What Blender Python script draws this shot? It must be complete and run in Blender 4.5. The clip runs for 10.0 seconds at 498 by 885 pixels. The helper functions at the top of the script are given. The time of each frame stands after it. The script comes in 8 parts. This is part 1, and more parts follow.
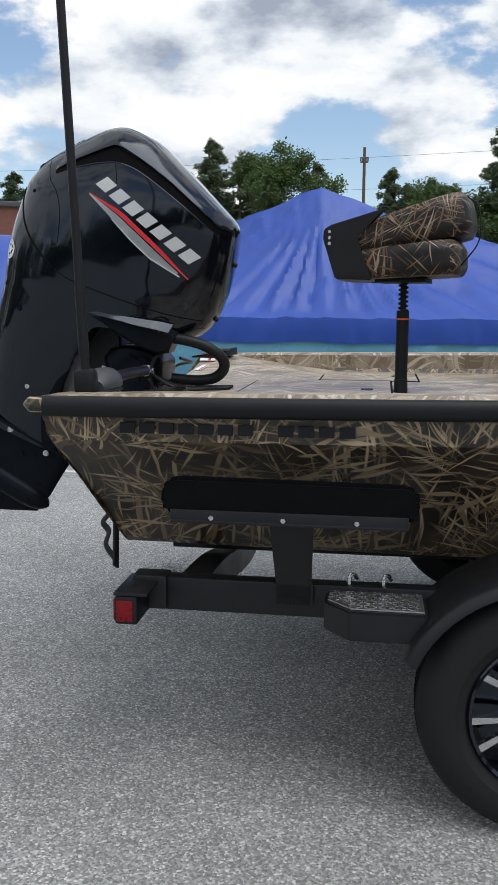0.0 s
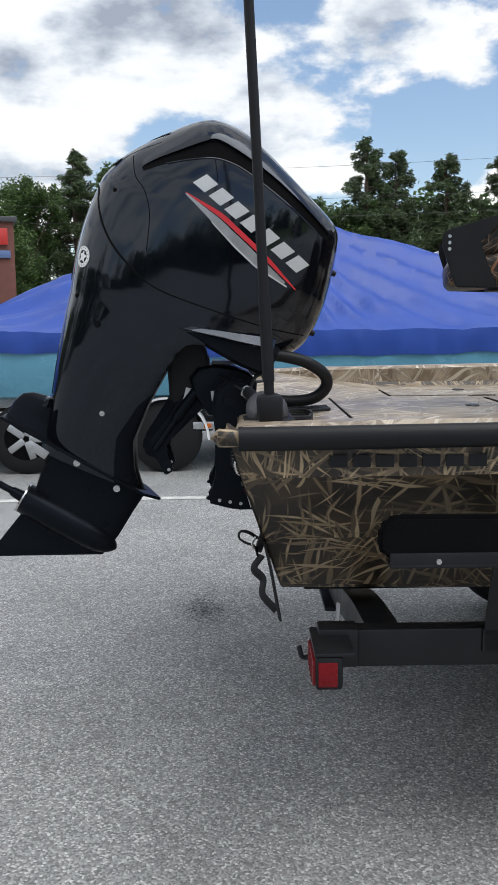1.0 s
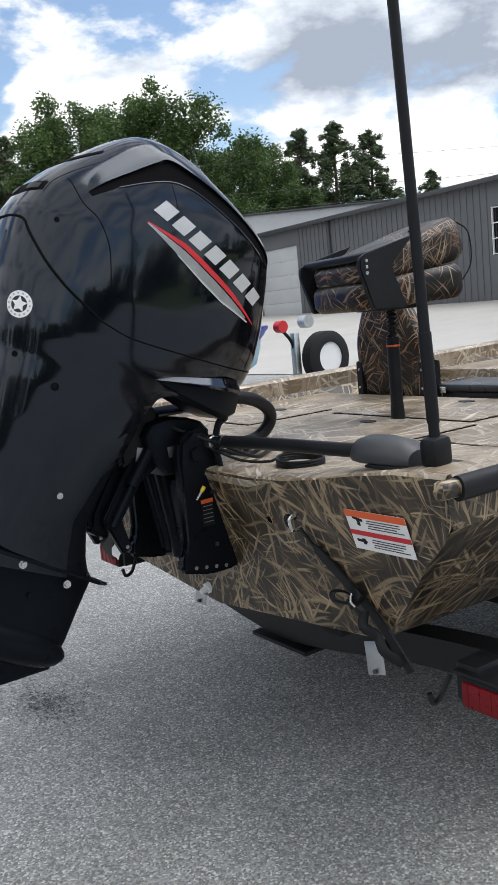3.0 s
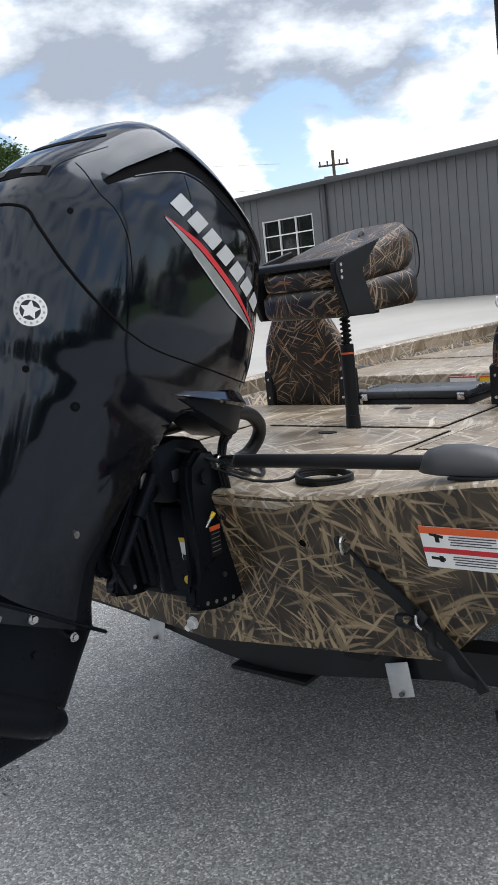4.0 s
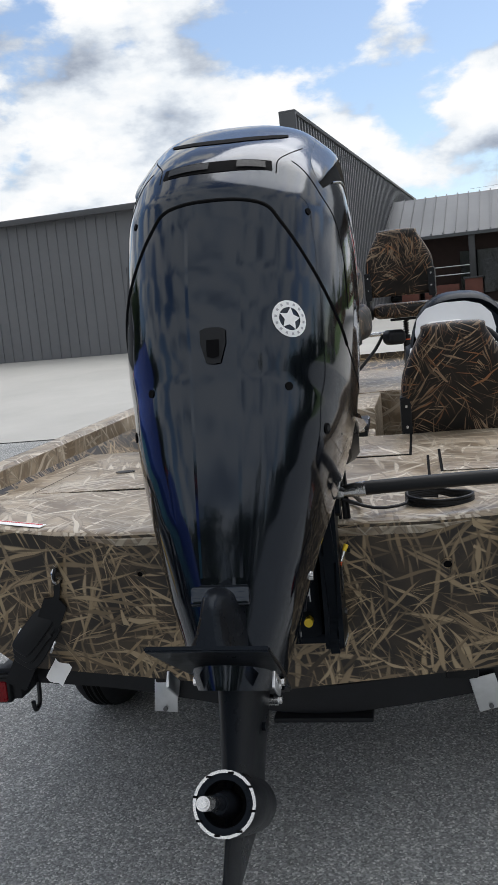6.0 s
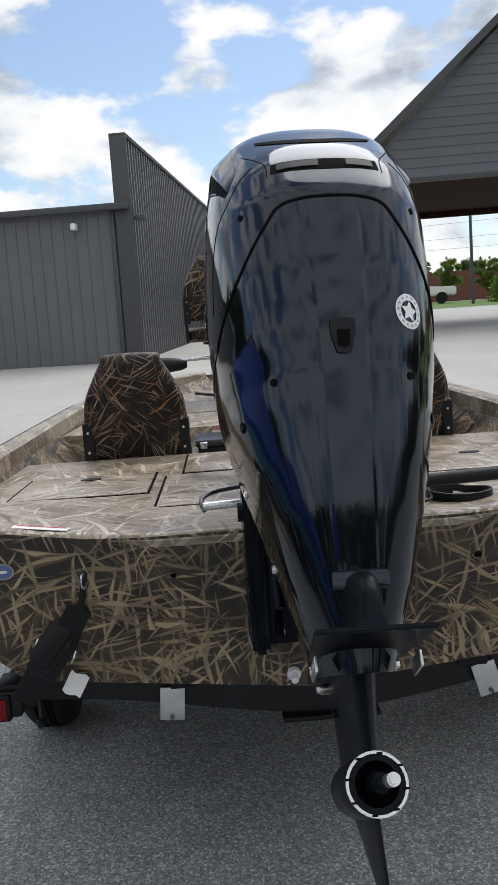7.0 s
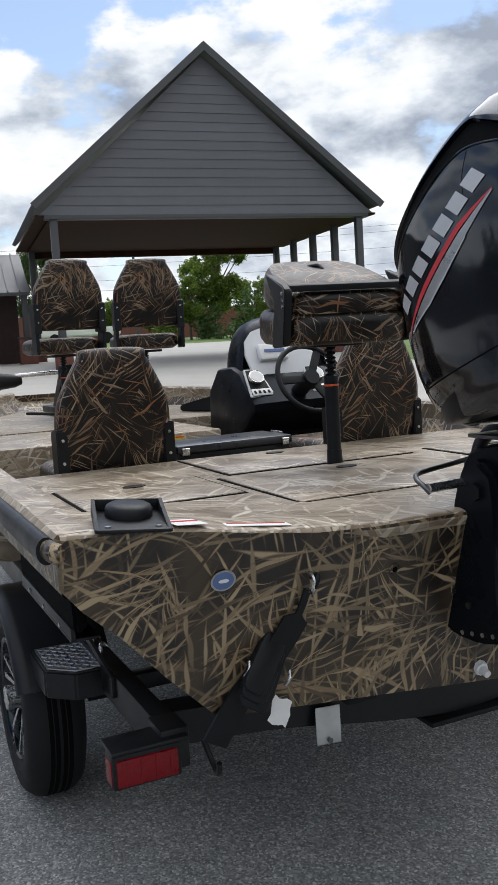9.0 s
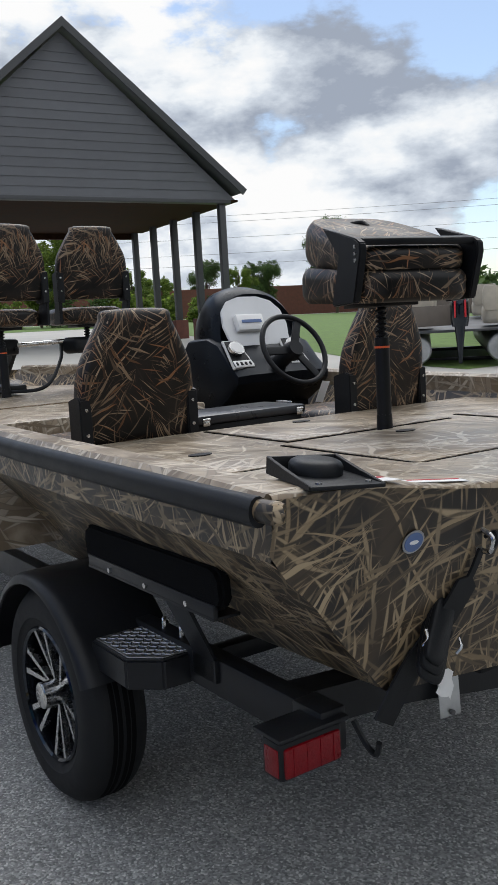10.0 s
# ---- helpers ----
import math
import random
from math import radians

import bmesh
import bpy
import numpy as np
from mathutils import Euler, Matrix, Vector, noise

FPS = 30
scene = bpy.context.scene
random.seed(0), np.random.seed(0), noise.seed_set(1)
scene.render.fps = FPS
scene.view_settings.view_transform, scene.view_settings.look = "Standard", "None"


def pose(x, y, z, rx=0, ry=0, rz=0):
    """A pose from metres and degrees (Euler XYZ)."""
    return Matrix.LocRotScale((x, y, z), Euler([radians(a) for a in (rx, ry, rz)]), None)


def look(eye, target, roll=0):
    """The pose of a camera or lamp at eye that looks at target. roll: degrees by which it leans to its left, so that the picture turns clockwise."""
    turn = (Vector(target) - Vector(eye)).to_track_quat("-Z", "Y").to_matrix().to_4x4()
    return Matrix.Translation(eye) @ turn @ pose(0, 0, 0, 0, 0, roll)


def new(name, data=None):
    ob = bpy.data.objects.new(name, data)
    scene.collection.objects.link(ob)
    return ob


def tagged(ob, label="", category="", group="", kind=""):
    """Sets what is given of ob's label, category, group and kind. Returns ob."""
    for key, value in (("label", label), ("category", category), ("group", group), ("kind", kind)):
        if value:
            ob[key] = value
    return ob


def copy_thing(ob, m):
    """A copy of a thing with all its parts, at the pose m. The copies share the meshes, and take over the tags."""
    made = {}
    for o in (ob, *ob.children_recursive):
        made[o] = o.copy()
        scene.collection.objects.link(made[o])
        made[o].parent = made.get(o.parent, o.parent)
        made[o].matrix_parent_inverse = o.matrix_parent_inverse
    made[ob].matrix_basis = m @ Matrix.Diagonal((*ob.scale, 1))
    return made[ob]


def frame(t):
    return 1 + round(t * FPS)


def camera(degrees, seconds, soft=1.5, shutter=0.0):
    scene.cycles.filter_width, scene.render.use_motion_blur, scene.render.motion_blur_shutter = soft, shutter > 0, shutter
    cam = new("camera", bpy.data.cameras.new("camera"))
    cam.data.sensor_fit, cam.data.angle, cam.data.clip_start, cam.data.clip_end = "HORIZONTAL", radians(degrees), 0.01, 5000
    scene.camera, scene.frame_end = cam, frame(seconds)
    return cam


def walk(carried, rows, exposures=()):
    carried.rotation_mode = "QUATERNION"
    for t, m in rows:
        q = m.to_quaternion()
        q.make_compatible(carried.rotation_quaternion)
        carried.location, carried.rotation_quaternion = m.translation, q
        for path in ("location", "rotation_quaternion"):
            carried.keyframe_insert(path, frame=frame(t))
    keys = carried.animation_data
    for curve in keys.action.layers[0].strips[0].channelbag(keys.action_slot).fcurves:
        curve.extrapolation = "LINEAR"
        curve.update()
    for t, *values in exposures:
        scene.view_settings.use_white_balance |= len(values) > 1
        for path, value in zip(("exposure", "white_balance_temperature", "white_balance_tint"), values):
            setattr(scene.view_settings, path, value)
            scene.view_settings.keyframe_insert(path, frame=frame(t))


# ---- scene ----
cam = camera(31.8, 10.0)
METRES, EYE, TURN = 7.4, 1.351, 7.0
ROWS = [
    (0.0, 0.0, 0.0, 0.0, -0.25, -8.45, 1.68),
    (0.5, -0.0534, 0.0304, 0.0015, -4.73, -8.32, 2.09),
    (1.0, -0.111, 0.0536, 0.0048, -9.36, -8.01, 2.58),
    (1.5, -0.1631, 0.0773, 0.0079, -17.2, -8.79, 3.1),
    (2.0, -0.2074, 0.1096, 0.0188, -25.36, -8.68, 3.68),
    (2.5, -0.2468, 0.1401, 0.0261, -34.95, -8.96, 5.81),
    (4.0, -0.309, 0.2686, 0.0382, -59.91, -10.97, 7.15),
    (4.5, -0.3223, 0.3151, 0.0419, -66.64, -10.6, 7.28),
    (5.0, -0.341, 0.3639, 0.0436, -74.59, -10.59, 7.34),
    (5.5, -0.3438, 0.413, 0.0447, -81.87, -10.08, 6.75),
    (7.0, -0.3409, 0.5404, 0.0422, -100.96, -9.42, 3.82),
    (7.5, -0.3277, 0.5839, 0.0385, -107.31, -8.07, 3.65),
    (8.0, -0.3059, 0.6271, 0.0304, -112.02, -7.97, 3.11),
    (8.5, -0.2718, 0.6619, 0.029, -116.28, -7.95, 2.56),
    (9.0, -0.239, 0.7009, 0.0261, -123.68, -7.98, 2.45),
    (9.5, -0.2007, 0.7296, 0.0171, -129.26, -8.42, 2.24),
    (10.0, -0.1634, 0.7581, 0.0154, -133.77, -8.99, 1.97),
]
walk(cam, [(t, pose(0, 0, 0, 0, -2.0, 0) @ pose(0.733, -3.395, EYE, 0, 0, TURN) @ pose(METRES * x, METRES * y, METRES * z, 90 + pitch, roll, yaw)) for t, x, y, z, yaw, pitch, roll in ROWS],
     exposures=((0.0, 0.02), (2.0, 0.20), (4.0, 0.32), (4.5, 0.34), (5.5, 0.06), (7.0, 0.0), (8.5, 0.10), (10.0, -0.03)))

# ---- world, sun, exposure ----
world = bpy.data.worlds.new("sky")
scene.world = world
world.use_nodes = True


# bearing from the bow to port, height, width (degrees) and weight of the banks of cloud (+) and the gaps of blue (-)
# the last two banks, out of view, are added to grey the cowl's reflections and lighten
BANKS = ((94, 16.8, 7, 0.13), (47.5, 15.5, 5, 0.1), (102, 13.0, 7, 0.1), (85, 10.5, 4, 0.09), (79, 18.0, 5, 0.1), (73.5, 15.8, 3.5, 0.09), (61, 12.0, 7, 0.12),
         (43, 14.0, 11, 0.14), (27, 9.0, 6, 0.12), (29, 17.0, 9, 0.12), (15, 13.0, 7, 0.12), (8.5, 13.5, 4, 0.1), (-9.4, 13.5, 5, 0.11), (-17, 13.5, 5, 0.11),
         (-20, 11.0, 13, 0.09), (-31, 10.0, 8, 0.08), (-4, 9.0, 8, 0.07), (-42.6, 12.0, 10, 0.14), (200, 75, 60, 0.12), (190, 35, 60, 0.26))
# the last three gaps, out of view, are added to darken the cowl's top
GAPS = ((92.5, 10.8, 4.5, -0.14), (110, 17.0, 5, -0.1), (76, 11.3, 4, -0.12), (69.5, 13.2, 4.5, -0.12), (35.3, 8.8, 3.2, -0.16), (2.5, 18.3, 4.5, -0.13), (-2.0, 13.0, 4, -0.06),
        (-15.6, 20.8, 4, -0.12), (-24, 20.5, 5, -0.1), (-51.5, 18.5, 3, -0.1), (-8, 36, 24, -0.15), (0, 62, 22, -0.14), (180, 86, 18, -0.22))
CLOUDS = BANKS + GAPS
# the same for their shaded undersides
SHADES = ((92, 17.5, 8, 0.10), (47.5, 16.0, 6, 0.05), (-54, 13.0, 8, 0.14), (43, 16.0, 9, 0.13), (32, 16.5, 8, 0.12), (22, 17.5, 6, 0.12), (-46.5, 17.5, 8, 0.26), (-42, 12, 13, 0.05), (85, 15.8, 4.5, 0.10), (60, 14.0, 5, 0.08))


def sky_nodes():
    nt = world.node_tree
    n, l = nt.nodes, nt.links
    n.clear()

    def node(kind, **values):
        q = n.new(kind)
        for k, v in values.items():
            q.inputs[k.replace("_", " ")].default_value = v
        return q

    def sums(a, c, op="ADD"):
        q = n.new("ShaderNodeMath")
        q.operation = op
        for i, v in enumerate((a, c)):
            if isinstance(v, float):
                q.inputs[i].default_value = v
            else:
                l.new(v, q.inputs[i])
        return q.outputs[0]

    out = n.new("ShaderNodeOutputWorld")
    sky = n.new("ShaderNodeTexSky")
    sky.sky_type, sky.sun_disc = "NISHITA", False
    sky.sun_elevation, sky.sun_rotation = radians(SUN_HIGH), radians(SUN_TURN)
    sky.air_density, sky.dust_density = 1.0, 0.9
    clear = node("ShaderNodeBackground", Strength=0.15)
    l.new(sky.outputs[0], clear.inputs["Color"])
    direction = n.new("ShaderNodeTexCoord").outputs["Generated"]

    def banks(table):
        total = None
        for az, el, wide, weight in table:
            dot = n.new("ShaderNodeVectorMath")
            dot.operation = "DOT_PRODUCT"
            dot.inputs[1].default_value = (math.cos(radians(el)) * math.cos(radians(az)), math.cos(radians(el)) * math.sin(radians(az)), math.sin(radians(el)))
            l.new(direction, dot.inputs[0])
            q = node("ShaderNodeMapRange", From_Min=math.cos(radians(wide)), From_Max=1.0, To_Min=0.0, To_Max=weight)
            l.new(dot.outputs["Value"], q.inputs["Value"])
            total = q.outputs[0] if total is None else sums(total, q.outputs[0])
        return total

    mp = n.new("ShaderNodeMapping")
    mp.inputs["Scale"].default_value = (1, 1, 2.0)
    mp.inputs["Location"].default_value = (3.3, 1.7, 0.2)
    l.new(direction, mp.inputs["Vector"])
    big = node("ShaderNodeTexNoise", Scale=5.2, Detail=12.0, Roughness=0.56)
    l.new(mp.outputs[0], big.inputs["Vector"])
    body_of_cloud = sums(big.outputs["Fac"], banks(CLOUDS))
    mask = node("ShaderNodeMapRange", From_Min=0.455, From_Max=0.545)
    mask.interpolation_type = "SMOOTHSTEP"
    l.new(body_of_cloud, mask.inputs["Value"])
    # lit from above: compare with the cloud a little higher up
    up = n.new("ShaderNodeVectorMath")
    up.operation = "ADD"
    up.inputs[1].default_value = (0, 0, 0.10)
    l.new(mp.outputs[0], up.inputs[0])
    above = node("ShaderNodeTexNoise", Scale=5.2, Detail=5.0, Roughness=0.5)
    l.new(up.outputs[0], above.inputs["Vector"])
    puff = node("ShaderNodeTexNoise", Scale=15.0, Detail=7.0, Roughness=0.6)
    l.new(mp.outputs[0], puff.inputs["Vector"])
    lit = sums(sums(big.outputs["Fac"], above.outputs["Fac"], "SUBTRACT"), sums(sums(puff.outputs["Fac"], 0.5, "SUBTRACT"), 0.30, "MULTIPLY"))
    lit = sums(sums(lit, banks(SHADES), "SUBTRACT"), 0.53)
    ramp = n.new("ShaderNodeValToRGB")
    e = ramp.color_ramp.elements
    e[0].position, e[0].color = 0.33, (0.36, 0.41, 0.50, 1)
    e[1].position, e[1].color = 0.60, (1.0, 1.0, 1.0, 1)
    e.new(0.45).color = (0.66, 0.72, 0.80, 1)
    e.new(0.52).color = (0.88, 0.92, 0.96, 1)
    l.new(lit, ramp.inputs["Fac"])
    cloud = node("ShaderNodeBackground", Strength=1.0)
    l.new(ramp.outputs[0], cloud.inputs["Color"])
    mix = n.new("ShaderNodeMixShader")
    l.new(mask.outputs[0], mix.inputs["Fac"])
    l.new(clear.outputs[0], mix.inputs[1])
    l.new(cloud.outputs[0], mix.inputs[2])
    l.new(mix.outputs[0], out.inputs["Surface"])


SUN_TURN, SUN_HIGH = 126.0, 62.0
sky_nodes()
sun = new("sun", bpy.data.lights.new("sun", "SUN"))
sun.data.energy, sun.data.angle, sun.data.color = 2.1, radians(58), (1.0, 0.985, 0.96)
sun.matrix_world = look((20 * math.cos(radians(SUN_HIGH)) * math.sin(radians(SUN_TURN)), 20 * math.cos(radians(SUN_HIGH)) * math.cos(radians(SUN_TURN)), 20 * math.sin(radians(SUN_HIGH))), (0, 0, 0))
scene.view_settings.exposure = 0.0


# ---- materials ----
def mat(name, colour, rough=0.5, metal=0.0, vary=0.12, scale=6.0, bump=0.0, bump_scale=60.0, coat=0.0, random_tone=0.0, spec=0.5):
    """A painted or moulded surface: colour with stains at two scales, uneven gloss and fine relief."""
    m = bpy.data.materials.new(name)
    m.use_nodes = True
    nt = m.node_tree
    n, l = nt.nodes, nt.links
    b = n["Principled BSDF"]
    tc = n.new("ShaderNodeTexCoord")
    a = n.new("ShaderNodeTexNoise")
    a.inputs["Scale"].default_value, a.inputs["Detail"].default_value, a.inputs["Roughness"].default_value = scale, 8, 0.65
    l.new(tc.outputs["Object"], a.inputs["Vector"])
    hsv = n.new("ShaderNodeHueSaturation")
    hsv.inputs["Color"].default_value = (*colour, 1)
    rng = n.new("ShaderNodeMapRange")
    rng.inputs["From Min"].default_value, rng.inputs["From Max"].default_value = 0.25, 0.75
    rng.inputs["To Min"].default_value, rng.inputs["To Max"].default_value = 1 - vary, 1 + vary
    l.new(a.outputs["Fac"], rng.inputs["Value"])
    last = rng.outputs[0]
    if random_tone:
        info = n.new("ShaderNodeObjectInfo")
        r2 = n.new("ShaderNodeMapRange")
        r2.inputs["To Min"].default_value, r2.inputs["To Max"].default_value = 1 - random_tone, 1 + random_tone
        l.new(info.outputs["Random"], r2.inputs["Value"])
        mul = n.new("ShaderNodeMath")
        mul.operation = "MULTIPLY"
        l.new(last, mul.inputs[0])
        l.new(r2.outputs[0], mul.inputs[1])
        last = mul.outputs[0]
    l.new(last, hsv.inputs["Value"])
    l.new(hsv.outputs[0], b.inputs["Base Color"])
    r = n.new("ShaderNodeMapRange")
    r.inputs["From Min"].default_value, r.inputs["From Max"].default_value = 0.3, 0.7
    r.inputs["To Min"].default_value, r.inputs["To Max"].default_value = max(rough - 0.06, 0.02), min(rough + 0.08, 1)
    l.new(a.outputs["Fac"], r.inputs["Value"])
    l.new(r.outputs[0], b.inputs["Roughness"])
    b.inputs["Metallic"].default_value = metal
    b.inputs["Specular IOR Level"].default_value = spec
    if coat:
        b.inputs["Coat Weight"].default_value = coat
        b.inputs["Coat Roughness"].default_value = 0.03
    if bump:
        t = n.new("ShaderNodeTexNoise")
        t.inputs["Scale"].default_value, t.inputs["Detail"].default_value = bump_scale, 4
        l.new(tc.outputs["Object"], t.inputs["Vector"])
        bp = n.new("ShaderNodeBump")
        bp.inputs["Strength"].default_value, bp.inputs["Distance"].default_value = bump, 0.004
        l.new(t.outputs["Fac"], bp.inputs["Height"])
        l.new(bp.outputs[0], b.inputs["Normal"])
    return m


def camo(name, ground, blotch, blades, layers=10, length=0.24, width=0.024, rough=0.5, coat=0.0, seed=1, cover=0.5, patch=3.2, bend=0.06, outline=0.35, patches=(0.44, 0.60), soft=0.10, fans=0, fan_cell=0.34, fan_blade=(0.13, 0.13), spread=0.75):
    """Reed camouflage: bundles of long tapering blades, each layer lying its own way over a mottled ground. Works on UVs in metres."""
    rnd = random.Random(seed)
    m = bpy.data.materials.new(name)
    m.use_nodes = True
    nt = m.node_tree
    n, l = nt.nodes, nt.links
    b = n["Principled BSDF"]

    def vec(op, a, c):
        q = n.new("ShaderNodeVectorMath")
        q.operation = op
        for i, v in enumerate((a, c)):
            if isinstance(v, tuple):
                q.inputs[i].default_value = v
            else:
                l.new(v, q.inputs[i])
        return q.outputs[0]

    def ranged(value, a, c, d=0.0, e=1.0, soft=True):
        q = n.new("ShaderNodeMapRange")
        q.interpolation_type = "SMOOTHSTEP" if soft else "LINEAR"
        for k, v in (("From Min", a), ("From Max", c), ("To Min", d), ("To Max", e)):
            q.inputs[k].default_value = v
        l.new(value, q.inputs["Value"])
        return q.outputs[0]

    def noise(v, scale, detail):
        q = n.new("ShaderNodeTexNoise")
        q.inputs["Scale"].default_value, q.inputs["Detail"].default_value = scale, detail
        l.new(v, q.inputs["Vector"])
        return q

    def times(a, c):
        q = n.new("ShaderNodeMath")
        q.operation = "MULTIPLY"
        l.new(a, q.inputs[0])
        l.new(c, q.inputs[1])
        return q.outputs[0]

    uv = n.new("ShaderNodeTexCoord").outputs["UV"]

    def calc(op, *values):
        q = n.new("ShaderNodeMath")
        q.operation = op
        for i, v in enumerate(values):
            if isinstance(v, (int, float)):
                q.inputs[i].default_value = v
            else:
                l.new(v, q.inputs[i])
        return q.outputs[0]

    def split(v):
        q = n.new("ShaderNodeSeparateXYZ")
        l.new(v, q.inputs[0])
        return q.outputs

    def paint(col, inside, sep, where):
        """Lays one layer of blades over the colour so far."""
        mask = times(ranged(inside, 0.0, soft), where)
        br = n.new("ShaderNodeValToRGB")
        els = br.color_ramp.elements
        els[0].color, els[1].color = (*blades[0], 1), (*blades[-1], 1)
        for i, c in enumerate(blades[1:-1]):
            els.new((i + 1) / (len(blades) - 1)).color = (*c, 1)
        l.new(sep.outputs[1], br.inputs["Fac"])
        tint = n.new("ShaderNodeMix")
        tint.data_type, tint.blend_type = "RGBA", "MULTIPLY"
        tint.inputs["Factor"].default_value = 1
        l.new(br.outputs[0], tint.inputs["A"])
        l.new(ranged(inside, 0.03, 0.14, outline, 1.0), tint.inputs["B"])
        mx = n.new("ShaderNodeMix")
        mx.data_type = "RGBA"
        l.new(mask, mx.inputs["Factor"])
        l.new(col, mx.inputs["A"])
        l.new(tint.outputs["Result"], mx.inputs["B"])
        return mx.outputs["Result"]

    def fan(ox, oy):
        """Sheaves of blades that spread from one root, each sheaf its own way."""
        long, wide = fan_blade
        shifted = vec("ADD", uv, (ox, oy, 0.0))
        warp = noise(shifted, 5.0, 2)
        bent = vec("ADD", shifted, vec("MULTIPLY", vec("SUBTRACT", warp.outputs["Color"], (0.5, 0.5, 0.5)), (bend, bend, 0)))
        scaled = vec("MULTIPLY", bent, (1 / fan_cell, 1 / fan_cell, 0))
        root = n.new("ShaderNodeTexVoronoi")
        root.voronoi_dimensions = "2D"
        root.inputs["Scale"].default_value, root.inputs["Randomness"].default_value = 1.0, 0.7
        l.new(scaled, root.inputs["Vector"])
        turn = split(root.outputs["Color"])
        local = split(vec("MULTIPLY", vec("SUBTRACT", scaled, root.outputs["Position"]), (fan_cell, fan_cell, 0)))
        away = calc("SQRT", calc("ADD", calc("MULTIPLY", local[0], local[0]), calc("MULTIPLY", local[1], local[1])))
        angle = calc("WRAP", calc("ADD", calc("ARCTAN2", local[1], local[0]), calc("MULTIPLY", turn[0], 2 * math.pi)), math.pi, -math.pi)
        shift = calc("MULTIPLY", turn[1], 37.0)
        q = n.new("ShaderNodeCombineXYZ")
        l.new(calc("ADD", calc("DIVIDE", away, long), shift), q.inputs[0])
        l.new(calc("DIVIDE", angle, wide), q.inputs[1])
        vo = n.new("ShaderNodeTexVoronoi")
        vo.voronoi_dimensions, vo.distance = "2D", "MINKOWSKI"
        vo.inputs["Scale"].default_value, vo.inputs["Exponent"].default_value = 1.0, 1.25
        l.new(q.outputs[0], vo.inputs["Vector"])
        sep = n.new("ShaderNodeSeparateColor")
        l.new(vo.outputs["Color"], sep.inputs[0])
        inside = calc("SUBTRACT", ranged(sep.outputs[2], 0, 1, 0.26, 0.46, False), vo.outputs["Distance"])
        at = split(vo.outputs["Position"])
        near = ranged(calc("SUBTRACT", at[0], shift), 0.52 * fan_cell / long, 0.52 * fan_cell / long + 0.02, 1.0, 0.0)
        aside = ranged(calc("ABSOLUTE", at[1]), spread / wide - 0.02, spread / wide + 0.02, 1.0, 0.0)
        return inside, sep, times(near, times(aside, ranged(turn[2], 0.22, 0.24)))

    mott = noise(uv, 6.5, 6)
    rp = n.new("ShaderNodeValToRGB")
    e = rp.color_ramp.elements
    e[0].position, e[0].color = patches[0], (*blotch, 1)
    e[1].position, e[1].color = patches[1], (*ground, 1)
    l.new(mott.outputs["Fac"], rp.inputs["Fac"])
    col = rp.outputs[0]
    for k in range(layers):
        off = (rnd.uniform(0, 40), rnd.uniform(0, 40), 0.0)
        shifted = vec("ADD", uv, off)
        warp = noise(shifted, 2.2, 2)
        bent = vec("ADD", shifted, vec("MULTIPLY", vec("SUBTRACT", warp.outputs["Color"], (0.5, 0.5, 0.5)), (bend * 2, bend * 2, 0)))
        rot = n.new("ShaderNodeVectorRotate")
        rot.rotation_type = "Z_AXIS"
        rot.inputs["Angle"].default_value = math.pi * ((k * 0.382 + rnd.uniform(-0.08, 0.08)) % 1.0)
        l.new(bent, rot.inputs["Vector"])
        sz = rnd.uniform(0.7, 1.25)
        v = vec("MULTIPLY", rot.outputs[0], (1 / (length * sz), 1 / (width * sz), 1.0))
        vo = n.new("ShaderNodeTexVoronoi")
        vo.voronoi_dimensions, vo.distance = "2D", "MINKOWSKI"
        vo.inputs["Scale"].default_value, vo.inputs["Exponent"].default_value = 1.0, 1.25
        l.new(v, vo.inputs["Vector"])
        sep = n.new("ShaderNodeSeparateColor")
        l.new(vo.outputs["Color"], sep.inputs[0])
        size = ranged(sep.outputs[2], 0, 1, 0.17, 0.36, False)
        sub = n.new("ShaderNodeMath")
        sub.operation = "SUBTRACT"
        l.new(size, sub.inputs[0])
        l.new(vo.outputs["Distance"], sub.inputs[1])
        inside = sub.outputs[0]
        cell = vec("ADD", vec("MULTIPLY", vo.outputs["Position"], (length * sz, width * sz, 0.0)), off)
        where = ranged(noise(cell, patch, 2).outputs["Fac"], 0.5 + (0.5 - cover) * 0.4 - 0.012, 0.5 + (0.5 - cover) * 0.4 + 0.012)
        col = paint(col, inside, sep, where)
    for k in range(fans):
        col = paint(col, *fan(rnd.uniform(0, 40), rnd.uniform(0, 40)))
    l.new(col, b.inputs["Base Color"])
    l.new(ranged(mott.outputs["Fac"], 0.3, 0.7, rough - 0.06, rough + 0.08), b.inputs["Roughness"])
    if coat:
        b.inputs["Coat Weight"].default_value, b.inputs["Coat Roughness"].default_value = coat, 0.15
    return m


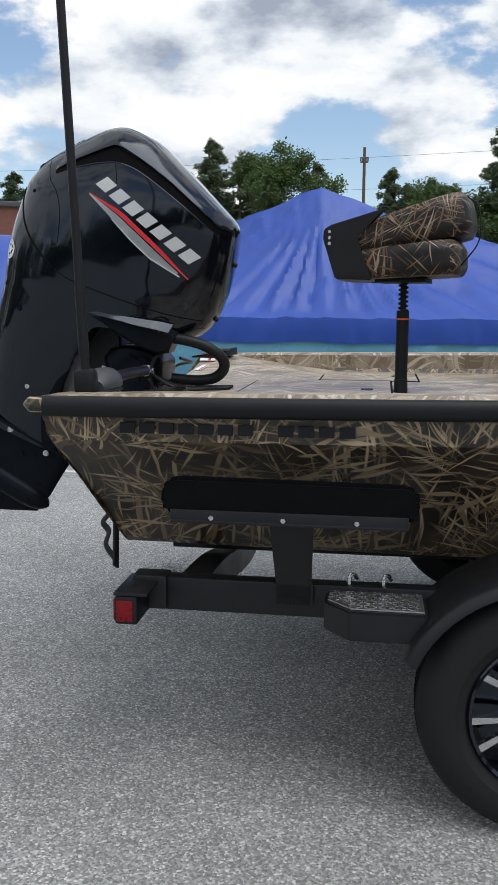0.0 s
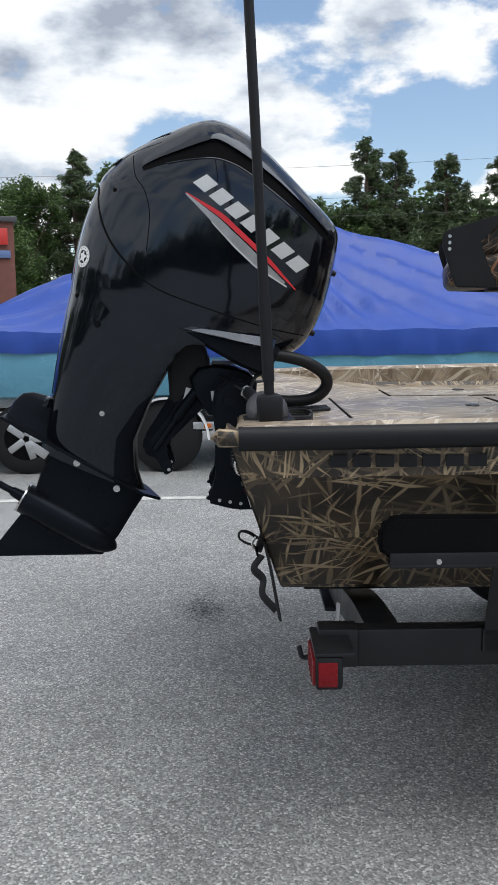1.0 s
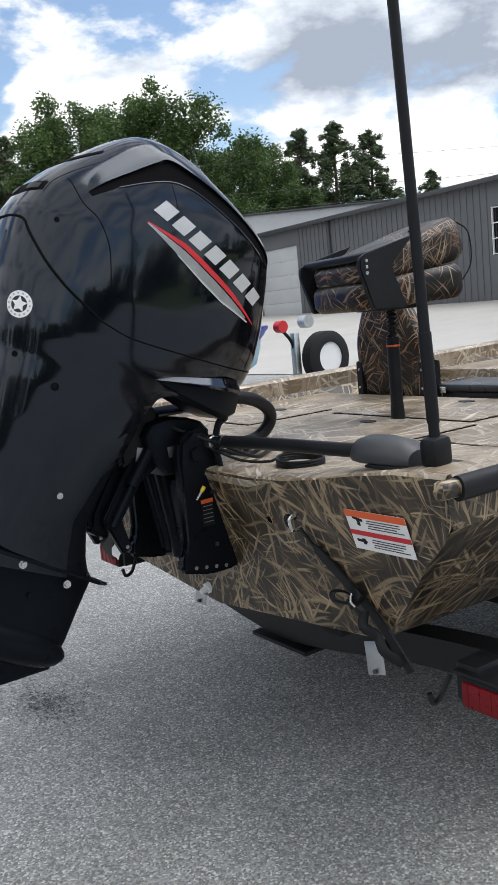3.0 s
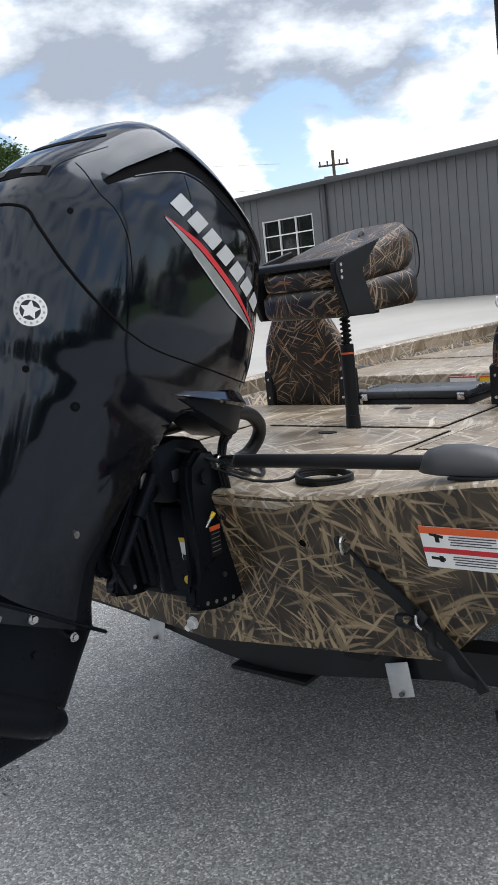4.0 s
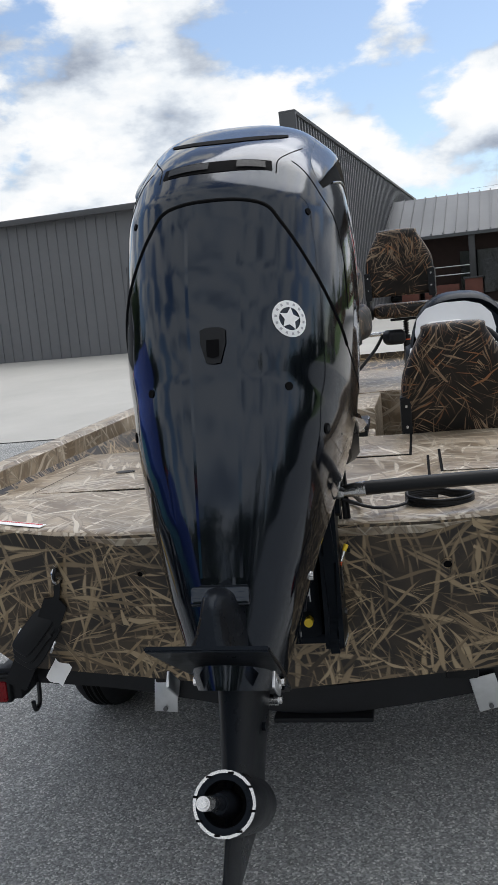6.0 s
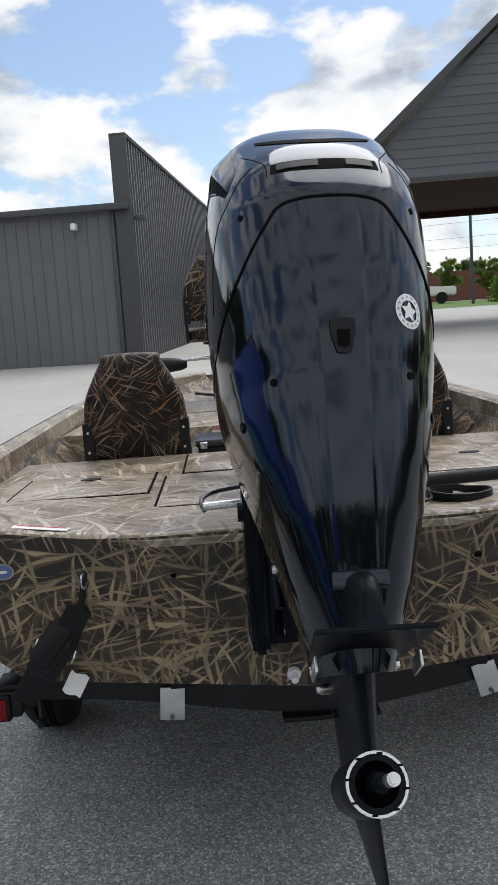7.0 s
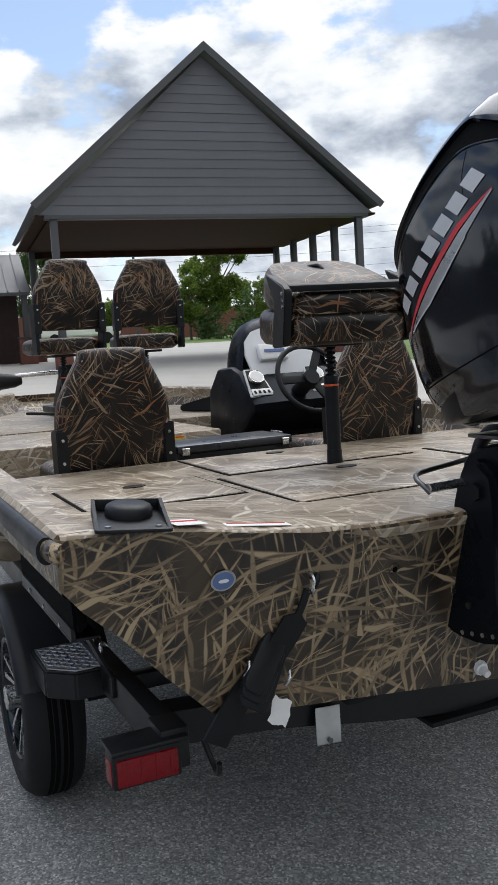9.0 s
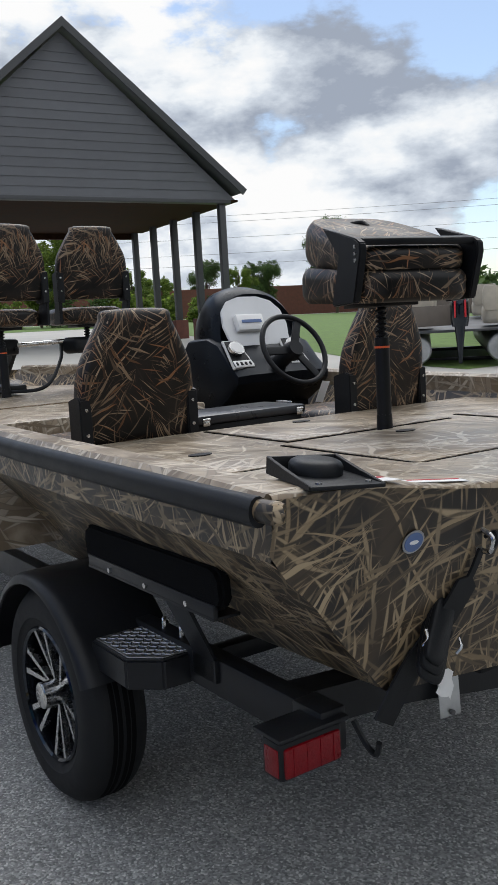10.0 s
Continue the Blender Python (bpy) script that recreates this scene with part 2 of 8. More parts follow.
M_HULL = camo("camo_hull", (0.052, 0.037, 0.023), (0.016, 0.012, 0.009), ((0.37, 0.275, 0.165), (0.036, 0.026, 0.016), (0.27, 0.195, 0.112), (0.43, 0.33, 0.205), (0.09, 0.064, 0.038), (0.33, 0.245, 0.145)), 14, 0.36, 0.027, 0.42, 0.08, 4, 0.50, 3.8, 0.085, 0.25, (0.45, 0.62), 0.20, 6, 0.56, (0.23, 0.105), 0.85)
# faded vinyl, paler than the hull: the sky's sheen is put into its colours
M_DECK = camo("camo_deck_skylit", (0.37, 0.30, 0.22), (0.18, 0.135, 0.09), ((0.50, 0.425, 0.33), (0.15, 0.11, 0.072), (0.57, 0.50, 0.40), (0.27, 0.21, 0.145), (0.62, 0.555, 0.46), (0.20, 0.15, 0.10)), 14, 0.55, 0.036, 0.36, 0.0, 7, 0.5, 2.2, 0.09, 0.50)
M_SEAT = camo("camo_vinyl", (0.014, 0.010, 0.008), (0.0045, 0.0042, 0.0042), ((0.30, 0.145, 0.068), (0.012, 0.009, 0.008), (0.31, 0.215, 0.138), (0.042, 0.027, 0.019), (0.37, 0.28, 0.19), (0.10, 0.060, 0.035)), 12, 0.26, 0.0125, 0.42, 0.0, 11, 0.30, 5.5, 0.085, 0.36, (0.42, 0.64), 0.10, 7, 0.40, (0.17, 0.085), 0.60)
M_SEAT.node_tree.nodes["Principled BSDF"].inputs["Specular IOR Level"].default_value = 0.35
M_COWL = mat("gloss_black_paint", (0.0028, 0.0034, 0.0055), 0.09, 0, 0.1, 3, coat=0.22, spec=0.50)
M_COWL.node_tree.nodes["Principled BSDF"].inputs["Specular Tint"].default_value = (0.70, 0.82, 1.0, 1)
M_LEG = mat("satin_black_paint", (0.0060, 0.0070, 0.0092), 0.30, 0, 0.15, 8, 0.05, 300, spec=0.12)
M_LEG.node_tree.nodes["Principled BSDF"].inputs["Specular Tint"].default_value = (0.65, 0.80, 1.0, 1)
M_BLACK = mat("black_plastic", (0.0105, 0.0115, 0.0135), 0.42, 0, 0.2, 12, 0.1, 250, spec=0.22)
M_DULL = mat("matt_black_void", (0.005, 0.005, 0.0055), 0.8, 0, 0.1, spec=0.06)
M_FRAME = mat("black_trailer_paint", (0.0115, 0.0125, 0.0150), 0.36, 0, 0.25, 9, 0.06, 120, spec=0.3)
M_RUBBER = mat("tyre_rubber", (0.0105, 0.0112, 0.0125), 0.7, 0, 0.2, 20, 0.2, 200, spec=0.3)
M_CARPET = mat("black_carpet", (0.0045, 0.0048, 0.0055), 0.95, 0, 0.3, 30, 0.5, 400, spec=0.08)
M_STEEL = mat("brushed_steel", (0.62, 0.62, 0.62), 0.25, 1.0, 0.1, 30)
M_DARKSTEEL = mat("dull_steel", (0.13, 0.13, 0.135), 0.38, 1.0, 0.15, 30)
M_ALU = mat("bare_aluminium", (0.55, 0.56, 0.57), 0.38, 1.0, 0.15, 20)
M_LETTER = mat("pale_grey_decal", (0.52, 0.53, 0.54), 0.35, 0.2, 0.06)
M_WHITE = mat("white_decal", (0.80, 0.80, 0.80), 0.4, 0, 0.04)
M_GAUGE = mat("silver_gauge_panel", (0.58, 0.585, 0.59), 0.35, 0.2, 0.1, 12)
M_SILVER = mat("silver_decal", (0.36, 0.36, 0.37), 0.30, 0.75, 0.25, 12)
M_RED = mat("red_decal", (0.55, 0.02, 0.03), 0.35, 0, 0.06)
M_ORANGE = mat("orange_decal", (0.75, 0.12, 0.03), 0.45, 0, 0.06)
M_YELLOW = mat("yellow_decal", (0.75, 0.52, 0.03), 0.45, 0, 0.06)
M_BLUE = mat("blue_decal", (0.10, 0.16, 0.33), 0.4, 0, 0.06)
M_LENS = mat("red_lamp_lens", (0.17, 0.002, 0.006), 0.3, 0, 0.15, 40, 0.3, 160, coat=0.15, spec=0.25)
M_AMBER = mat("amber_lens", (0.55, 0.14, 0.02), 0.2, 0, 0.1)
M_TARP = mat("blue_tarpaulin", (0.019, 0.067, 0.345), 0.42, 0, 0.14, 3, 0.25, 30)
M_AQUA = mat("turquoise_gelcoat", (0.13, 0.36, 0.50), 0.25, 0, 0.08, 2)
M_TRUNK = mat("bark", (0.10, 0.075, 0.055), 0.9, 0, 0.3, 6, 0.6, 12)
M_CONC = mat("concrete_apron", (0.42, 0.41, 0.385), 0.85, 0, 0.12, 0.5, 0.3, 60)
M_GREY = mat("grey_metal_cladding", (0.125, 0.130, 0.140), 0.5, 0, 0.10, 0.8, 0.05, 20)
M_TRIM = mat("dark_grey_trim", (0.055, 0.058, 0.064), 0.5, 0, 0.10, 2)
M_SIDING = mat("grey_lap_siding", (0.115, 0.120, 0.135), 0.65, 0, 0.12, 1.5, 0.15, 40, random_tone=0.06)
M_SOFFIT = mat("brown_soffit_board", (0.036, 0.017, 0.010), 0.8, 0, 0.5, 3, spec=0.08)
M_PORCH = mat("dark_brick", (0.045, 0.028, 0.025), 0.85, 0, 0.3, 5, 0.4, 40)
M_ROOFM = mat("standing_seam_roof", (0.085, 0.092, 0.10), 0.5, 0.1, 0.1, 0.7)
M_BRICK = mat("red_brick_wall", (0.15, 0.060, 0.046), 0.85, 0, 0.25, 4, 0.4, 40)
M_GLASS = mat("dark_window_glass", (0.01, 0.012, 0.014), 0.05, 0, 0.05, spec=0.8)
M_GRASS = mat("mown_grass", (0.10, 0.17, 0.035), 0.9, 0, 0.35, 3, 0.8, 30)


def asphalt():
    m = bpy.data.materials.new("asphalt")
    m.use_nodes = True
    n, l = m.node_tree.nodes, m.node_tree.links
    b = n["Principled BSDF"]
    tc = n.new("ShaderNodeTexCoord").outputs["Object"]
    vo = n.new("ShaderNodeTexVoronoi")
    vo.inputs["Scale"].default_value = 150
    l.new(tc, vo.inputs["Vector"])
    stone = n.new("ShaderNodeValToRGB")
    e = stone.color_ramp.elements
    e[0].position, e[0].color = 0.0, (0.142, 0.146, 0.145, 1)
    e[1].position, e[1].color = 1.0, (0.60, 0.60, 0.585, 1)
    e.new(0.52).color = (0.262, 0.267, 0.265, 1)
    e.new(0.84).color = (0.365, 0.370, 0.366, 1)
    bw = n.new("ShaderNodeSeparateColor")
    l.new(vo.outputs["Color"], bw.inputs[0])
    l.new(bw.outputs[0], stone.inputs["Fac"])
    big = n.new("ShaderNodeTexNoise")
    big.inputs["Scale"].default_value, big.inputs["Detail"].default_value, big.inputs["Roughness"].default_value = 1.1, 9, 0.7
    l.new(tc, big.inputs["Vector"])
    rng = n.new("ShaderNodeMapRange")
    rng.inputs["From Min"].default_value, rng.inputs["From Max"].default_value = 0.3, 0.7
    rng.inputs["To Min"].default_value, rng.inputs["To Max"].default_value = 0.78, 1.18
    l.new(big.outputs["Fac"], rng.inputs["Value"])
    mx = n.new("ShaderNodeMix")
    mx.data_type, mx.blend_type = "RGBA", "MULTIPLY"
    mx.inputs["Factor"].default_value = 1
    l.new(stone.outputs[0], mx.inputs["A"])
    l.new(rng.outputs[0], mx.inputs["B"])
    l.new(mx.outputs["Result"], b.inputs["Base Color"])
    b.inputs["Roughness"].default_value = 0.82
    bp = n.new("ShaderNodeBump")
    bp.inputs["Strength"].default_value, bp.inputs["Distance"].default_value = 0.65, 0.0035
    l.new(vo.outputs["Distance"], bp.inputs["Height"])
    bp.invert = True
    l.new(bp.outputs[0], b.inputs["Normal"])
    return m


def leafy(name, dark, light, rough=0.6, through_light=0.0):
    m = bpy.data.materials.new(name)
    m.use_nodes = True
    n, l = m.node_tree.nodes, m.node_tree.links
    b = n["Principled BSDF"]
    geo = n.new("ShaderNodeNewGeometry")
    rp = n.new("ShaderNodeValToRGB")
    e = rp.color_ramp.elements
    e[0].color, e[1].color = (*dark, 1), (*light, 1)
    l.new(geo.outputs["Random Per Island"], rp.inputs["Fac"])
    l.new(rp.outputs[0], b.inputs["Base Color"])
    b.inputs["Roughness"].default_value = rough
    if through_light:
        tr = n.new("ShaderNodeBsdfTranslucent")
        l.new(rp.outputs[0], tr.inputs["Color"])
        mix = n.new("ShaderNodeMixShader")
        mix.inputs[0].default_value = through_light
        l.new(b.outputs[0], mix.inputs[1])
        l.new(tr.outputs[0], mix.inputs[2])
        l.new(mix.outputs[0], n["Material Output"].inputs["Surface"])
    return m


M_ASPHALT = asphalt()
M_LEAF = leafy("broad_leaves", (0.031, 0.064, 0.019), (0.122, 0.200, 0.054), 0.6, 0.30)
M_PINE = leafy("pine_needles", (0.034, 0.060, 0.027), (0.105, 0.150, 0.060))
M_LIME = leafy("young_leaves", (0.07, 0.12, 0.018), (0.24, 0.33, 0.06), 0.6, 0.5)


# ---- mesh helpers ----
def finish(bm, name, material, smooth=40):
    """A mesh from a bmesh, with UVs in metres laid along each face's main axis, and smooth but for sharp edges."""
    bmesh.ops.recalc_face_normals(bm, faces=bm.faces)
    layer = bm.loops.layers.uv.verify()
    for f in bm.faces:
        a = [abs(c) for c in f.normal]
        k = a.index(max(a))
        i, j = ((1, 2), (0, 2), (0, 1))[k]
        for lp in f.loops:
            lp[layer].uv = (lp.vert.co[i] + 3.7 * k, lp.vert.co[j])
        f.smooth = True
    me = bpy.data.meshes.new(name)
    bm.to_mesh(me)
    bm.free()
    me.set_sharp_from_angle(angle=radians(smooth))
    me.materials.append(material)
    return me


def part(name, bm, material, parent, label="", smooth=40):
    ob = new(name, finish(bm, name, material, smooth))
    ob.parent = parent
    if label:
        tagged(ob, label)
    return ob


def thing(name, label, category, m=None, group="", kind=""):
    ob = new(name)
    if m is not None:
        ob.matrix_world = m
    return tagged(ob, label, category, group, kind)


def solo(name, bm, material, label, category="", kind="", group="", m=None, smooth=40):
    ob = new(name, finish(bm, name, material, smooth))
    if m is not None:
        ob.matrix_world = m
    return tagged(ob, label, category, group, kind)


def box(bm, c, s, bevel=0.0, m=None, segs=2):
    r = bmesh.ops.create_cube(bm, size=1.0, matrix=Matrix.Translation(c) @ Matrix.Diagonal((*s, 1)))
    vs = r["verts"]
    if bevel:
        es = list({e for v in vs for e in v.link_edges})
        r = bmesh.ops.bevel(bm, geom=es, offset=bevel, segments=segs, affect="EDGES", profile=0.5)
        vs = list({v for f in r["faces"] for v in f.verts} | {v for v in vs if v.is_valid})
    if m is not None:
        bmesh.ops.transform(bm, matrix=m, verts=vs)
    return bm


def rod(bm, a, b, r, r2=None, seg=16, caps=True):
    a, b = Vector(a), Vector(b)
    d = b - a
    m = Matrix.Translation((a + b) / 2) @ d.to_track_quat("Z", "Y").to_matrix().to_4x4()
    bmesh.ops.create_cone(bm, cap_ends=caps, segments=seg, radius1=r, radius2=r if r2 is None else r2, depth=d.length, matrix=m)
    return bm


def loft(bm, rings, closed=True, cap=True):
    """Quads between rings of points, all of one length."""
    vs = [[bm.verts.new(p) for p in ring] for ring in rings]
    k = len(vs[0])
    for a, b in zip(vs, vs[1:]):
        for i in range(k if closed else k - 1):
            j = (i + 1) % k
            bm.faces.new((a[i], a[j], b[j], b[i]))
    if cap and closed:
        bm.faces.new(vs[0])
        bm.faces.new(vs[-1])
    return bm


def spline(pts, n=8):
    """Catmull-Rom points through pts."""
    p = [Vector(q) for q in pts]
    p = [2 * p[0] - p[1]] + p + [2 * p[-1] - p[-2]]
    out = []
    for i in range(1, len(p) - 2):
        for k in range(n):
            t = k / n
            a, b, c, d = p[i - 1:i + 3]
            out.append(0.5 * (2 * b + (c - a) * t + (2 * a - 5 * b + 4 * c - d) * t * t + (3 * b - a - 3 * c + d) * t ** 3))
    return out + [p[-2]]


def tube(bm, pts, r, seg=10, n=6, flat=1.0, smooth_path=True, phase=0.0):
    pts = spline(pts, n) if smooth_path else [Vector(q) for q in pts]
    rings, side = [], None
    for i, p in enumerate(pts):
        d = (pts[min(i + 1, len(pts) - 1)] - pts[max(i - 1, 0)]).normalized()
        if side is None:
            side = d.orthogonal().normalized()
            if abs(d.z) < 0.9:
                side = d.cross(Vector((0, 0, 1))).normalized()
        side = (side - d * side.dot(d)).normalized()
        up = side.cross(d)
        rings.append([p + (side * math.cos(a) + up * math.sin(a) * flat) * r for a in (2 * math.pi * k / seg + phase for k in range(seg))])
    return loft(bm, rings)


def prism(bm, poly, a0, a1, axis="y", bevel=0.0):
    """A polygon, in the two other axes' coordinates, pulled from a0 to a1 along axis."""
    def at(p, a):
        return {"x": (a, p[0], p[1]), "y": (p[0], a, p[1]), "z": (p[0], p[1], a)}[axis]
    v0, v1 = [bm.verts.new(at(p, a0)) for p in poly], [bm.verts.new(at(p, a1)) for p in poly]
    fs = [bm.faces.new(v0), bm.faces.new(v1)]
    for i in range(len(poly)):
        j = (i + 1) % len(poly)
        fs.append(bm.faces.new((v0[i], v0[j], v1[j], v1[i])))
    if bevel:
        bmesh.ops.bevel(bm, geom=list({e for f in fs for e in f.edges}), offset=bevel, segments=2, affect="EDGES")
    return bm


def B():
    return bmesh.new()


def bars(name, parent, m_, x0, x1, material, rows, height, gap, seed=1):
    """Rows of unreadable print as plain bars, in the plane z = 0 of the pose m_."""
    rnd = random.Random(seed)
    for k in range(rows):
        bm = B()
        box(bm, ((x0 + x1) / 2 - (x1 - x0) * 0.12 * rnd.random(), -k * (height + gap), 0.0), ((x1 - x0) * rnd.uniform(0.75, 1.0), height, 0.0012), 0, m_)
        part(name, bm, material, parent)


# ---- ground ----
def gz(x, y):
    """Height of the lot: level round the boats, climbing gently towards the buildings."""
    s = max(0.0, x - 2.6)
    rise = 0.058 * min(s, 18.0) + 0.036 * min(max(s - 18.0, 0.0), 45.0)
    return rise * (s / (s + 1.2) if s else 0.0)


def sheet(name, x0, x1, y0, y1, step, material, label, lift=0.0, category=""):
    bm = B()
    nx, ny = max(1, round((x1 - x0) / step)), max(1, round((y1 - y0) / step))
    g = [[bm.verts.new((x0 + (x1 - x0) * i / nx, y0 + (y1 - y0) * j / ny, gz(x0 + (x1 - x0) * i / nx, 0) + lift)) for j in range(ny + 1)] for i in range(nx + 1)]
    for i in range(nx):
        for j in range(ny):
            bm.faces.new((g[i][j], g[i + 1][j], g[i + 1][j + 1], g[i][j + 1]))
    return solo(name, bm, material, label, category, "structure")


def ground():
    bm = B()
    xs = [-900, -200, -60, -20, -8, -4, -2, 0, 1, 2, 2.6, 3, 3.5, 4, 5, 6, 8, 10, 12, 15, 18, 20.6, 24, 30, 40, 55, 65.6, 120, 400, 1500]
    ys = [-1500, -400, -120, -60, -30, -15, -8, -4, -2, 0, 2, 4, 8, 15, 30, 60, 120, 400, 1500]
    g = [[bm.verts.new((x, y, gz(x, y))) for y in ys] for x in xs]
    for i in range(len(xs) - 1):
        for j in range(len(ys) - 1):
            bm.faces.new((g[i][j], g[i + 1][j], g[i + 1][j + 1], g[i][j + 1]))
    return solo("ground", bm, M_ASPHALT, "grey weathered asphalt car park with coarse stones", "ground", "structure")


ground()
sheet("concrete_apron", 8.5, 47, -60, 60, 2.0, M_CONC, "pale concrete apron in front of the buildings", 0.012)


def side_lawn():
    """Grass on the starboard side, its edge running aslant from the asphalt to the far lawn."""
    bm = B()
    rows = []
    for k in range(19):
        x = 10.2 + 36.8 * k / 18
        edge = -11.8 - 0.33 * max(0.0, x - 12.5)
        rows.append([bm.verts.new((x, edge + (-90 - edge) * (j / 6) ** 1.5, gz(x, 0) + 0.02)) for j in range(7)])
    for a, b in zip(rows, rows[1:]):
        for j in range(6):
            bm.faces.new((a[j], b[j], b[j + 1], a[j + 1]))
    bmesh.ops.recalc_face_normals(bm, faces=bm.faces)
    solo("lawn", bm, M_GRASS, "mown green grass with boats standing on it", "", "structure")


side_lawn()
sheet("lawn", 47, 120, -90, 60, 4.0, M_GRASS, "mown green grass beyond the concrete", 0.02)


# ---- the boat ----
RAKE = 0.288


def stern_x(z):
    return -0.047 - RAKE * (z - 1.0)


HX = [0.0, 0.5, 1.0, 2.0, 3.0, 3.7, 4.3, 4.8, 5.15]
H_TOP_Y = [1.155, 1.16, 1.16, 1.145, 1.115, 1.015, 0.845, 0.61, 0.39]
H_TOP_Z = [1.125, 1.13, 1.135, 1.15, 1.17, 1.185, 1.20, 1.215, 1.22]
H_CH_Y = [0.78, 0.80, 0.82, 0.82, 0.80, 0.74, 0.60, 0.42, 0.26]
H_CH_Z = [0.655, 0.657, 0.66, 0.67, 0.70, 0.77, 0.88, 1.02, 1.12]
H_KEEL = [0.585, 0.585, 0.585, 0.59, 0.61, 0.66, 0.76, 0.93, 1.08]


def hull_at(x, table):
    return float(np.interp(x, HX, table))


ASKEW = pose(-0.045, 0.8, 0, 0, 0, -1.9) @ pose(0.045, -0.8, 0)
boat = thing("fishing_boat", "camouflage-painted aluminium fishing boat resting on a black trailer", "boat", ASKEW)


def hull():
    bm = B()
    rings = []
    for x in np.concatenate((np.arange(0, 3.0, 0.25), np.arange(3.0, 5.16, 0.12))):
        ty, tz, cy, cz, kz = (hull_at(x, t) for t in (H_TOP_Y, H_TOP_Z, H_CH_Y, H_CH_Z, H_KEEL))
        fl = max(0.76, cz + 0.05)
        half = [(ty, tz), (ty - 0.012, tz - 0.10), (ty - 0.012 - (ty - cy) * 0.55, tz - 0.10 - (tz - 0.10 - cz) * 0.52), (cy + 0.02, cz + 0.015), (cy, cz), (cy * 0.5, (cz + kz) / 2 - 0.004), (0.10, kz)]
        inner = [(cy + (ty - cy) * (fl - cz) / (tz - cz) * 0.92 - 0.05, fl), (ty - 0.05, tz)]
        pts = [(y, z) for y, z in half] + [(-y, z) for y, z in reversed(half)] + [(-y, z) for y, z in reversed(inner)] + [(y, z) for y, z in inner]
        ring = []
        for y, z in pts:
            px = x + (stern_x(z) if x < 0.01 else stern_x(z) * max(0, 1 - x / 0.5))
            ring.append((px, y, z))
        rings.append(ring)
    loft(bm, rings, cap=False)
    # bow plate
    r = rings[-1]
    bm.faces.new([bm.verts.new(p) for p in r[:14]])
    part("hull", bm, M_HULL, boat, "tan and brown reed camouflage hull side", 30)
    # transom plate, raked, its top following the deck's edge
    bm = B()
    rows = [(0.10, 0.585), (0.39, 0.616), (0.785, 0.655), (0.806, 0.67), (0.922, 0.79), (1.026, 0.91), (1.102, 0.98), (1.150, 1.04)]
    cols = 16
    g = []
    for w, z in rows:
        g.append([bm.verts.new((stern_x(z) - 0.002, w * (2 * c / cols - 1), z if z > 0.66 else z - (w - abs(w * (2 * c / cols - 1))) * 0.10)) for c in range(cols + 1)])
    top = []
    for c in range(cols + 1):
        y = 1.15 * (2 * c / cols - 1)
        z = 1.062 + crown(y)
        top.append(bm.verts.new((stern_x(z) - 0.002, y, z)))
    g.append(top)
    for a, b in zip(g, g[1:]):
        for c in range(cols):
            bm.faces.new((a[c], a[c + 1], b[c + 1], b[c]))
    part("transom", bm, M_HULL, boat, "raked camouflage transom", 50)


def crown(y):
    """How far the stern edge of the deck rises towards the corners."""
    k = min(1, max(0, (abs(y) - 0.45) / 0.65))
    return 0.004 + 0.075 * k * k * (3 - 2 * k)


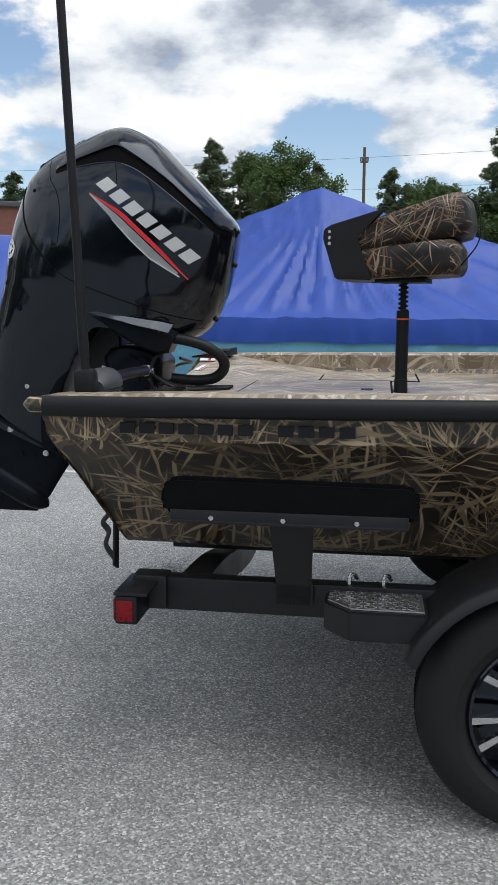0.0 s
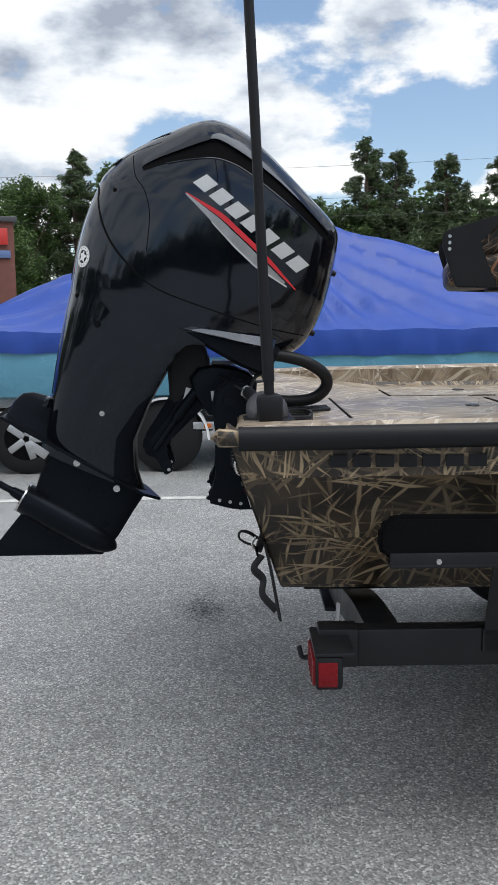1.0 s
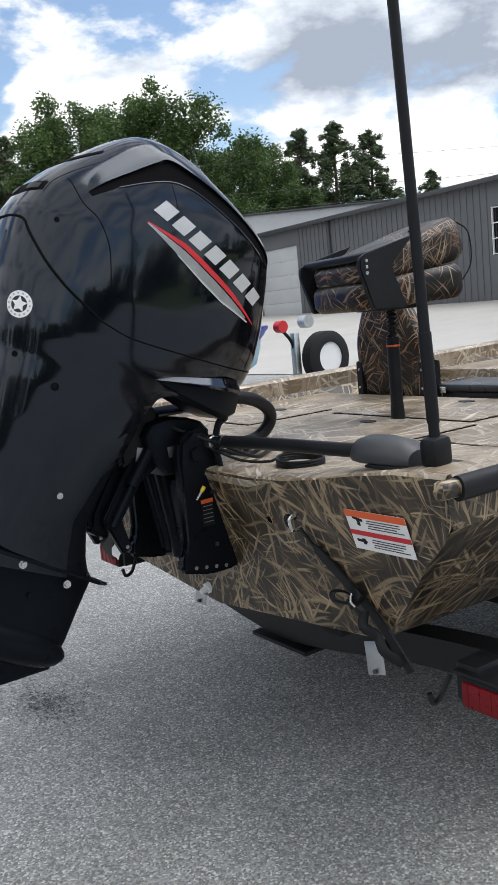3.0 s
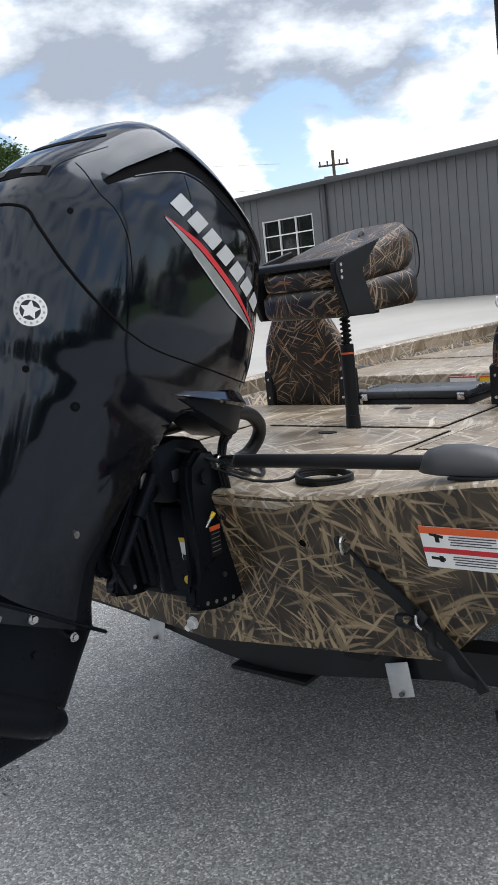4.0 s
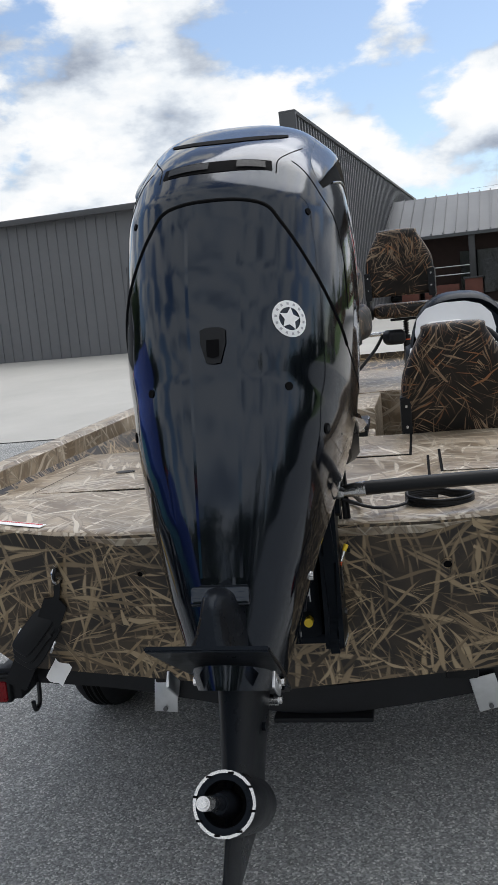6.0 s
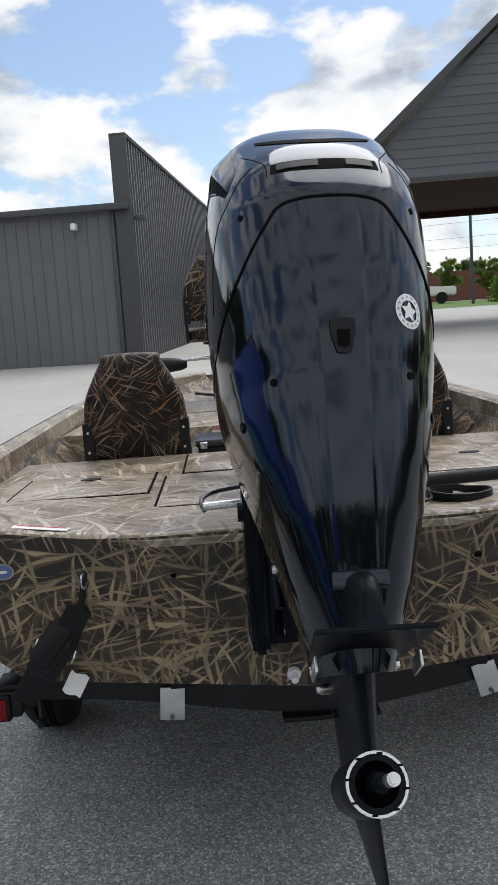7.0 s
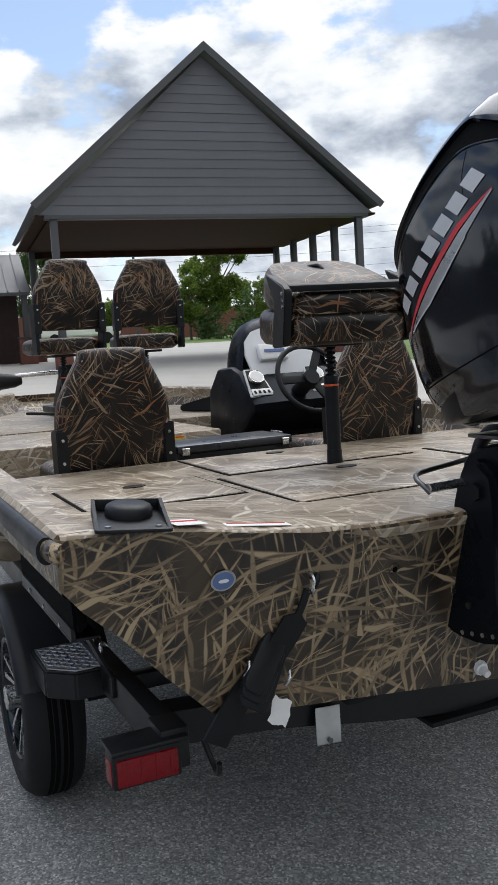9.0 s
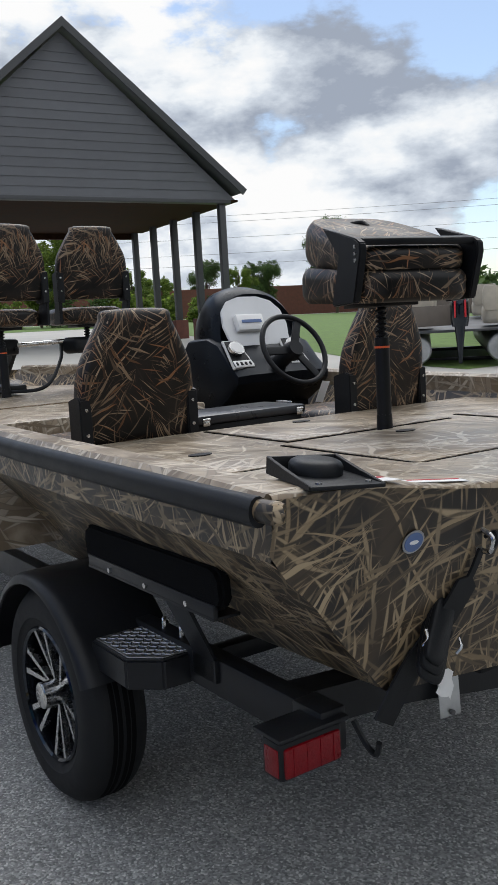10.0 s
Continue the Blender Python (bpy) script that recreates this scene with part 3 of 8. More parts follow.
def deck():
    bm = B()
    # rear casting deck, its stern edge rolled over the transom and turned up at the corners
    xs = [stern_x(1.03), stern_x(1.05) - 0.006, stern_x(1.06) + 0.004, -0.045, -0.02, 0.05, 0.15, 0.3, 0.6, 1.0, 1.44, 1.455, 1.46]
    drop = [-0.045, -0.018, -0.004, 0.0, 0, 0, 0, 0, 0, 0, 0, -0.008, -0.30]
    ys = [-1.14, -1.12, -1.07, -1.0, -0.9, -0.8, -0.7, -0.4, 0, 0.4, 0.7, 0.8, 0.9, 1.0, 1.07, 1.12, 1.14]
    rows = []
    for x, d in zip(xs, drop):
        rows.append([bm.verts.new((x, y, 1.068 + d + crown(y) * min(1, max(0, (0.55 - x) / 0.5)))) for y in ys])
    for a, b in zip(rows, rows[1:]):
        for j in range(len(ys) - 1):
            bm.faces.new((a[j], a[j + 1], b[j + 1], b[j]))
    part("rear_deck", bm, M_DECK, boat, "faded camouflage vinyl casting deck, sky sheen in its pale colours", 50)
    # front deck
    bm = B()
    poly = [(3.05, -1.08), (3.7, -1.01), (4.3, -0.85), (4.8, -0.61), (5.1, -0.38), (5.1, 0.38), (4.8, 0.61), (4.3, 0.85), (3.7, 1.01), (3.05, 1.08)]
    prism(bm, poly, 0.82, 1.10, "z", 0.008)
    part("front_deck", bm, M_DECK, boat)
    # step between the decks
    bm = B()
    box(bm, (2.66, 0.45, 0.94), (0.78, 1.26, 0.31), 0.01)
    part("step_box", bm, M_DECK, boat)
    for y0, y1, x0, x1 in ((-0.42, 0.42, 0.30, 0.86), (0.47, 0.93, 0.56, 0.98), (-0.93, -0.47, 0.56, 0.98), (-0.36, 0.36, 0.92, 1.40)):
        bm = B()
        box(bm, ((x0 + x1) / 2, (y0 + y1) / 2, 1.0685), (x1 - x0 + 0.018, y1 - y0 + 0.018, 0.004))
        part("hatch_seam", bm, M_DULL, boat, "dark gap round a hatch")
        bm = B()
        box(bm, ((x0 + x1) / 2, (y0 + y1) / 2, 1.068), (x1 - x0, y1 - y0, 0.011), 0.002)
        h = part("hatch", bm, M_DECK, boat, "camouflage deck hatch")
        bm = B()
        cx = x1 - 0.09
        rod(bm, (cx, (y0 + y1) / 2, 1.0732), (cx, (y0 + y1) / 2, 1.0765), 0.038, seg=20)
        bmesh.ops.scale(bm, vec=(0.62, 1, 1), space=Matrix.Translation((-cx, 0, 0)), verts=bm.verts)
        part("hatch_latch", bm, M_BLACK, h, "black flush latch")


hull()
deck()


def gunwales():
    for side in (-1, 1):
        # cap with its inner wall
        bm = B()
        rings = []
        for x in np.concatenate(([-0.052, 0.0, 0.12, 0.25], np.arange(0.5, 5.2, 0.2))):
            y, z = hull_at(max(x, 0), H_TOP_Y), hull_at(max(x, 0), H_TOP_Z) + 0.027 + 0.008 * min(1, max(0, (x + 0.052) / 0.3)) - 0.006
            zi = 1.05 if x < 1.4 else 1.02
            prof = [(y - 0.002, z - 0.05), (y, z - 0.012), (y - 0.012, z), (y - 0.075, z), (y - 0.088, z - 0.012), (y - 0.085, zi), (y - 0.04, zi)]
            rings.append([(x, side * a, b) for a, b in prof])
        loft(bm, rings)
        part("gunwale", bm, M_DECK, boat, "camouflage gunwale cap in the deck's sky-paled colours", 30)
        # rub rail
        bm = B()
        pts = [(x, side * (hull_at(max(x, 0), H_TOP_Y) + 0.012), hull_at(max(x, 0), H_TOP_Z) - 0.006) for x in [-0.06] + list(np.arange(0.0, 5.2, 0.2))]
        tube(bm, pts, 0.0205, 14, 2, 1.35)
        part("rub_rail", bm, M_BLACK, boat, "black rubber rub rail")
        bm = B()
        tube(bm, [(-0.112, side * 1.153, 1.121), (-0.106, side * 1.157, 1.121), (-0.09, side * 1.161, 1.121), (-0.05, side * 1.163, 1.121)], 0.0175, 14, 3, 1.20)
        for v in bm.verts:
            if v.co.x < -0.105:
                k = min(1.0, 0.70 + 0.30 * (v.co.x + 0.112) / 0.007)
                v.co.y, v.co.z = side * 1.155 + (v.co.y - side * 1.155) * k, 1.121 + (v.co.z - 1.121) * k
        part("rail_end", bm, M_HULL, boat, "camouflage rail end cap")


gunwales()


# ---- outboard motor, in its own tilted frame: x ahead, z up along the leg ----
motor = thing("outboard_motor", "glossy black outboard motor trimmed up, without its propeller", "outboard motor", pose(-0.375, -0.008, 0.757, 1.4, 24, 0))


def stations(table, n):
    t = np.array(table)
    w = np.linspace(t[0, 0], t[-1, 0], n)
    cols = []
    for k in (1, 2, 3):
        c = np.interp(w, t[:, 0], t[:, k])
        p = np.pad(c, 2, mode="edge")
        s = np.convolve(p, [0.1, 0.2, 0.4, 0.2, 0.1], "valid")
        s[0], s[-1] = c[0], c[-1]
        cols.append(s)
    return zip(w, *cols)


def body(bm, table, n, power, seg=64, full=None):
    """Rounded boxes lofted along the leg; full(w): how far ahead the oval would reach, where its front is cut off flat."""
    rings = []
    for w, r, f, h in stations(table, n):
        g = max(f, full(w)) if full else f
        c, a = (r + g) / 2, (g - r) / 2
        ring = []
        for k in range(seg):
            t = 2 * math.pi * k / seg
            ct, st = math.cos(t), math.sin(t)
            ring.append((min(f, c + a * math.copysign(abs(ct) ** (2 / power), ct)), h * math.copysign(abs(st) ** (2 / power), st), w))
        rings.append(ring)
    return loft(bm, rings)


COWL = [(0.57, -0.56, -0.1, 0.2316), (0.59, -0.566, 0.02, 0.2357), (0.61, -0.571, 0.14, 0.2398), (0.65, -0.58, 0.215, 0.2429), (0.7, -0.59, 0.245, 0.247), (0.77, -0.599, 0.258, 0.2511), (0.86, -0.602, 0.256, 0.2521), (0.94, -0.6, 0.244, 0.2511), (1.02, -0.568, 0.226, 0.2491), (1.08, -0.525, 0.208, 0.2439), (1.11, -0.498, 0.185, 0.2398), (1.15, -0.46, 0.085, 0.2306), (1.185, -0.427, 0.0, 0.2163), (1.22, -0.39, -0.09, 0.1927), (1.245, -0.358, -0.155, 0.1589), (1.258, -0.33, -0.2, 0.1025)]
CHAPS = [(0.0, -0.455, -0.07, 0.075), (0.06, -0.462, -0.12, 0.095), (0.16, -0.480, -0.165, 0.126), (0.30, -0.512, -0.166, 0.165), (0.40, -0.531, -0.155, 0.194), (0.50, -0.549, -0.145, 0.2185), (0.56, -0.5585, -0.12, 0.2302), (0.60, -0.566, -0.06, 0.2340)]
BODY = [s for s in CHAPS if s[0] < 0.565] + COWL


def reach(w):
    return float(np.interp(w, (0.0, 0.06, 0.16, 0.30, 0.40, 0.50, 0.56, 0.60, 0.66, 0.661), (-0.07, -0.10, -0.13, -0.08, 0.0, 0.11, 0.19, 0.215, 0.215, -9)))


bm = B()
body(bm, BODY, 120, 2.6, 96, reach)
bm.normal_update()
from mathutils.bvhtree import BVHTree
cowl_tree = BVHTree.FromBMesh(bm)
under = [f.index for f in bm.faces if len(f.verts) == 4 and (f.index % 96 < 18 or f.index % 96 >= 78) and f.calc_center_median().z < 0.655]
cowl = part("cowl", bm, M_COWL, motor, "glossy black engine cowl and driveshaft housing in one sweep", 60)
cowl.data.materials.append(M_LEG)
for i in under:
    cowl.data.polygons[i].material_index = 1


def skin(u, w, side, lift=0.0015):
    """The point of the motor's skin straight out to one side at (u, w)."""
    best = None
    for tree in (cowl_tree,):
        hit, nor, _, _ = tree.ray_cast(Vector((u, side * 1.0, w)), Vector((0, -side, 0)))
        if hit and (best is None or abs(hit.y) > abs(best[0].y)):
            best = (hit, nor if nor.y * side > 0 else -nor)
    if best is None:
        return Vector((u, side * 0.1, w))
    return best[0] + best[1] * lift


def rear_skin(phi, w, lift=0.0015):
    """The point of the motor's skin at an angle (degrees, 0 straight back, positive to port) and height w, seen from the leg's axis."""
    a = radians(phi)
    d = Vector((math.cos(a), -math.sin(a), 0))
    best = None
    for tree in (cowl_tree,):
        o = Vector((-0.17, 0, w)) - d * 1.2
        hit, nor, _, dist = tree.ray_cast(o, d)
        if hit and (best is None or dist < best[2]):
            best = (hit, nor if nor.dot(d) < 0 else -nor, dist)
    return best[0] + best[1] * lift


def rear_patch(bm, cols, lift=0.0015, nv=3):
    """A patch on the back of the motor from columns (phi, low, high)."""
    g = [[bm.verts.new(rear_skin(p, a + (b - a) * j / nv, lift)) for j in range(nv + 1)] for p, a, b in cols]
    for r, s in zip(g, g[1:]):
        for j in range(nv):
            bm.faces.new((r[j], s[j], s[j + 1], r[j + 1]))
    return bm


def drape(bm, quad, side, nu=10, nv=3, lift=0.0015):
    """A decal between two edges (lists of two or more (u, w) points), laid on the motor's skin."""
    def along(line, t):
        s = t * (len(line) - 1)
        i = min(int(s), len(line) - 2)
        return [line[i][k] + (line[i + 1][k] - line[i][k]) * (s - i) for k in (0, 1)]
    g = []
    for i in range(nu + 1):
        a, b = along(quad[0], i / nu), along(quad[1], i / nu)
        g.append([bm.verts.new(skin(a[0] + (b[0] - a[0]) * j / nv, a[1] + (b[1] - a[1]) * j / nv, side, lift)) for j in range(nv + 1)])
    for i in range(nu):
        for j in range(nv):
            bm.faces.new((g[i][j], g[i + 1][j], g[i + 1][j + 1], g[i][j + 1]))
    return bm


def trace(bm, line, side, r, lift=0.0, flat=1.0):
    pts = spline([(u, 0, w) for u, w in line], 6)
    return tube(bm, [skin(p.x, p.z, side, lift) for p in pts], r, 8, 1, flat, False)


def lip(bm, edge, side, high, out):
    """A brow that overhangs along an edge: proud at its lower rim, running back into the skin."""
    pts = spline([(u, 0, w) for u, w in edge], 5)
    g = []
    n = len(pts)
    for i, p in enumerate(pts):
        k = math.sin(math.pi * min(1, max(0.0, i / (n - 1)))) ** 0.5
        d = (pts[min(i + 1, n - 1)] - pts[max(i - 1, 0)]).normalized()
        nu, nw = -d.z, d.x
        row = [skin(p.x, p.z, side, 0.0005)]
        for v, o in ((0.0, 1.0), (0.12, 1.0), (0.45, 0.55), (1.0, 0.0)):
            row.append(skin(p.x + nu * high * v * k, p.z + nw * high * v * k, side, 0.0006 + out * o * k))
        g.append([bm.verts.new(q) for q in row])
    for r, q in zip(g, g[1:]):
        for j in range(len(r) - 1):
            bm.faces.new((r[j], q[j], q[j + 1], r[j + 1]))
    return bm


def on_back(phi, w, dx, dy, lift):
    return rear_skin(phi - math.degrees(dx / 0.39), w + dy, lift)


def motor_details():
    for side in (-1, 1):
        bm = trace(B(), [(-0.351, 0.694), (-0.268, 0.679), (-0.136, 0.684), (0.084, 0.704), (0.245, 0.735)], side, 0.0026, -0.0010)
        part("panel_seam", bm, M_DULL, cowl, "dark panel joint")
        bm = trace(B(), [(-0.515, 1.037), (-0.478, 0.978), (-0.434, 0.948), (-0.393, 0.894), (-0.369, 0.829), (-0.354, 0.775)], side, 0.0018, -0.0007)
        part("panel_seam", bm, M_DULL, cowl, "dark panel joint")
        bm = trace(B(), [(-0.262, 1.118), (-0.235, 1.07), (-0.225, 1.03)], side, 0.0014, -0.0006)
        part("panel_seam", bm, M_DULL, cowl, "dark panel joint")
        # air intake slot under the cowl's brow
        bm = B()
        lo = [(-0.460, 1.002), (-0.400, 1.050), (-0.335, 1.090), (-0.272, 1.121), (-0.220, 1.130), (-0.155, 1.125), (-0.017, 1.092), (0.12, 1.050), (0.165, 1.040)]
        hi = [(-0.470, 1.010), (-0.430, 1.052), (-0.370, 1.106), (-0.312, 1.157), (-0.275, 1.177), (-0.180, 1.166), (-0.060, 1.138), (0.105, 1.082), (0.168, 1.056)]
        drape(bm, (lo, hi), side, 40, 3, 0.0008)
        part("air_intake", bm, M_DULL, cowl, "matt black air intake slot")
        part("intake_brow", lip(B(), hi, side, 0.055, 0.011), M_COWL, cowl, "", 60)
        bm = trace(B(), lo[1:-1], side, 0.0035, 0.0, 0.8)
        part("intake_rim", bm, M_COWL, cowl)
        # maker's name as seven plain slanted blocks, with its red and silver flash
        for k in range(7):
            t0, t1 = (k + 0.07) / 7, (k + 0.82) / 7
            def at(t, v):
                a = (-0.304 + (0.122 + 0.304) * t, 1.028 + (0.901 - 1.028) * t)
                return (a[0] + 0.030 * v, a[1] + 0.0405 * v)
            bm = B()
            drape(bm, ([at(t0, 0), at(t1, 0)], [at(t0, 1), at(t1, 1)]), side, 4, 3, 0.002)
            part("lettering_block", bm, M_LETTER, cowl, "pale grey lettering block")
        bm = B()
        drape(bm, ([(-0.309, 0.990), (-0.178, 0.962), (0.0, 0.900), (0.131, 0.852)], [(-0.309, 0.992), (-0.176, 0.978), (0.003, 0.915), (0.131, 0.856)]), side, 16, 2, 0.002)
        part("flash_stripe", bm, M_RED, cowl, "red flash")
        bm = B()
        drape(bm, ([(-0.309, 0.986), (-0.178, 0.932), (-0.063, 0.880), (0.09, 0.850)], [(-0.305, 0.989), (-0.178, 0.958), (-0.063, 0.918), (0.09, 0.862)]), side, 16, 3, 0.002)
        part("flash_stripe", bm, M_SILVER, cowl, "silver flash")
        bm = B()
        drape(bm, ([(-0.20, 0.938), (-0.10, 0.894), (-0.02, 0.866), (0.10, 0.848)], [(-0.20, 0.941), (-0.10, 0.900), (-0.02, 0.872), (0.10, 0.853)]), side, 12, 1, 0.0028)
        part("flash_edge", bm, M_LETTER, cowl, "bright lower edge of the flash")
    # round badge on the starboard quarter: white ring of print round a white star
    phi, w = -20.5, 0.678
    ring = [(math.cos(2 * math.pi * k / 40), math.sin(2 * math.pi * k / 40)) for k in range(40)]
    bm = B()
    g = [[bm.verts.new(on_back(phi, w, r * c, r * q, 0.0016)) for c, q in ring] for r in (0.0215, 0.0345)]
    for k in range(40):
        j = (k + 1) % 40
        bm.faces.new((g[0][k], g[0][j], g[1][j], g[1][k]))
    badge = part("badge", bm, M_WHITE, cowl, "white round badge with a star")
    bm = B()
    mid = bm.verts.new(on_back(phi, w, 0, 0, 0.0016))
    star = []
    for k in range(10):
        a = 2 * math.pi * k / 10 + 0.3
        r = 0.0215 if k % 2 == 0 else 0.011
        star.append(bm.verts.new(on_back(phi, w, r * math.cos(a), r * math.sin(a), 0.0016)))
    for k in range(10):
        bm.faces.new((mid, star[k], star[(k + 1) % 10]))
    part("star", bm, M_WHITE, badge)
    for k in range(14):
        a = 2 * math.pi * k / 14
        bm = B()
        q = [on_back(phi, w, r * math.cos(a + d), r * math.sin(a + d), 0.0024) for r, d in ((0.026, -0.08), (0.026, 0.08), (0.0305, 0.08), (0.0305, -0.08))]
        bm.faces.new([bm.verts.new(p) for p in q])
        part("print_bar", bm, M_SILVER, badge)
    # seam arching over the back, lift handle, top slot
    line = [(-52, 0.694), (-38, 0.740), (-28, 0.793), (-18.5, 0.865), (-14.5, 0.898), (-9, 0.909), (0, 0.912), (9, 0.909), (14.5, 0.898), (18.5, 0.865), (28, 0.793), (38, 0.740), (52, 0.694)]
    pts = [rear_skin(p.x, p.z, -0.001) for p in spline([(a, 0, b) for a, b in line], 5)]
    part("panel_seam", tube(B(), pts, 0.0042, 8, 1, 1.0, False), M_DULL, cowl, "dark panel joint")
    for s in (-1, 1):
        pts = [rear_skin(p.x, p.z, -0.001) for p in spline([(s * 17, 0, 0.985), (s * 18, 0, 1.025), (s * 22, 0, 1.06), (s * 30, 0, 1.11)], 5)]
        part("panel_seam", tube(B(), pts, 0.0018, 8, 1, 1.0, False), M_DULL, cowl)
    bm = rear_patch(B(), [(p, 0.985 + 0.00002 * p * p, 1.018 + 0.000005 * p * p) for p in range(-16, 17, 4)], 0.0012)
    part("handle_recess", bm, M_DULL, cowl, "dark lift handle recess")
    for a, b in ((-14, -6), (2, 14)):
        bm = rear_patch(B(), [(p, 0.993, 1.012) for p in range(a, b + 1, 2)], 0.004)
        part("lift_handle", bm, M_BLACK, cowl)
    bm = rear_patch(B(), [(p, 1.100 + 0.00007 * p * p, 1.124 + 0.00005 * p * p) for p in range(-26, 27, 4)], 0.0015)
    part("top_slot", bm, M_DULL, cowl, "dark crescent air slot")
    # raised middle panel of the back
    bm = rear_patch(B(), [(-7.2, 0.20, 0.86), (-6.2, 0.20, 0.87), (0, 0.20, 0.875), (6.2, 0.20, 0.87), (7.2, 0.20, 0.86)], 0.003, 24)
    bm.normal_update()
    for v in bm.verts:
        if abs(abs(math.degrees(math.atan2(v.co.y, -(v.co.x + 0.17)))) - 7.2) < 0.3:
            v.co.x += 0.003
    part("back_panel", bm, M_COWL, cowl, "", 20)
    bm = rear_patch(B(), [(-3.4, 0.625, 0.650), (-1.9, 0.590, 0.654), (0, 0.588, 0.655), (1.9, 0.590, 0.654), (3.4, 0.625, 0.650)], 0.009)
    part("latch", bm, M_BLACK, cowl, "black cowl latch")
    bm = rear_patch(B(), [(-1.7, 0.602, 0.632), (0, 0.598, 0.632), (1.7, 0.602, 0.632)], 0.0105)
    part("latch_slot", bm, M_DULL, cowl)
    for s in (-1, 1):
        for phi, w, r in ((38.5, 0.497, 0.011), (21, 0.553, 0.008), (26.5, 0.913, 0.007)):
            p = rear_skin(s * phi, w, 0.0)
            q = rear_skin(s * phi, w, 0.002)
            part("screw_recess", rod(B(), p, q, r, seg=14), M_DULL, cowl)
        p, q = rear_skin(s * 38.5, 0.497, 0.001), rear_skin(s * 38.5, 0.497, 0.0035)
        part("screw_head", rod(B(), p, q, 0.006, seg=12), M_LEG, cowl)
    for u, y, w in ((0.252, -0.03, 0.75), (0.236, -0.03, 0.965)):
        part("front_knob", rod(B(), (u - 0.01, y, w), (u + 0.014, y, w), 0.012, 0.009, 12), M_BLACK, cowl)
    bm = B()
    box(bm, (-0.494, 0, 0.165), (0.02, 0.11, 0.035), 0.006)
    part("exhaust_relief", bm, M_COWL, motor, "glossy lower trim at the back")
    # wedge-shaped spout under the starboard edge of the cowl, where the rigging hose enters
    bm = B()
    rings = []
    for u, yo, yi, wt, wb, c in ((-0.165, -0.235, -0.20, 0.594, 0.585, 0.002), (-0.05, -0.238, -0.12, 0.624, 0.568, 0.012), (0.06, -0.234, -0.08, 0.652, 0.556, 0.018), (0.125, -0.218, -0.06, 0.667, 0.556, 0.022), (0.165, -0.190, -0.075, 0.660, 0.575, 0.022)):
        rings.append([(u, yo, wt - c), (u, yo + c * 0.8, wt), (u, yi, wt), (u, yi, wb), (u, yo + 0.02, wb), (u, yo, wb + 0.012)])
    loft(bm, rings)
    spout = part("hose_spout", bm, M_LEG, motor, "satin black wedge-shaped hose spout", 25)
    bm = B()
    rings = []
    for u, yo, yi, wt in ((-0.175, -0.236, -0.215, 0.594), (-0.10, -0.254, -0.18, 0.613), (0.02, -0.256, -0.15, 0.645), (0.10, -0.246, -0.13, 0.667), (0.142, -0.222, -0.13, 0.674)):
        k = (wt - 0.585) / 0.09
        rings.append([(u, yo, wt - 0.024 * k), (u, yo + 0.004, wt - 0.018 * k), (u, yo + 0.030 * k, wt + 0.008), (u, yi, wt + 0.011), (u, yi, wt - 0.034 * k), (u, yo + 0.008, wt - 0.034 * k)])
    loft(bm, rings)
    part("spout_lip", bm, M_COWL, spout, "glossy upper lip of the spout", 30)


motor_details()


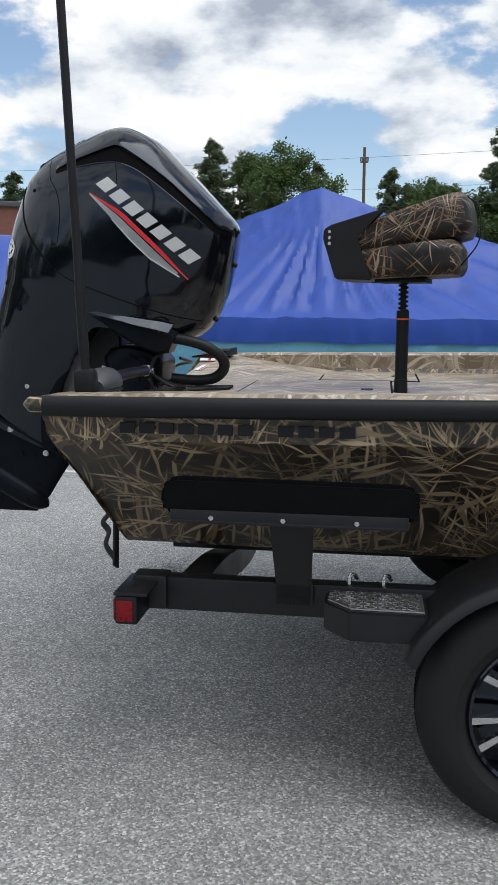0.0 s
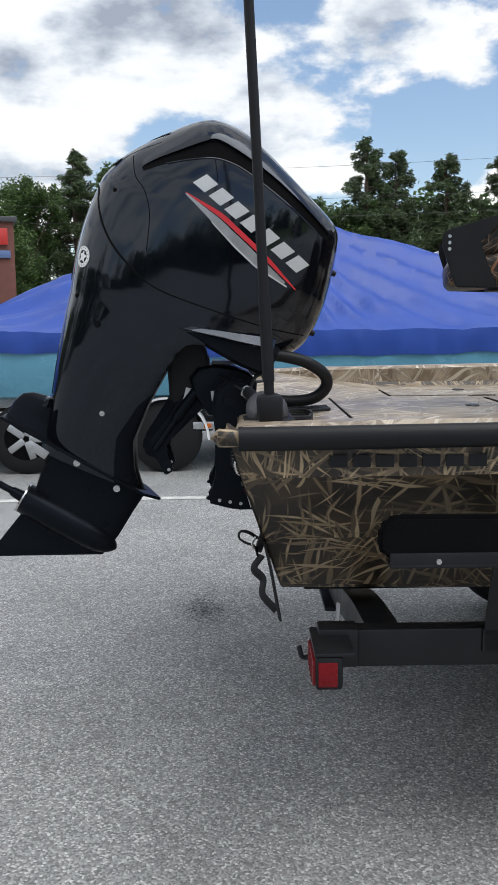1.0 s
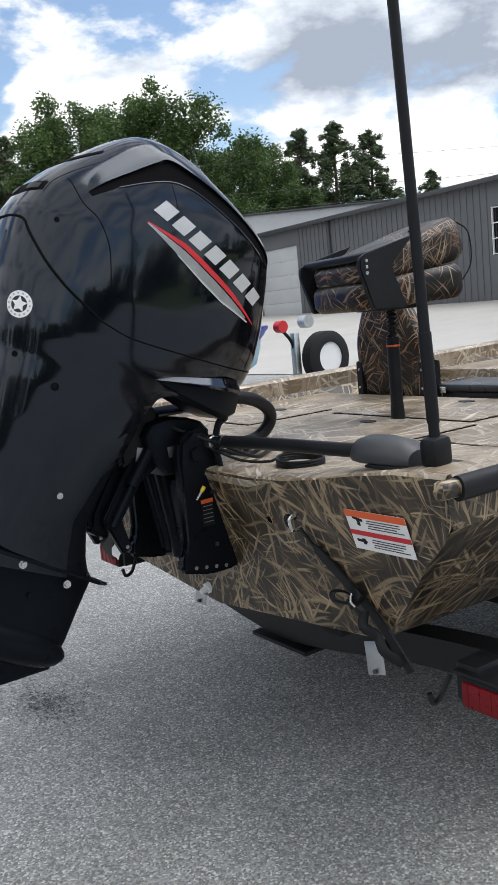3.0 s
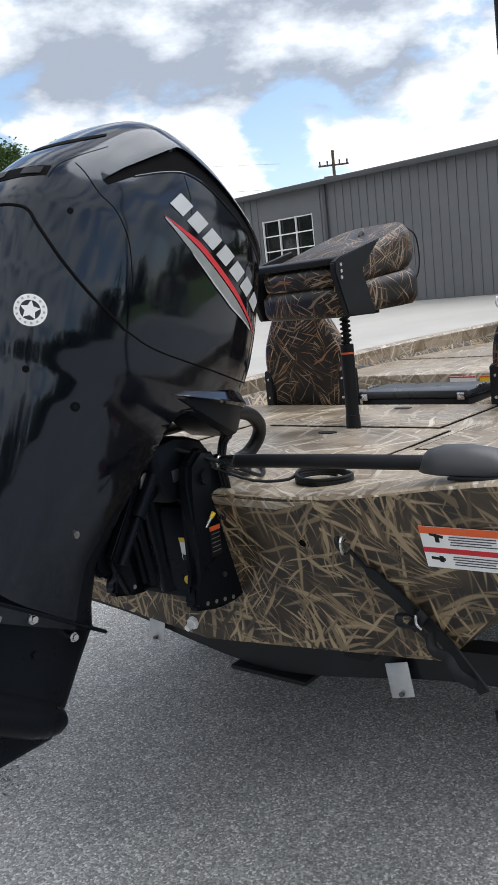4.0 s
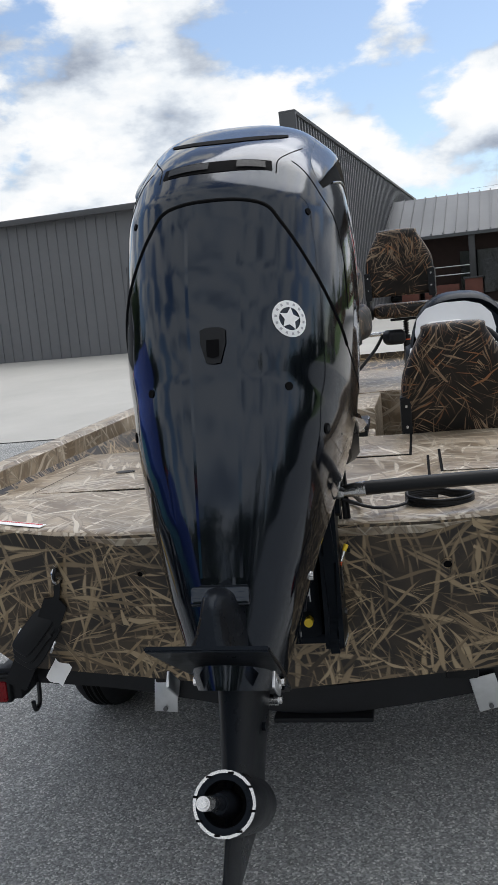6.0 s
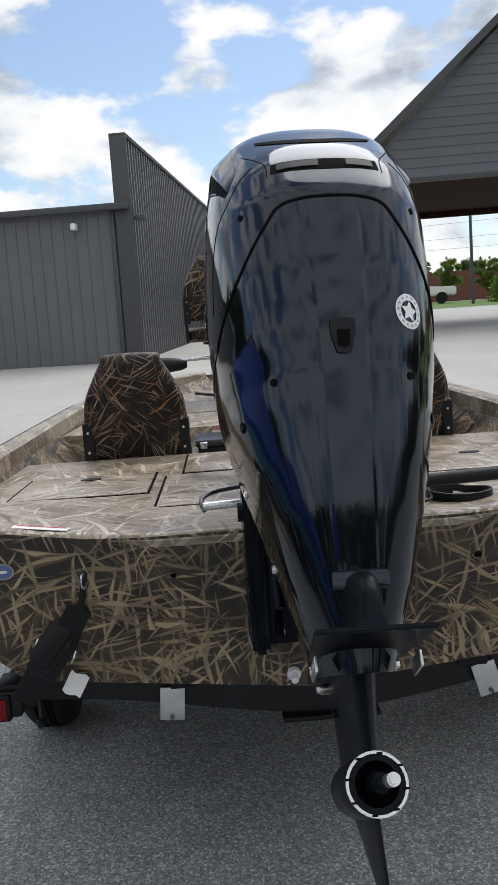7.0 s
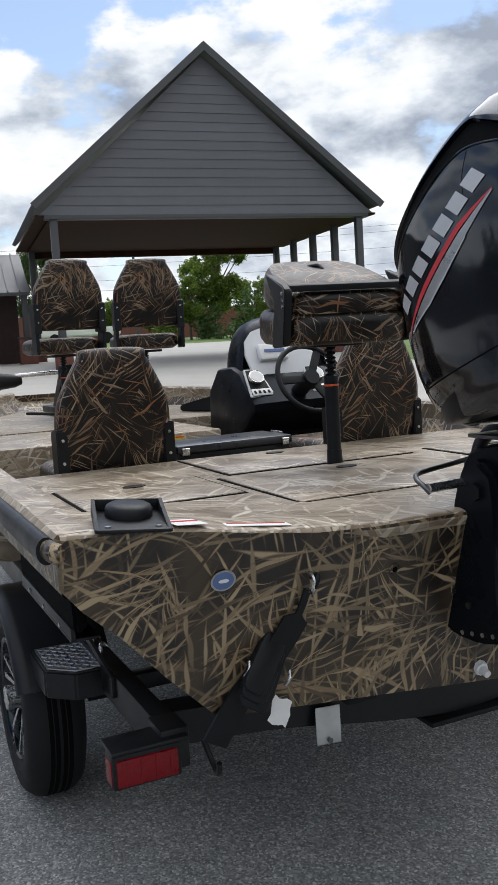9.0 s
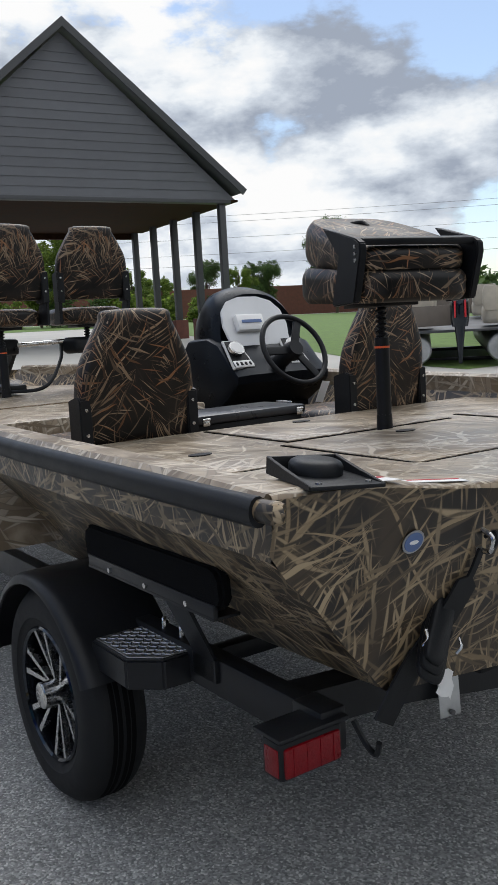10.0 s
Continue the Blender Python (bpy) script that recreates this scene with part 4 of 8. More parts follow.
def gearcase():
    turn = pose(0, 0, 0, 0, 7, 0)

    def low(name, bm, m_, parent, label=""):
        bmesh.ops.transform(bm, matrix=turn, verts=bm.verts)
        return part(name, bm, m_, parent, label)
    bm = B()
    rings = []
    for w, r, f, h0, h1 in ((-0.012, -0.615, -0.05, 0.055, 0.055), (0.02, -0.615, -0.09, 0.034, 0.060), (0.055, -0.612, -0.125, 0.024, 0.068), (0.085, -0.60, -0.145, 0.022, 0.078), (0.105, -0.57, -0.16, 0.020, 0.086), (0.125, -0.50, -0.18, 0.020, 0.09)):
        ring = []
        for k in range(32):
            t = 2 * math.pi * k / 32
            ct, st = math.cos(t), math.sin(t)
            u = (r + f) / 2 + (f - r) / 2 * math.copysign(abs(ct) ** 0.7, ct)
            s = (u - r) / (f - r)
            ring.append((u, math.copysign(abs(st) ** 0.6, st) * (h0 + (h1 - h0) * min(1, s * 1.6)), w))
        rings.append(ring)
    loft(bm, rings)
    low("gear_housing", bm, M_LEG, motor, "satin black lower housing")
    for w0, k in ((-0.012, 1.0),):
        bm = B()
        prism(bm, [(0.005, 0.0), (-0.06, 0.07 * k), (-0.30, 0.09 * k), (-0.615 * k, 0.108 * k), (-0.615 * k, -0.108 * k), (-0.30, -0.09 * k), (-0.06, -0.07 * k)], w0, w0 + 0.010, "z", 0.003)
        low("cavitation_plate", bm, M_LEG, motor, "flat black cavitation plate")
    # strut, lens-shaped in plan
    bm = B()
    rings = []
    for w, r, f, h in ((0.0, -0.44, -0.055, 0.045), (-0.10, -0.42, -0.060, 0.036), (-0.20, -0.40, -0.062, 0.030), (-0.29, -0.40, -0.077, 0.014), (-0.32, -0.405, -0.128, 0.008), (-0.48, -0.43, -0.395, 0.004)):
        ring = []
        for k in range(20):
            t = 2 * math.pi * k / 20
            ring.append(((r + f) / 2 + (f - r) / 2 * math.cos(t), h * math.sin(t), w))
        rings.append(ring)
    loft(bm, rings)
    low("strut_and_skeg", bm, M_LEG, motor)
    bm = B()
    rings = []
    for u, r in ((-0.045, 0.004), (-0.055, 0.018), (-0.075, 0.034), (-0.11, 0.047), (-0.17, 0.055), (-0.30, 0.058), (-0.415, 0.056), (-0.422, 0.052), (-0.422, 0.040), (-0.38, 0.038)):
        rings.append([(u, r * math.cos(a), -0.245 + r * math.sin(a)) for a in (2 * math.pi * k / 28 for k in range(28))])
    loft(bm, rings)
    torpedo = low("torpedo", bm, M_LEG, motor)
    bm = B()
    rings = []
    for u, r in ((-0.418, 0.0568), (-0.424, 0.0568), (-0.424, 0.0515), (-0.418, 0.0515)):
        rings.append([(u, r * math.cos(a), -0.245 + r * math.sin(a)) for a in (2 * math.pi * k / 28 for k in range(28))])
    rings.append(rings[0])
    loft(bm, rings, cap=False)
    low("hub_ring", bm, M_STEEL, torpedo, "bright hub ring")
    bm = B()
    rod(bm, (-0.382, 0, -0.245), (-0.384, 0, -0.245), 0.047, seg=24)
    low("hub_bore", bm, M_DULL, torpedo)
    for k in range(8):
        a = 2 * math.pi * k / 8 + 0.2
        bm = B()
        box(bm, (-0.4245, 0.0525 * math.cos(a), -0.245 + 0.0525 * math.sin(a)), (0.004, 0.010, 0.004), 0, None)
        low("hub_slot", bm, M_DULL, torpedo)
    bm = B()
    rod(bm, (-0.38, 0, -0.245), (-0.47, 0, -0.245), 0.026, 0.017)
    rod(bm, (-0.47, 0, -0.245), (-0.545, 0, -0.245), 0.0125)
    low("propeller_shaft", bm, M_LEG, torpedo)
    bm = B()
    rod(bm, (-0.545, 0, -0.245), (-0.59, 0, -0.245), 0.0115)
    rod(bm, (-0.59, 0, -0.245), (-0.598, 0, -0.245), 0.008)
    low("shaft_end", bm, M_STEEL, torpedo, "bright splined shaft end")
    for side in (-1, 1):
        for u, y, w, r in ((-0.315, 0.083, 0.017, 0.009), (-0.155, 0.055, -0.02, 0.009)):
            bm = B()
            rod(bm, (u, side * (y - 0.035), w), (u, side * y, w), r + 0.003, seg=14)
            rod(bm, (u, side * y, w), (u, side * (y + 0.008), w), r, seg=6)
            part("bolt", bm, M_STEEL, motor, "bright bolt head")
        bm = B()
        rod(bm, (-0.25, side * 0.02, -0.07), (-0.25, side * 0.043, -0.07), 0.009, seg=12)
        part("bolt", bm, M_LEG, motor)
        bm = B()
        box(bm, (0, 0, 0), (0.078, 0.006, 0.030), 0.002, pose(-0.455, side * 0.096, 0.012, 0, 12, 0))
        anode = part("anode_plate", bm, M_ALU, motor, "pale anode plate")
        for du in (-0.022, 0.022):
            bm = B()
            rod(bm, (-0.455 + du, side * 0.098, 0.012 - 0.2 * du), (-0.455 + du, side * 0.102, 0.012 - 0.2 * du), 0.005, seg=8)
            part("screw", bm, M_STEEL, anode)
        bm = B()
        rod(bm, (-0.295, side * 0.10, 0.223), (-0.295, side * 0.149, 0.223), 0.009, seg=12)
        part("screw", bm, M_STEEL, motor, "bright recessed screw")


gearcase()


def mount():
    """Clamp bracket, swivel and tilt rams between motor and transom, in the boat's own axes."""
    inv = motor.matrix_world.inverted()

    def fixed(name, bm, m_, label=""):
        bmesh.ops.transform(bm, matrix=inv, verts=bm.verts)
        return part(name, bm, m_, motor, label)
    for side in (-1, 1):
        bm = B()
        prism(bm, [(-0.055, 1.08), (-0.048, 1.14), (-0.075, 1.185), (-0.125, 1.195), (-0.175, 1.16), (-0.186, 1.10), (-0.176, 1.0), (-0.166, 0.86), (-0.175, 0.825), (-0.212, 0.797), (-0.208, 0.768), (-0.108, 0.742), (-0.019, 0.742), (0.024, 0.755), (0.012, 0.80)], side * 0.132 - 0.008, side * 0.178 - 0.008, "y", 0.012)
        fixed("clamp_bracket", bm, M_LEG, "black clamp bracket bolted to the transom")
        for k in range(4):
            bm = B()
            rod(bm, (-0.165 + 0.036 * k, side * 0.1785 - 0.008, 0.778 - 0.006 * k), (-0.165 + 0.036 * k, side * 0.180 - 0.008, 0.778 - 0.006 * k), 0.006, seg=10)
            fixed("trim_hole", bm, M_ALU, "small pale hole")
        bm = B()
        rod(bm, (-0.125, side * 0.172 - 0.008, 1.118), (-0.125, side * 0.190 - 0.008, 1.118), 0.022, seg=6)
        fixed("pivot_nut", bm, M_LEG)
        for x, z in ((-0.03, 0.86), (-0.085, 0.835), (-0.02, 1.02)):
            bm = B()
            rod(bm, (x, side * 0.176 - 0.008, z), (x, side * 0.184 - 0.008, z), 0.008, seg=6)
            fixed("bracket_bolt", bm, M_DARKSTEEL, "dull steel bolt")
    # swivel head over the tilt tube, and the long swivel bracket running down along the leg
    bm = B()
    rings = []
    for y, k in ((-0.135, 0.90), (-0.128, 0.97), (-0.11, 1.0), (0.11, 1.0), (0.128, 0.97), (0.135, 0.90)):
        rings.append([(-0.14 + (x + 0.14) * k, y, 1.14 + (z - 1.14) * k) for x, z in ((-0.035, 1.10), (-0.030, 1.175), (-0.055, 1.205), (-0.10, 1.222), (-0.175, 1.236), (-0.235, 1.225), (-0.262, 1.19), (-0.245, 1.13), (-0.20, 1.06), (-0.10, 1.05))])
    loft(bm, rings)
    fixed("swivel_head", bm, M_LEG, "black cast swivel head")
    bm = B()
    box(bm, (-0.10, 0.0, 1.238), (0.17, 0.20, 0.010), 0.003, None)
    fixed("mount_plate", bm, M_DARKSTEEL, "dull steel mount plate")
    bm = B()
    prism(bm, [(-0.13, 1.20), (-0.262, 1.235), (-0.425, 0.985), (-0.435, 0.935), (-0.400, 0.905), (-0.365, 0.90), (-0.335, 0.985), (-0.215, 1.10), (-0.13, 1.13)], -0.062, 0.062, "y", 0.012)
    fixed("swivel_bracket", bm, M_LEG, "black swivel bracket along the leg")
    bm = B()
    prism(bm, [(-0.185, 1.16), (-0.195, 1.27), (-0.23, 1.33), (-0.34, 1.30), (-0.33, 1.10)], -0.105, 0.105, "y", 0.012)
    fixed("mount_cradle", bm, M_BLACK, "black cradle under the cowl")
    for y in (-0.085, 0.085):
        bm = B()
        prism(bm, [(-0.16, 1.185), (-0.235, 1.19), (-0.30, 1.11), (-0.405, 0.965), (-0.352, 0.850), (-0.322, 0.868), (-0.352, 0.955), (-0.27, 1.06), (-0.195, 1.09)], y - 0.014, y + 0.014, "y", 0.005)
        fixed("swivel_arm", bm, M_LEG)
        bm = B()
        rod(bm, (-0.339, y - 0.0155, 0.872), (-0.339, y + 0.0155, 0.872), 0.006, seg=12)
        fixed("arm_hole", bm, M_ALU, "small pale hole")
        bm = B()
        rod(bm, (-0.385, y * 1.32, 0.945), (-0.255, y * 1.32, 1.125), 0.011, seg=12)
        fixed("trim_rod", bm, M_LEG)
        bm = B()
        rod(bm, (-0.31, y * 1.32, 1.05), (-0.235, y * 1.32, 1.15), 0.019, seg=14)
        fixed("trim_cylinder", bm, M_LEG)
    # control wires from the spout down in front of the clamp bracket
    for dy, r, dz in ((0.0, 0.006, 0.0), (0.012, 0.0045, 0.012), (-0.010, 0.004, -0.01)):
        bm = B()
        tube(bm, [(-0.035, -0.180 + dy, 1.245), (-0.012, -0.195 + dy, 1.222 + dz), (-0.045, -0.200 + dy, 1.19), (-0.062, -0.203 + dy, 1.13), (-0.055, -0.204 + dy, 1.06), (-0.085, -0.198 + dy, 0.99)], r, 8, 6)
        fixed("control_wire", bm, M_BLACK, "thin black wire")
    for y0, y1, r in ((-0.05, -0.115, 0.006), (-0.02, -0.09, 0.0075), (0.03, 0.10, 0.006)):
        bm = B()
        tube(bm, [(-0.36, y0, 0.99), (-0.30, y0 * 1.3, 1.09), (-0.23, y1, 1.165), (-0.165, y1, 1.19), (-0.12, y1 * 0.9, 1.15), (-0.10, y1 * 0.8, 1.06), (-0.10, y1 * 0.7, 0.98)], r, 8, 5)
        fixed("fluid_hose", bm, M_BLACK, "thin black hose")
    # tilt pump between the clamp plates
    bm = B()
    box(bm, (0, 0, 0), (0.085, 0.245, 0.27), 0.026, pose(-0.072, -0.01, 0.90, 0, -6, 0))
    fixed("tilt_pump", bm, M_LEG)
    bm = B()
    rod(bm, (-0.085, 0.02, 0.77), (-0.13, 0.02, 1.10), 0.030)
    fixed("tilt_ram", bm, M_LEG)
    for y, r in ((0.075, 0.020), (0.115, 0.016)):
        bm = B()
        rod(bm, (-0.09, y, 0.78), (-0.14, y, 1.08), r)
        fixed("tilt_ram", bm, M_LEG)
    bm = B()
    box(bm, (-0.04, 0.0, 0.765), (0.11, 0.30, 0.03), 0.008)
    fixed("lower_yoke", bm, M_LEG)
    bm = B()
    box(bm, (-0.105, -0.1875, 0.935), (0.042, 0.003, 0.078), 0.0, None)
    fixed("warning_plate", bm, M_BLACK)
    bm = B()
    box(bm, (-0.105, -0.1885, 0.972), (0.042, 0.003, 0.012), 0.0, None)
    fixed("warning_band", bm, M_ORANGE, "orange warning band")
    for k in range(5):
        bm = B()
        box(bm, (-0.105, -0.1890, 0.957 - 0.012 * k), (0.034, 0.002, 0.0022), 0.0, None)
        fixed("print_bar", bm, M_SILVER)
    for dz, h, m_, nm, dx in ((0.0, 0.075, M_WHITE, "white_label", 0.0), (0.030, 0.016, M_YELLOW, "yellow_band", -0.0015), (-0.022, 0.020, M_BLACK, "print_bar", -0.0015)):
        bm = B()
        box(bm, (dx, 0, dz), (0.003, 0.032 if m_ is not M_BLACK else 0.026, h * 0.8), 0.0, pose(-0.121, -0.088, 0.905, 0, -6, 0))
        fixed(nm, bm, m_)
    bm = B()
    rod(bm, (-0.105, -0.095, 0.822), (-0.136, -0.095, 0.824), 0.0115, seg=14)
    fixed("fluid_cap", bm, M_YELLOW, "yellow filler cap")
    bm = B()
    rod(bm, (-0.14, -0.190, 0.983), (-0.127, -0.199, 1.006), 0.0042, 0.0042, 10)
    fixed("grease_fitting", bm, M_STEEL)
    bm = B()
    rod(bm, (-0.127, -0.199, 1.006), (-0.119, -0.205, 1.020), 0.0055, 0.0068, 10)
    fixed("fitting_cap", bm, M_YELLOW, "yellow fitting cap")
    for x, y, z, w, h, tilt in ((-0.162, -0.1365, 1.132, 0.052, 0.032, -6), (-0.268, -0.107, 1.135, 0.022, 0.042, 16)):
        bm = B()
        box(bm, (0, 0, 0), (w, 0.003, h), 0.0, pose(x, y, z, 0, tilt, 0))
        fixed("metal_tag", bm, M_ALU, "pale metal tag")
    # front cowl trim, tilt tube, rigging hose
    bm = B()
    prism(bm, [(-0.175, 0.60), (0.13, 0.678), (0.16, 0.65), (0.12, 0.60), (-0.116, 0.57)], -0.14, 0.14, "y", 0.012)
    part("front_apron", bm, M_COWL, motor, "glossy front apron below the cowl")
    bm = B()
    tube(bm, [(-0.02, -0.185, 1.272), (0.06, -0.180, 1.262), (0.135, -0.165, 1.240), (0.195, -0.145, 1.200), (0.205, -0.125, 1.155), (0.165, -0.108, 1.116), (0.09, -0.10, 1.105), (0.0, -0.10, 1.112)], 0.0205, 14, 6)
    fixed("rigging_hose", bm, M_BLACK, "thick black rigging hose")
    bm = B()
    rod(bm, (-0.070, -0.19, 1.145), (-0.070, 0.268, 1.132), 0.0115)
    fixed("tilt_tube", bm, M_STEEL, "steel tilt tube")
    bm = B()
    tube(bm, [(-0.072, 0.264, 1.12), (-0.055, 0.272, 1.138), (-0.02, 0.264, 1.148), (0.018, 0.225, 1.155), (0.028, 0.12, 1.165), (0.0, 0.06, 1.18)], 0.0065, 10, 6)
    fixed("steering_link", bm, M_DARKSTEEL, "bent dull steel steering link")


mount()


# ---- seats ----
def cushion(bm, w, d, h, r, m=None, top=1.0, wedge=0.0):
    """A rounded pad: w across y, d along x, h high; top: how much narrower its far end (+x) is; wedge: how much thicker."""
    rings = []
    n, seg = 14, 40
    for i in range(n + 1):
        t = i / n
        z = -h / 2 + h * t
        k = 1 - (max(0, abs(t - 0.5) * 2 - 0.35) / 0.65) ** 2.2 * r
        ring = []
        for s in range(seg):
            a = 2 * math.pi * s / seg
            ca, sa = math.cos(a), math.sin(a)
            x = d / 2 * math.copysign(abs(ca) ** 0.42, ca)
            y = w / 2 * math.copysign(abs(sa) ** 0.42, sa) * (1 + (top - 1) * (0.5 + x / d) ** 2)
            ring.append((x * k, y * k, z * (1 + wedge * 2 * x / d)))
        rings.append(ring)
    vs0 = set(bm.verts)
    loft(bm, rings)
    if m is not None:
        bmesh.ops.transform(bm, matrix=m, verts=[v for v in bm.verts if v not in vs0])
    return bm


def seat_back(parent, m):
    """Upright back, its width along y and height along z from 0, tapering to a narrower head."""
    bm = B()
    outline = [(-0.205, 0.0), (-0.222, 0.12), (-0.214, 0.26), (-0.172, 0.36), (-0.130, 0.435), (-0.104, 0.468), (0.104, 0.468), (0.130, 0.435), (0.172, 0.36), (0.214, 0.26), (0.222, 0.12), (0.205, 0.0)]
    line = [(p.x, p.z) for p in spline([(a, 0, b) for a, b in outline], 4)]
    cy, cz = 0.0, 0.23
    rings = []
    for x, k in ((-0.045, 0.80), (-0.043, 0.90), (-0.034, 0.97), (-0.015, 1.0), (0.015, 1.0), (0.034, 0.965), (0.045, 0.88)):
        rings.append([(x + 0.06 * z / 0.47 * -1, cy + (y - cy) * k, cz + (z - cz) * k) for y, z in line])
    loft(bm, rings)
    bmesh.ops.transform(bm, matrix=m, verts=bm.verts)
    back = part("backrest", bm, M_SEAT, parent, "padded camouflage vinyl backrest", 50)
    for side in (-1, 1):
        bm = B()
        prism(bm, [(-0.066, -0.02), (-0.066, 0.176), (-0.04, 0.186), (0.03, 0.17), (0.03, -0.02)], side * 0.186, side * 0.229, "y", 0.004)
        bmesh.ops.transform(bm, matrix=m, verts=bm.verts)
        hinge = part("hinge", bm, M_BLACK, parent, "black folding hinge")
        for z in (0.055, 0.140):
            bm = B()
            rod(bm, (-0.064, side * 0.206, z), (-0.070, side * 0.206, z), 0.006, seg=10)
            bmesh.ops.transform(bm, matrix=m, verts=bm.verts)
            part("bolt", bm, M_STEEL, hinge, "bright bolt")
    return back


def jump_seat(m):
    s = thing("folding_seat", "camouflage vinyl boat seat with an upright back, behind the rear deck", "seat", m, "boat seats")
    seat_back(s, pose(0, 0, 0))
    bm = cushion(B(), 0.44, 0.42, 0.10, 0.12, pose(0.25, 0, -0.03))
    part("cushion", bm, M_SEAT, s)
    bm = B()
    box(bm, (0.24, 0, -0.18), (0.34, 0.34, 0.2), 0.01)
    part("seat_base", bm, M_BLACK, s)
    return s


jump_seat(pose(1.515, 0.53, 1.045, 0, 0, -2))
jump_seat(pose(1.44, -0.605, 1.045, 0, 0, 1))


def pedestal(s, h, foot=0.0):
    bm = B()
    rod(bm, (0, 0, foot), (0, 0, h - 0.10), 0.0255, 0.0255, 20)
    rod(bm, (0, 0, foot), (0, 0, foot + 0.05), 0.029, 0.027, 20)
    part("post", bm, M_BLACK, s, "black pedestal post")
    bm = B()
    rod(bm, (0, 0, h - 0.135), (0, 0, h - 0.128), 0.0262, seg=20)
    part("height_mark", bm, M_ORANGE, s, "orange height mark")
    bm = B()
    rod(bm, (0, 0, h - 0.10), (0, 0, h), 0.012, seg=12)
    part("spindle", bm, M_BLACK, s)
    bm = B()
    tube(bm, [(0.017 * math.cos(a), 0.017 * math.sin(a), h - 0.10 + 0.10 * k / 84) for k, a in ((k, 2 * math.pi * k / 14) for k in range(85))], 0.0042, 8, 1, 1.0, False)
    part("spring", bm, M_BLACK, s)
    bm = B()
    box(bm, (0, 0, h + 0.008), (0.2, 0.18, 0.016), 0.003)
    part("swivel_plate", bm, M_BLACK, s)


def folded_seat(m, h=0.405):
    s = thing("pedestal_seat", "folded camouflage vinyl fishing seat on a black pedestal", "seat", m, "boat seats")
    pedestal(s, h)
    bm = cushion(B(), 0.445, 0.50, 0.108, 0.08, pose(-0.012, 0, h + 0.070, 0, -4, 0), 1.0, 0.12)
    part("cushion", bm, M_SEAT, s, "camouflage vinyl cushion")
    bm = cushion(B(), 0.44, 0.53, 0.118, 0.09, pose(0.008, 0, h + 0.184, 0, -12.5, 0), 0.80, 0.30)
    part("backrest", bm, M_SEAT, s, "backrest folded flat on the cushion")
    bm = B()
    box(bm, (0, 0, 0), (0.045, 0.42, 0.022), 0.006, pose(-0.235, 0, h + 0.190, 0, -12, 0))
    part("back_edge", bm, M_BLACK, s)
    for side in (-1, 1):
        bm = B()
        prism(bm, [(-0.225, h + 0.01), (-0.275, h + 0.150), (-0.272, h + 0.182), (-0.245, h + 0.197), (-0.08, h + 0.238), (-0.03, h + 0.25), (-0.145, h + 0.155), (-0.13, h + 0.12), (-0.105, h + 0.05), (-0.085, h + 0.022), (-0.085, h + 0.005)], side * 0.206, side * 0.233, "y", 0.004)
        hinge = part("hinge", bm, M_BLACK, s, "black moulded hinge arm")
        for dz in (0.138, 0.158, 0.178):
            bm = B()
            rod(bm, (-0.248, side * 0.233, h + dz - 0.005), (-0.248, side * 0.237, h + dz - 0.005), 0.006, seg=10)
            part("bolt", bm, M_STEEL, hinge, "bright bolt")
    bm = B()
    tube(bm, [(0.25, -0.12, h + 0.29), (0.295, -0.13, h + 0.25), (0.30, -0.13, h + 0.14), (0.235, -0.12, h + 0.055)], 0.0028, 8, 6)
    part("strap", bm, M_BLACK, s, "thin black strap")
    bm = B()
    tube(bm, [(0.10, -0.02, h + 0.270), (0.125, -0.01, h + 0.286), (0.15, 0.02, h + 0.283)], 0.008, 8, 5)
    part("strap_buckle", bm, M_BLACK, s)
    return s


folded_seat(pose(0.868, -0.060, 1.068, 0, 0, -13) @ Matrix.Diagonal((0.92, 0.96, 1, 1)))


def bow_seat(m, h=0.44):
    s = thing("pedestal_seat", "upright camouflage vinyl fishing seat on a black pedestal at the bow", "seat", m, "boat seats")
    pedestal(s, h)
    bm = cushion(B(), 0.42, 0.42, 0.10, 0.16, pose(0.05, 0, h + 0.07))
    part("cushion", bm, M_SEAT, s)
    seat_back(s, pose(-0.14, 0, h + 0.165) @ Matrix.Diagonal((1, 1, 0.91, 1)))
    for side in (-1, 1):
        bm = B()
        prism(bm, [(-0.20, h + 0.02), (-0.20, h + 0.26), (-0.16, h + 0.26), (-0.06, h + 0.02)], side * 0.205, side * 0.225, "y", 0.004)
        part("hinge", bm, M_BLACK, s)
    return s


bow_seat(pose(3.86, 0.085, 1.10, 0, 0, 4), 0.395)
bow_seat(pose(3.86, -0.475, 1.10, 0, 0, -8), 0.395)


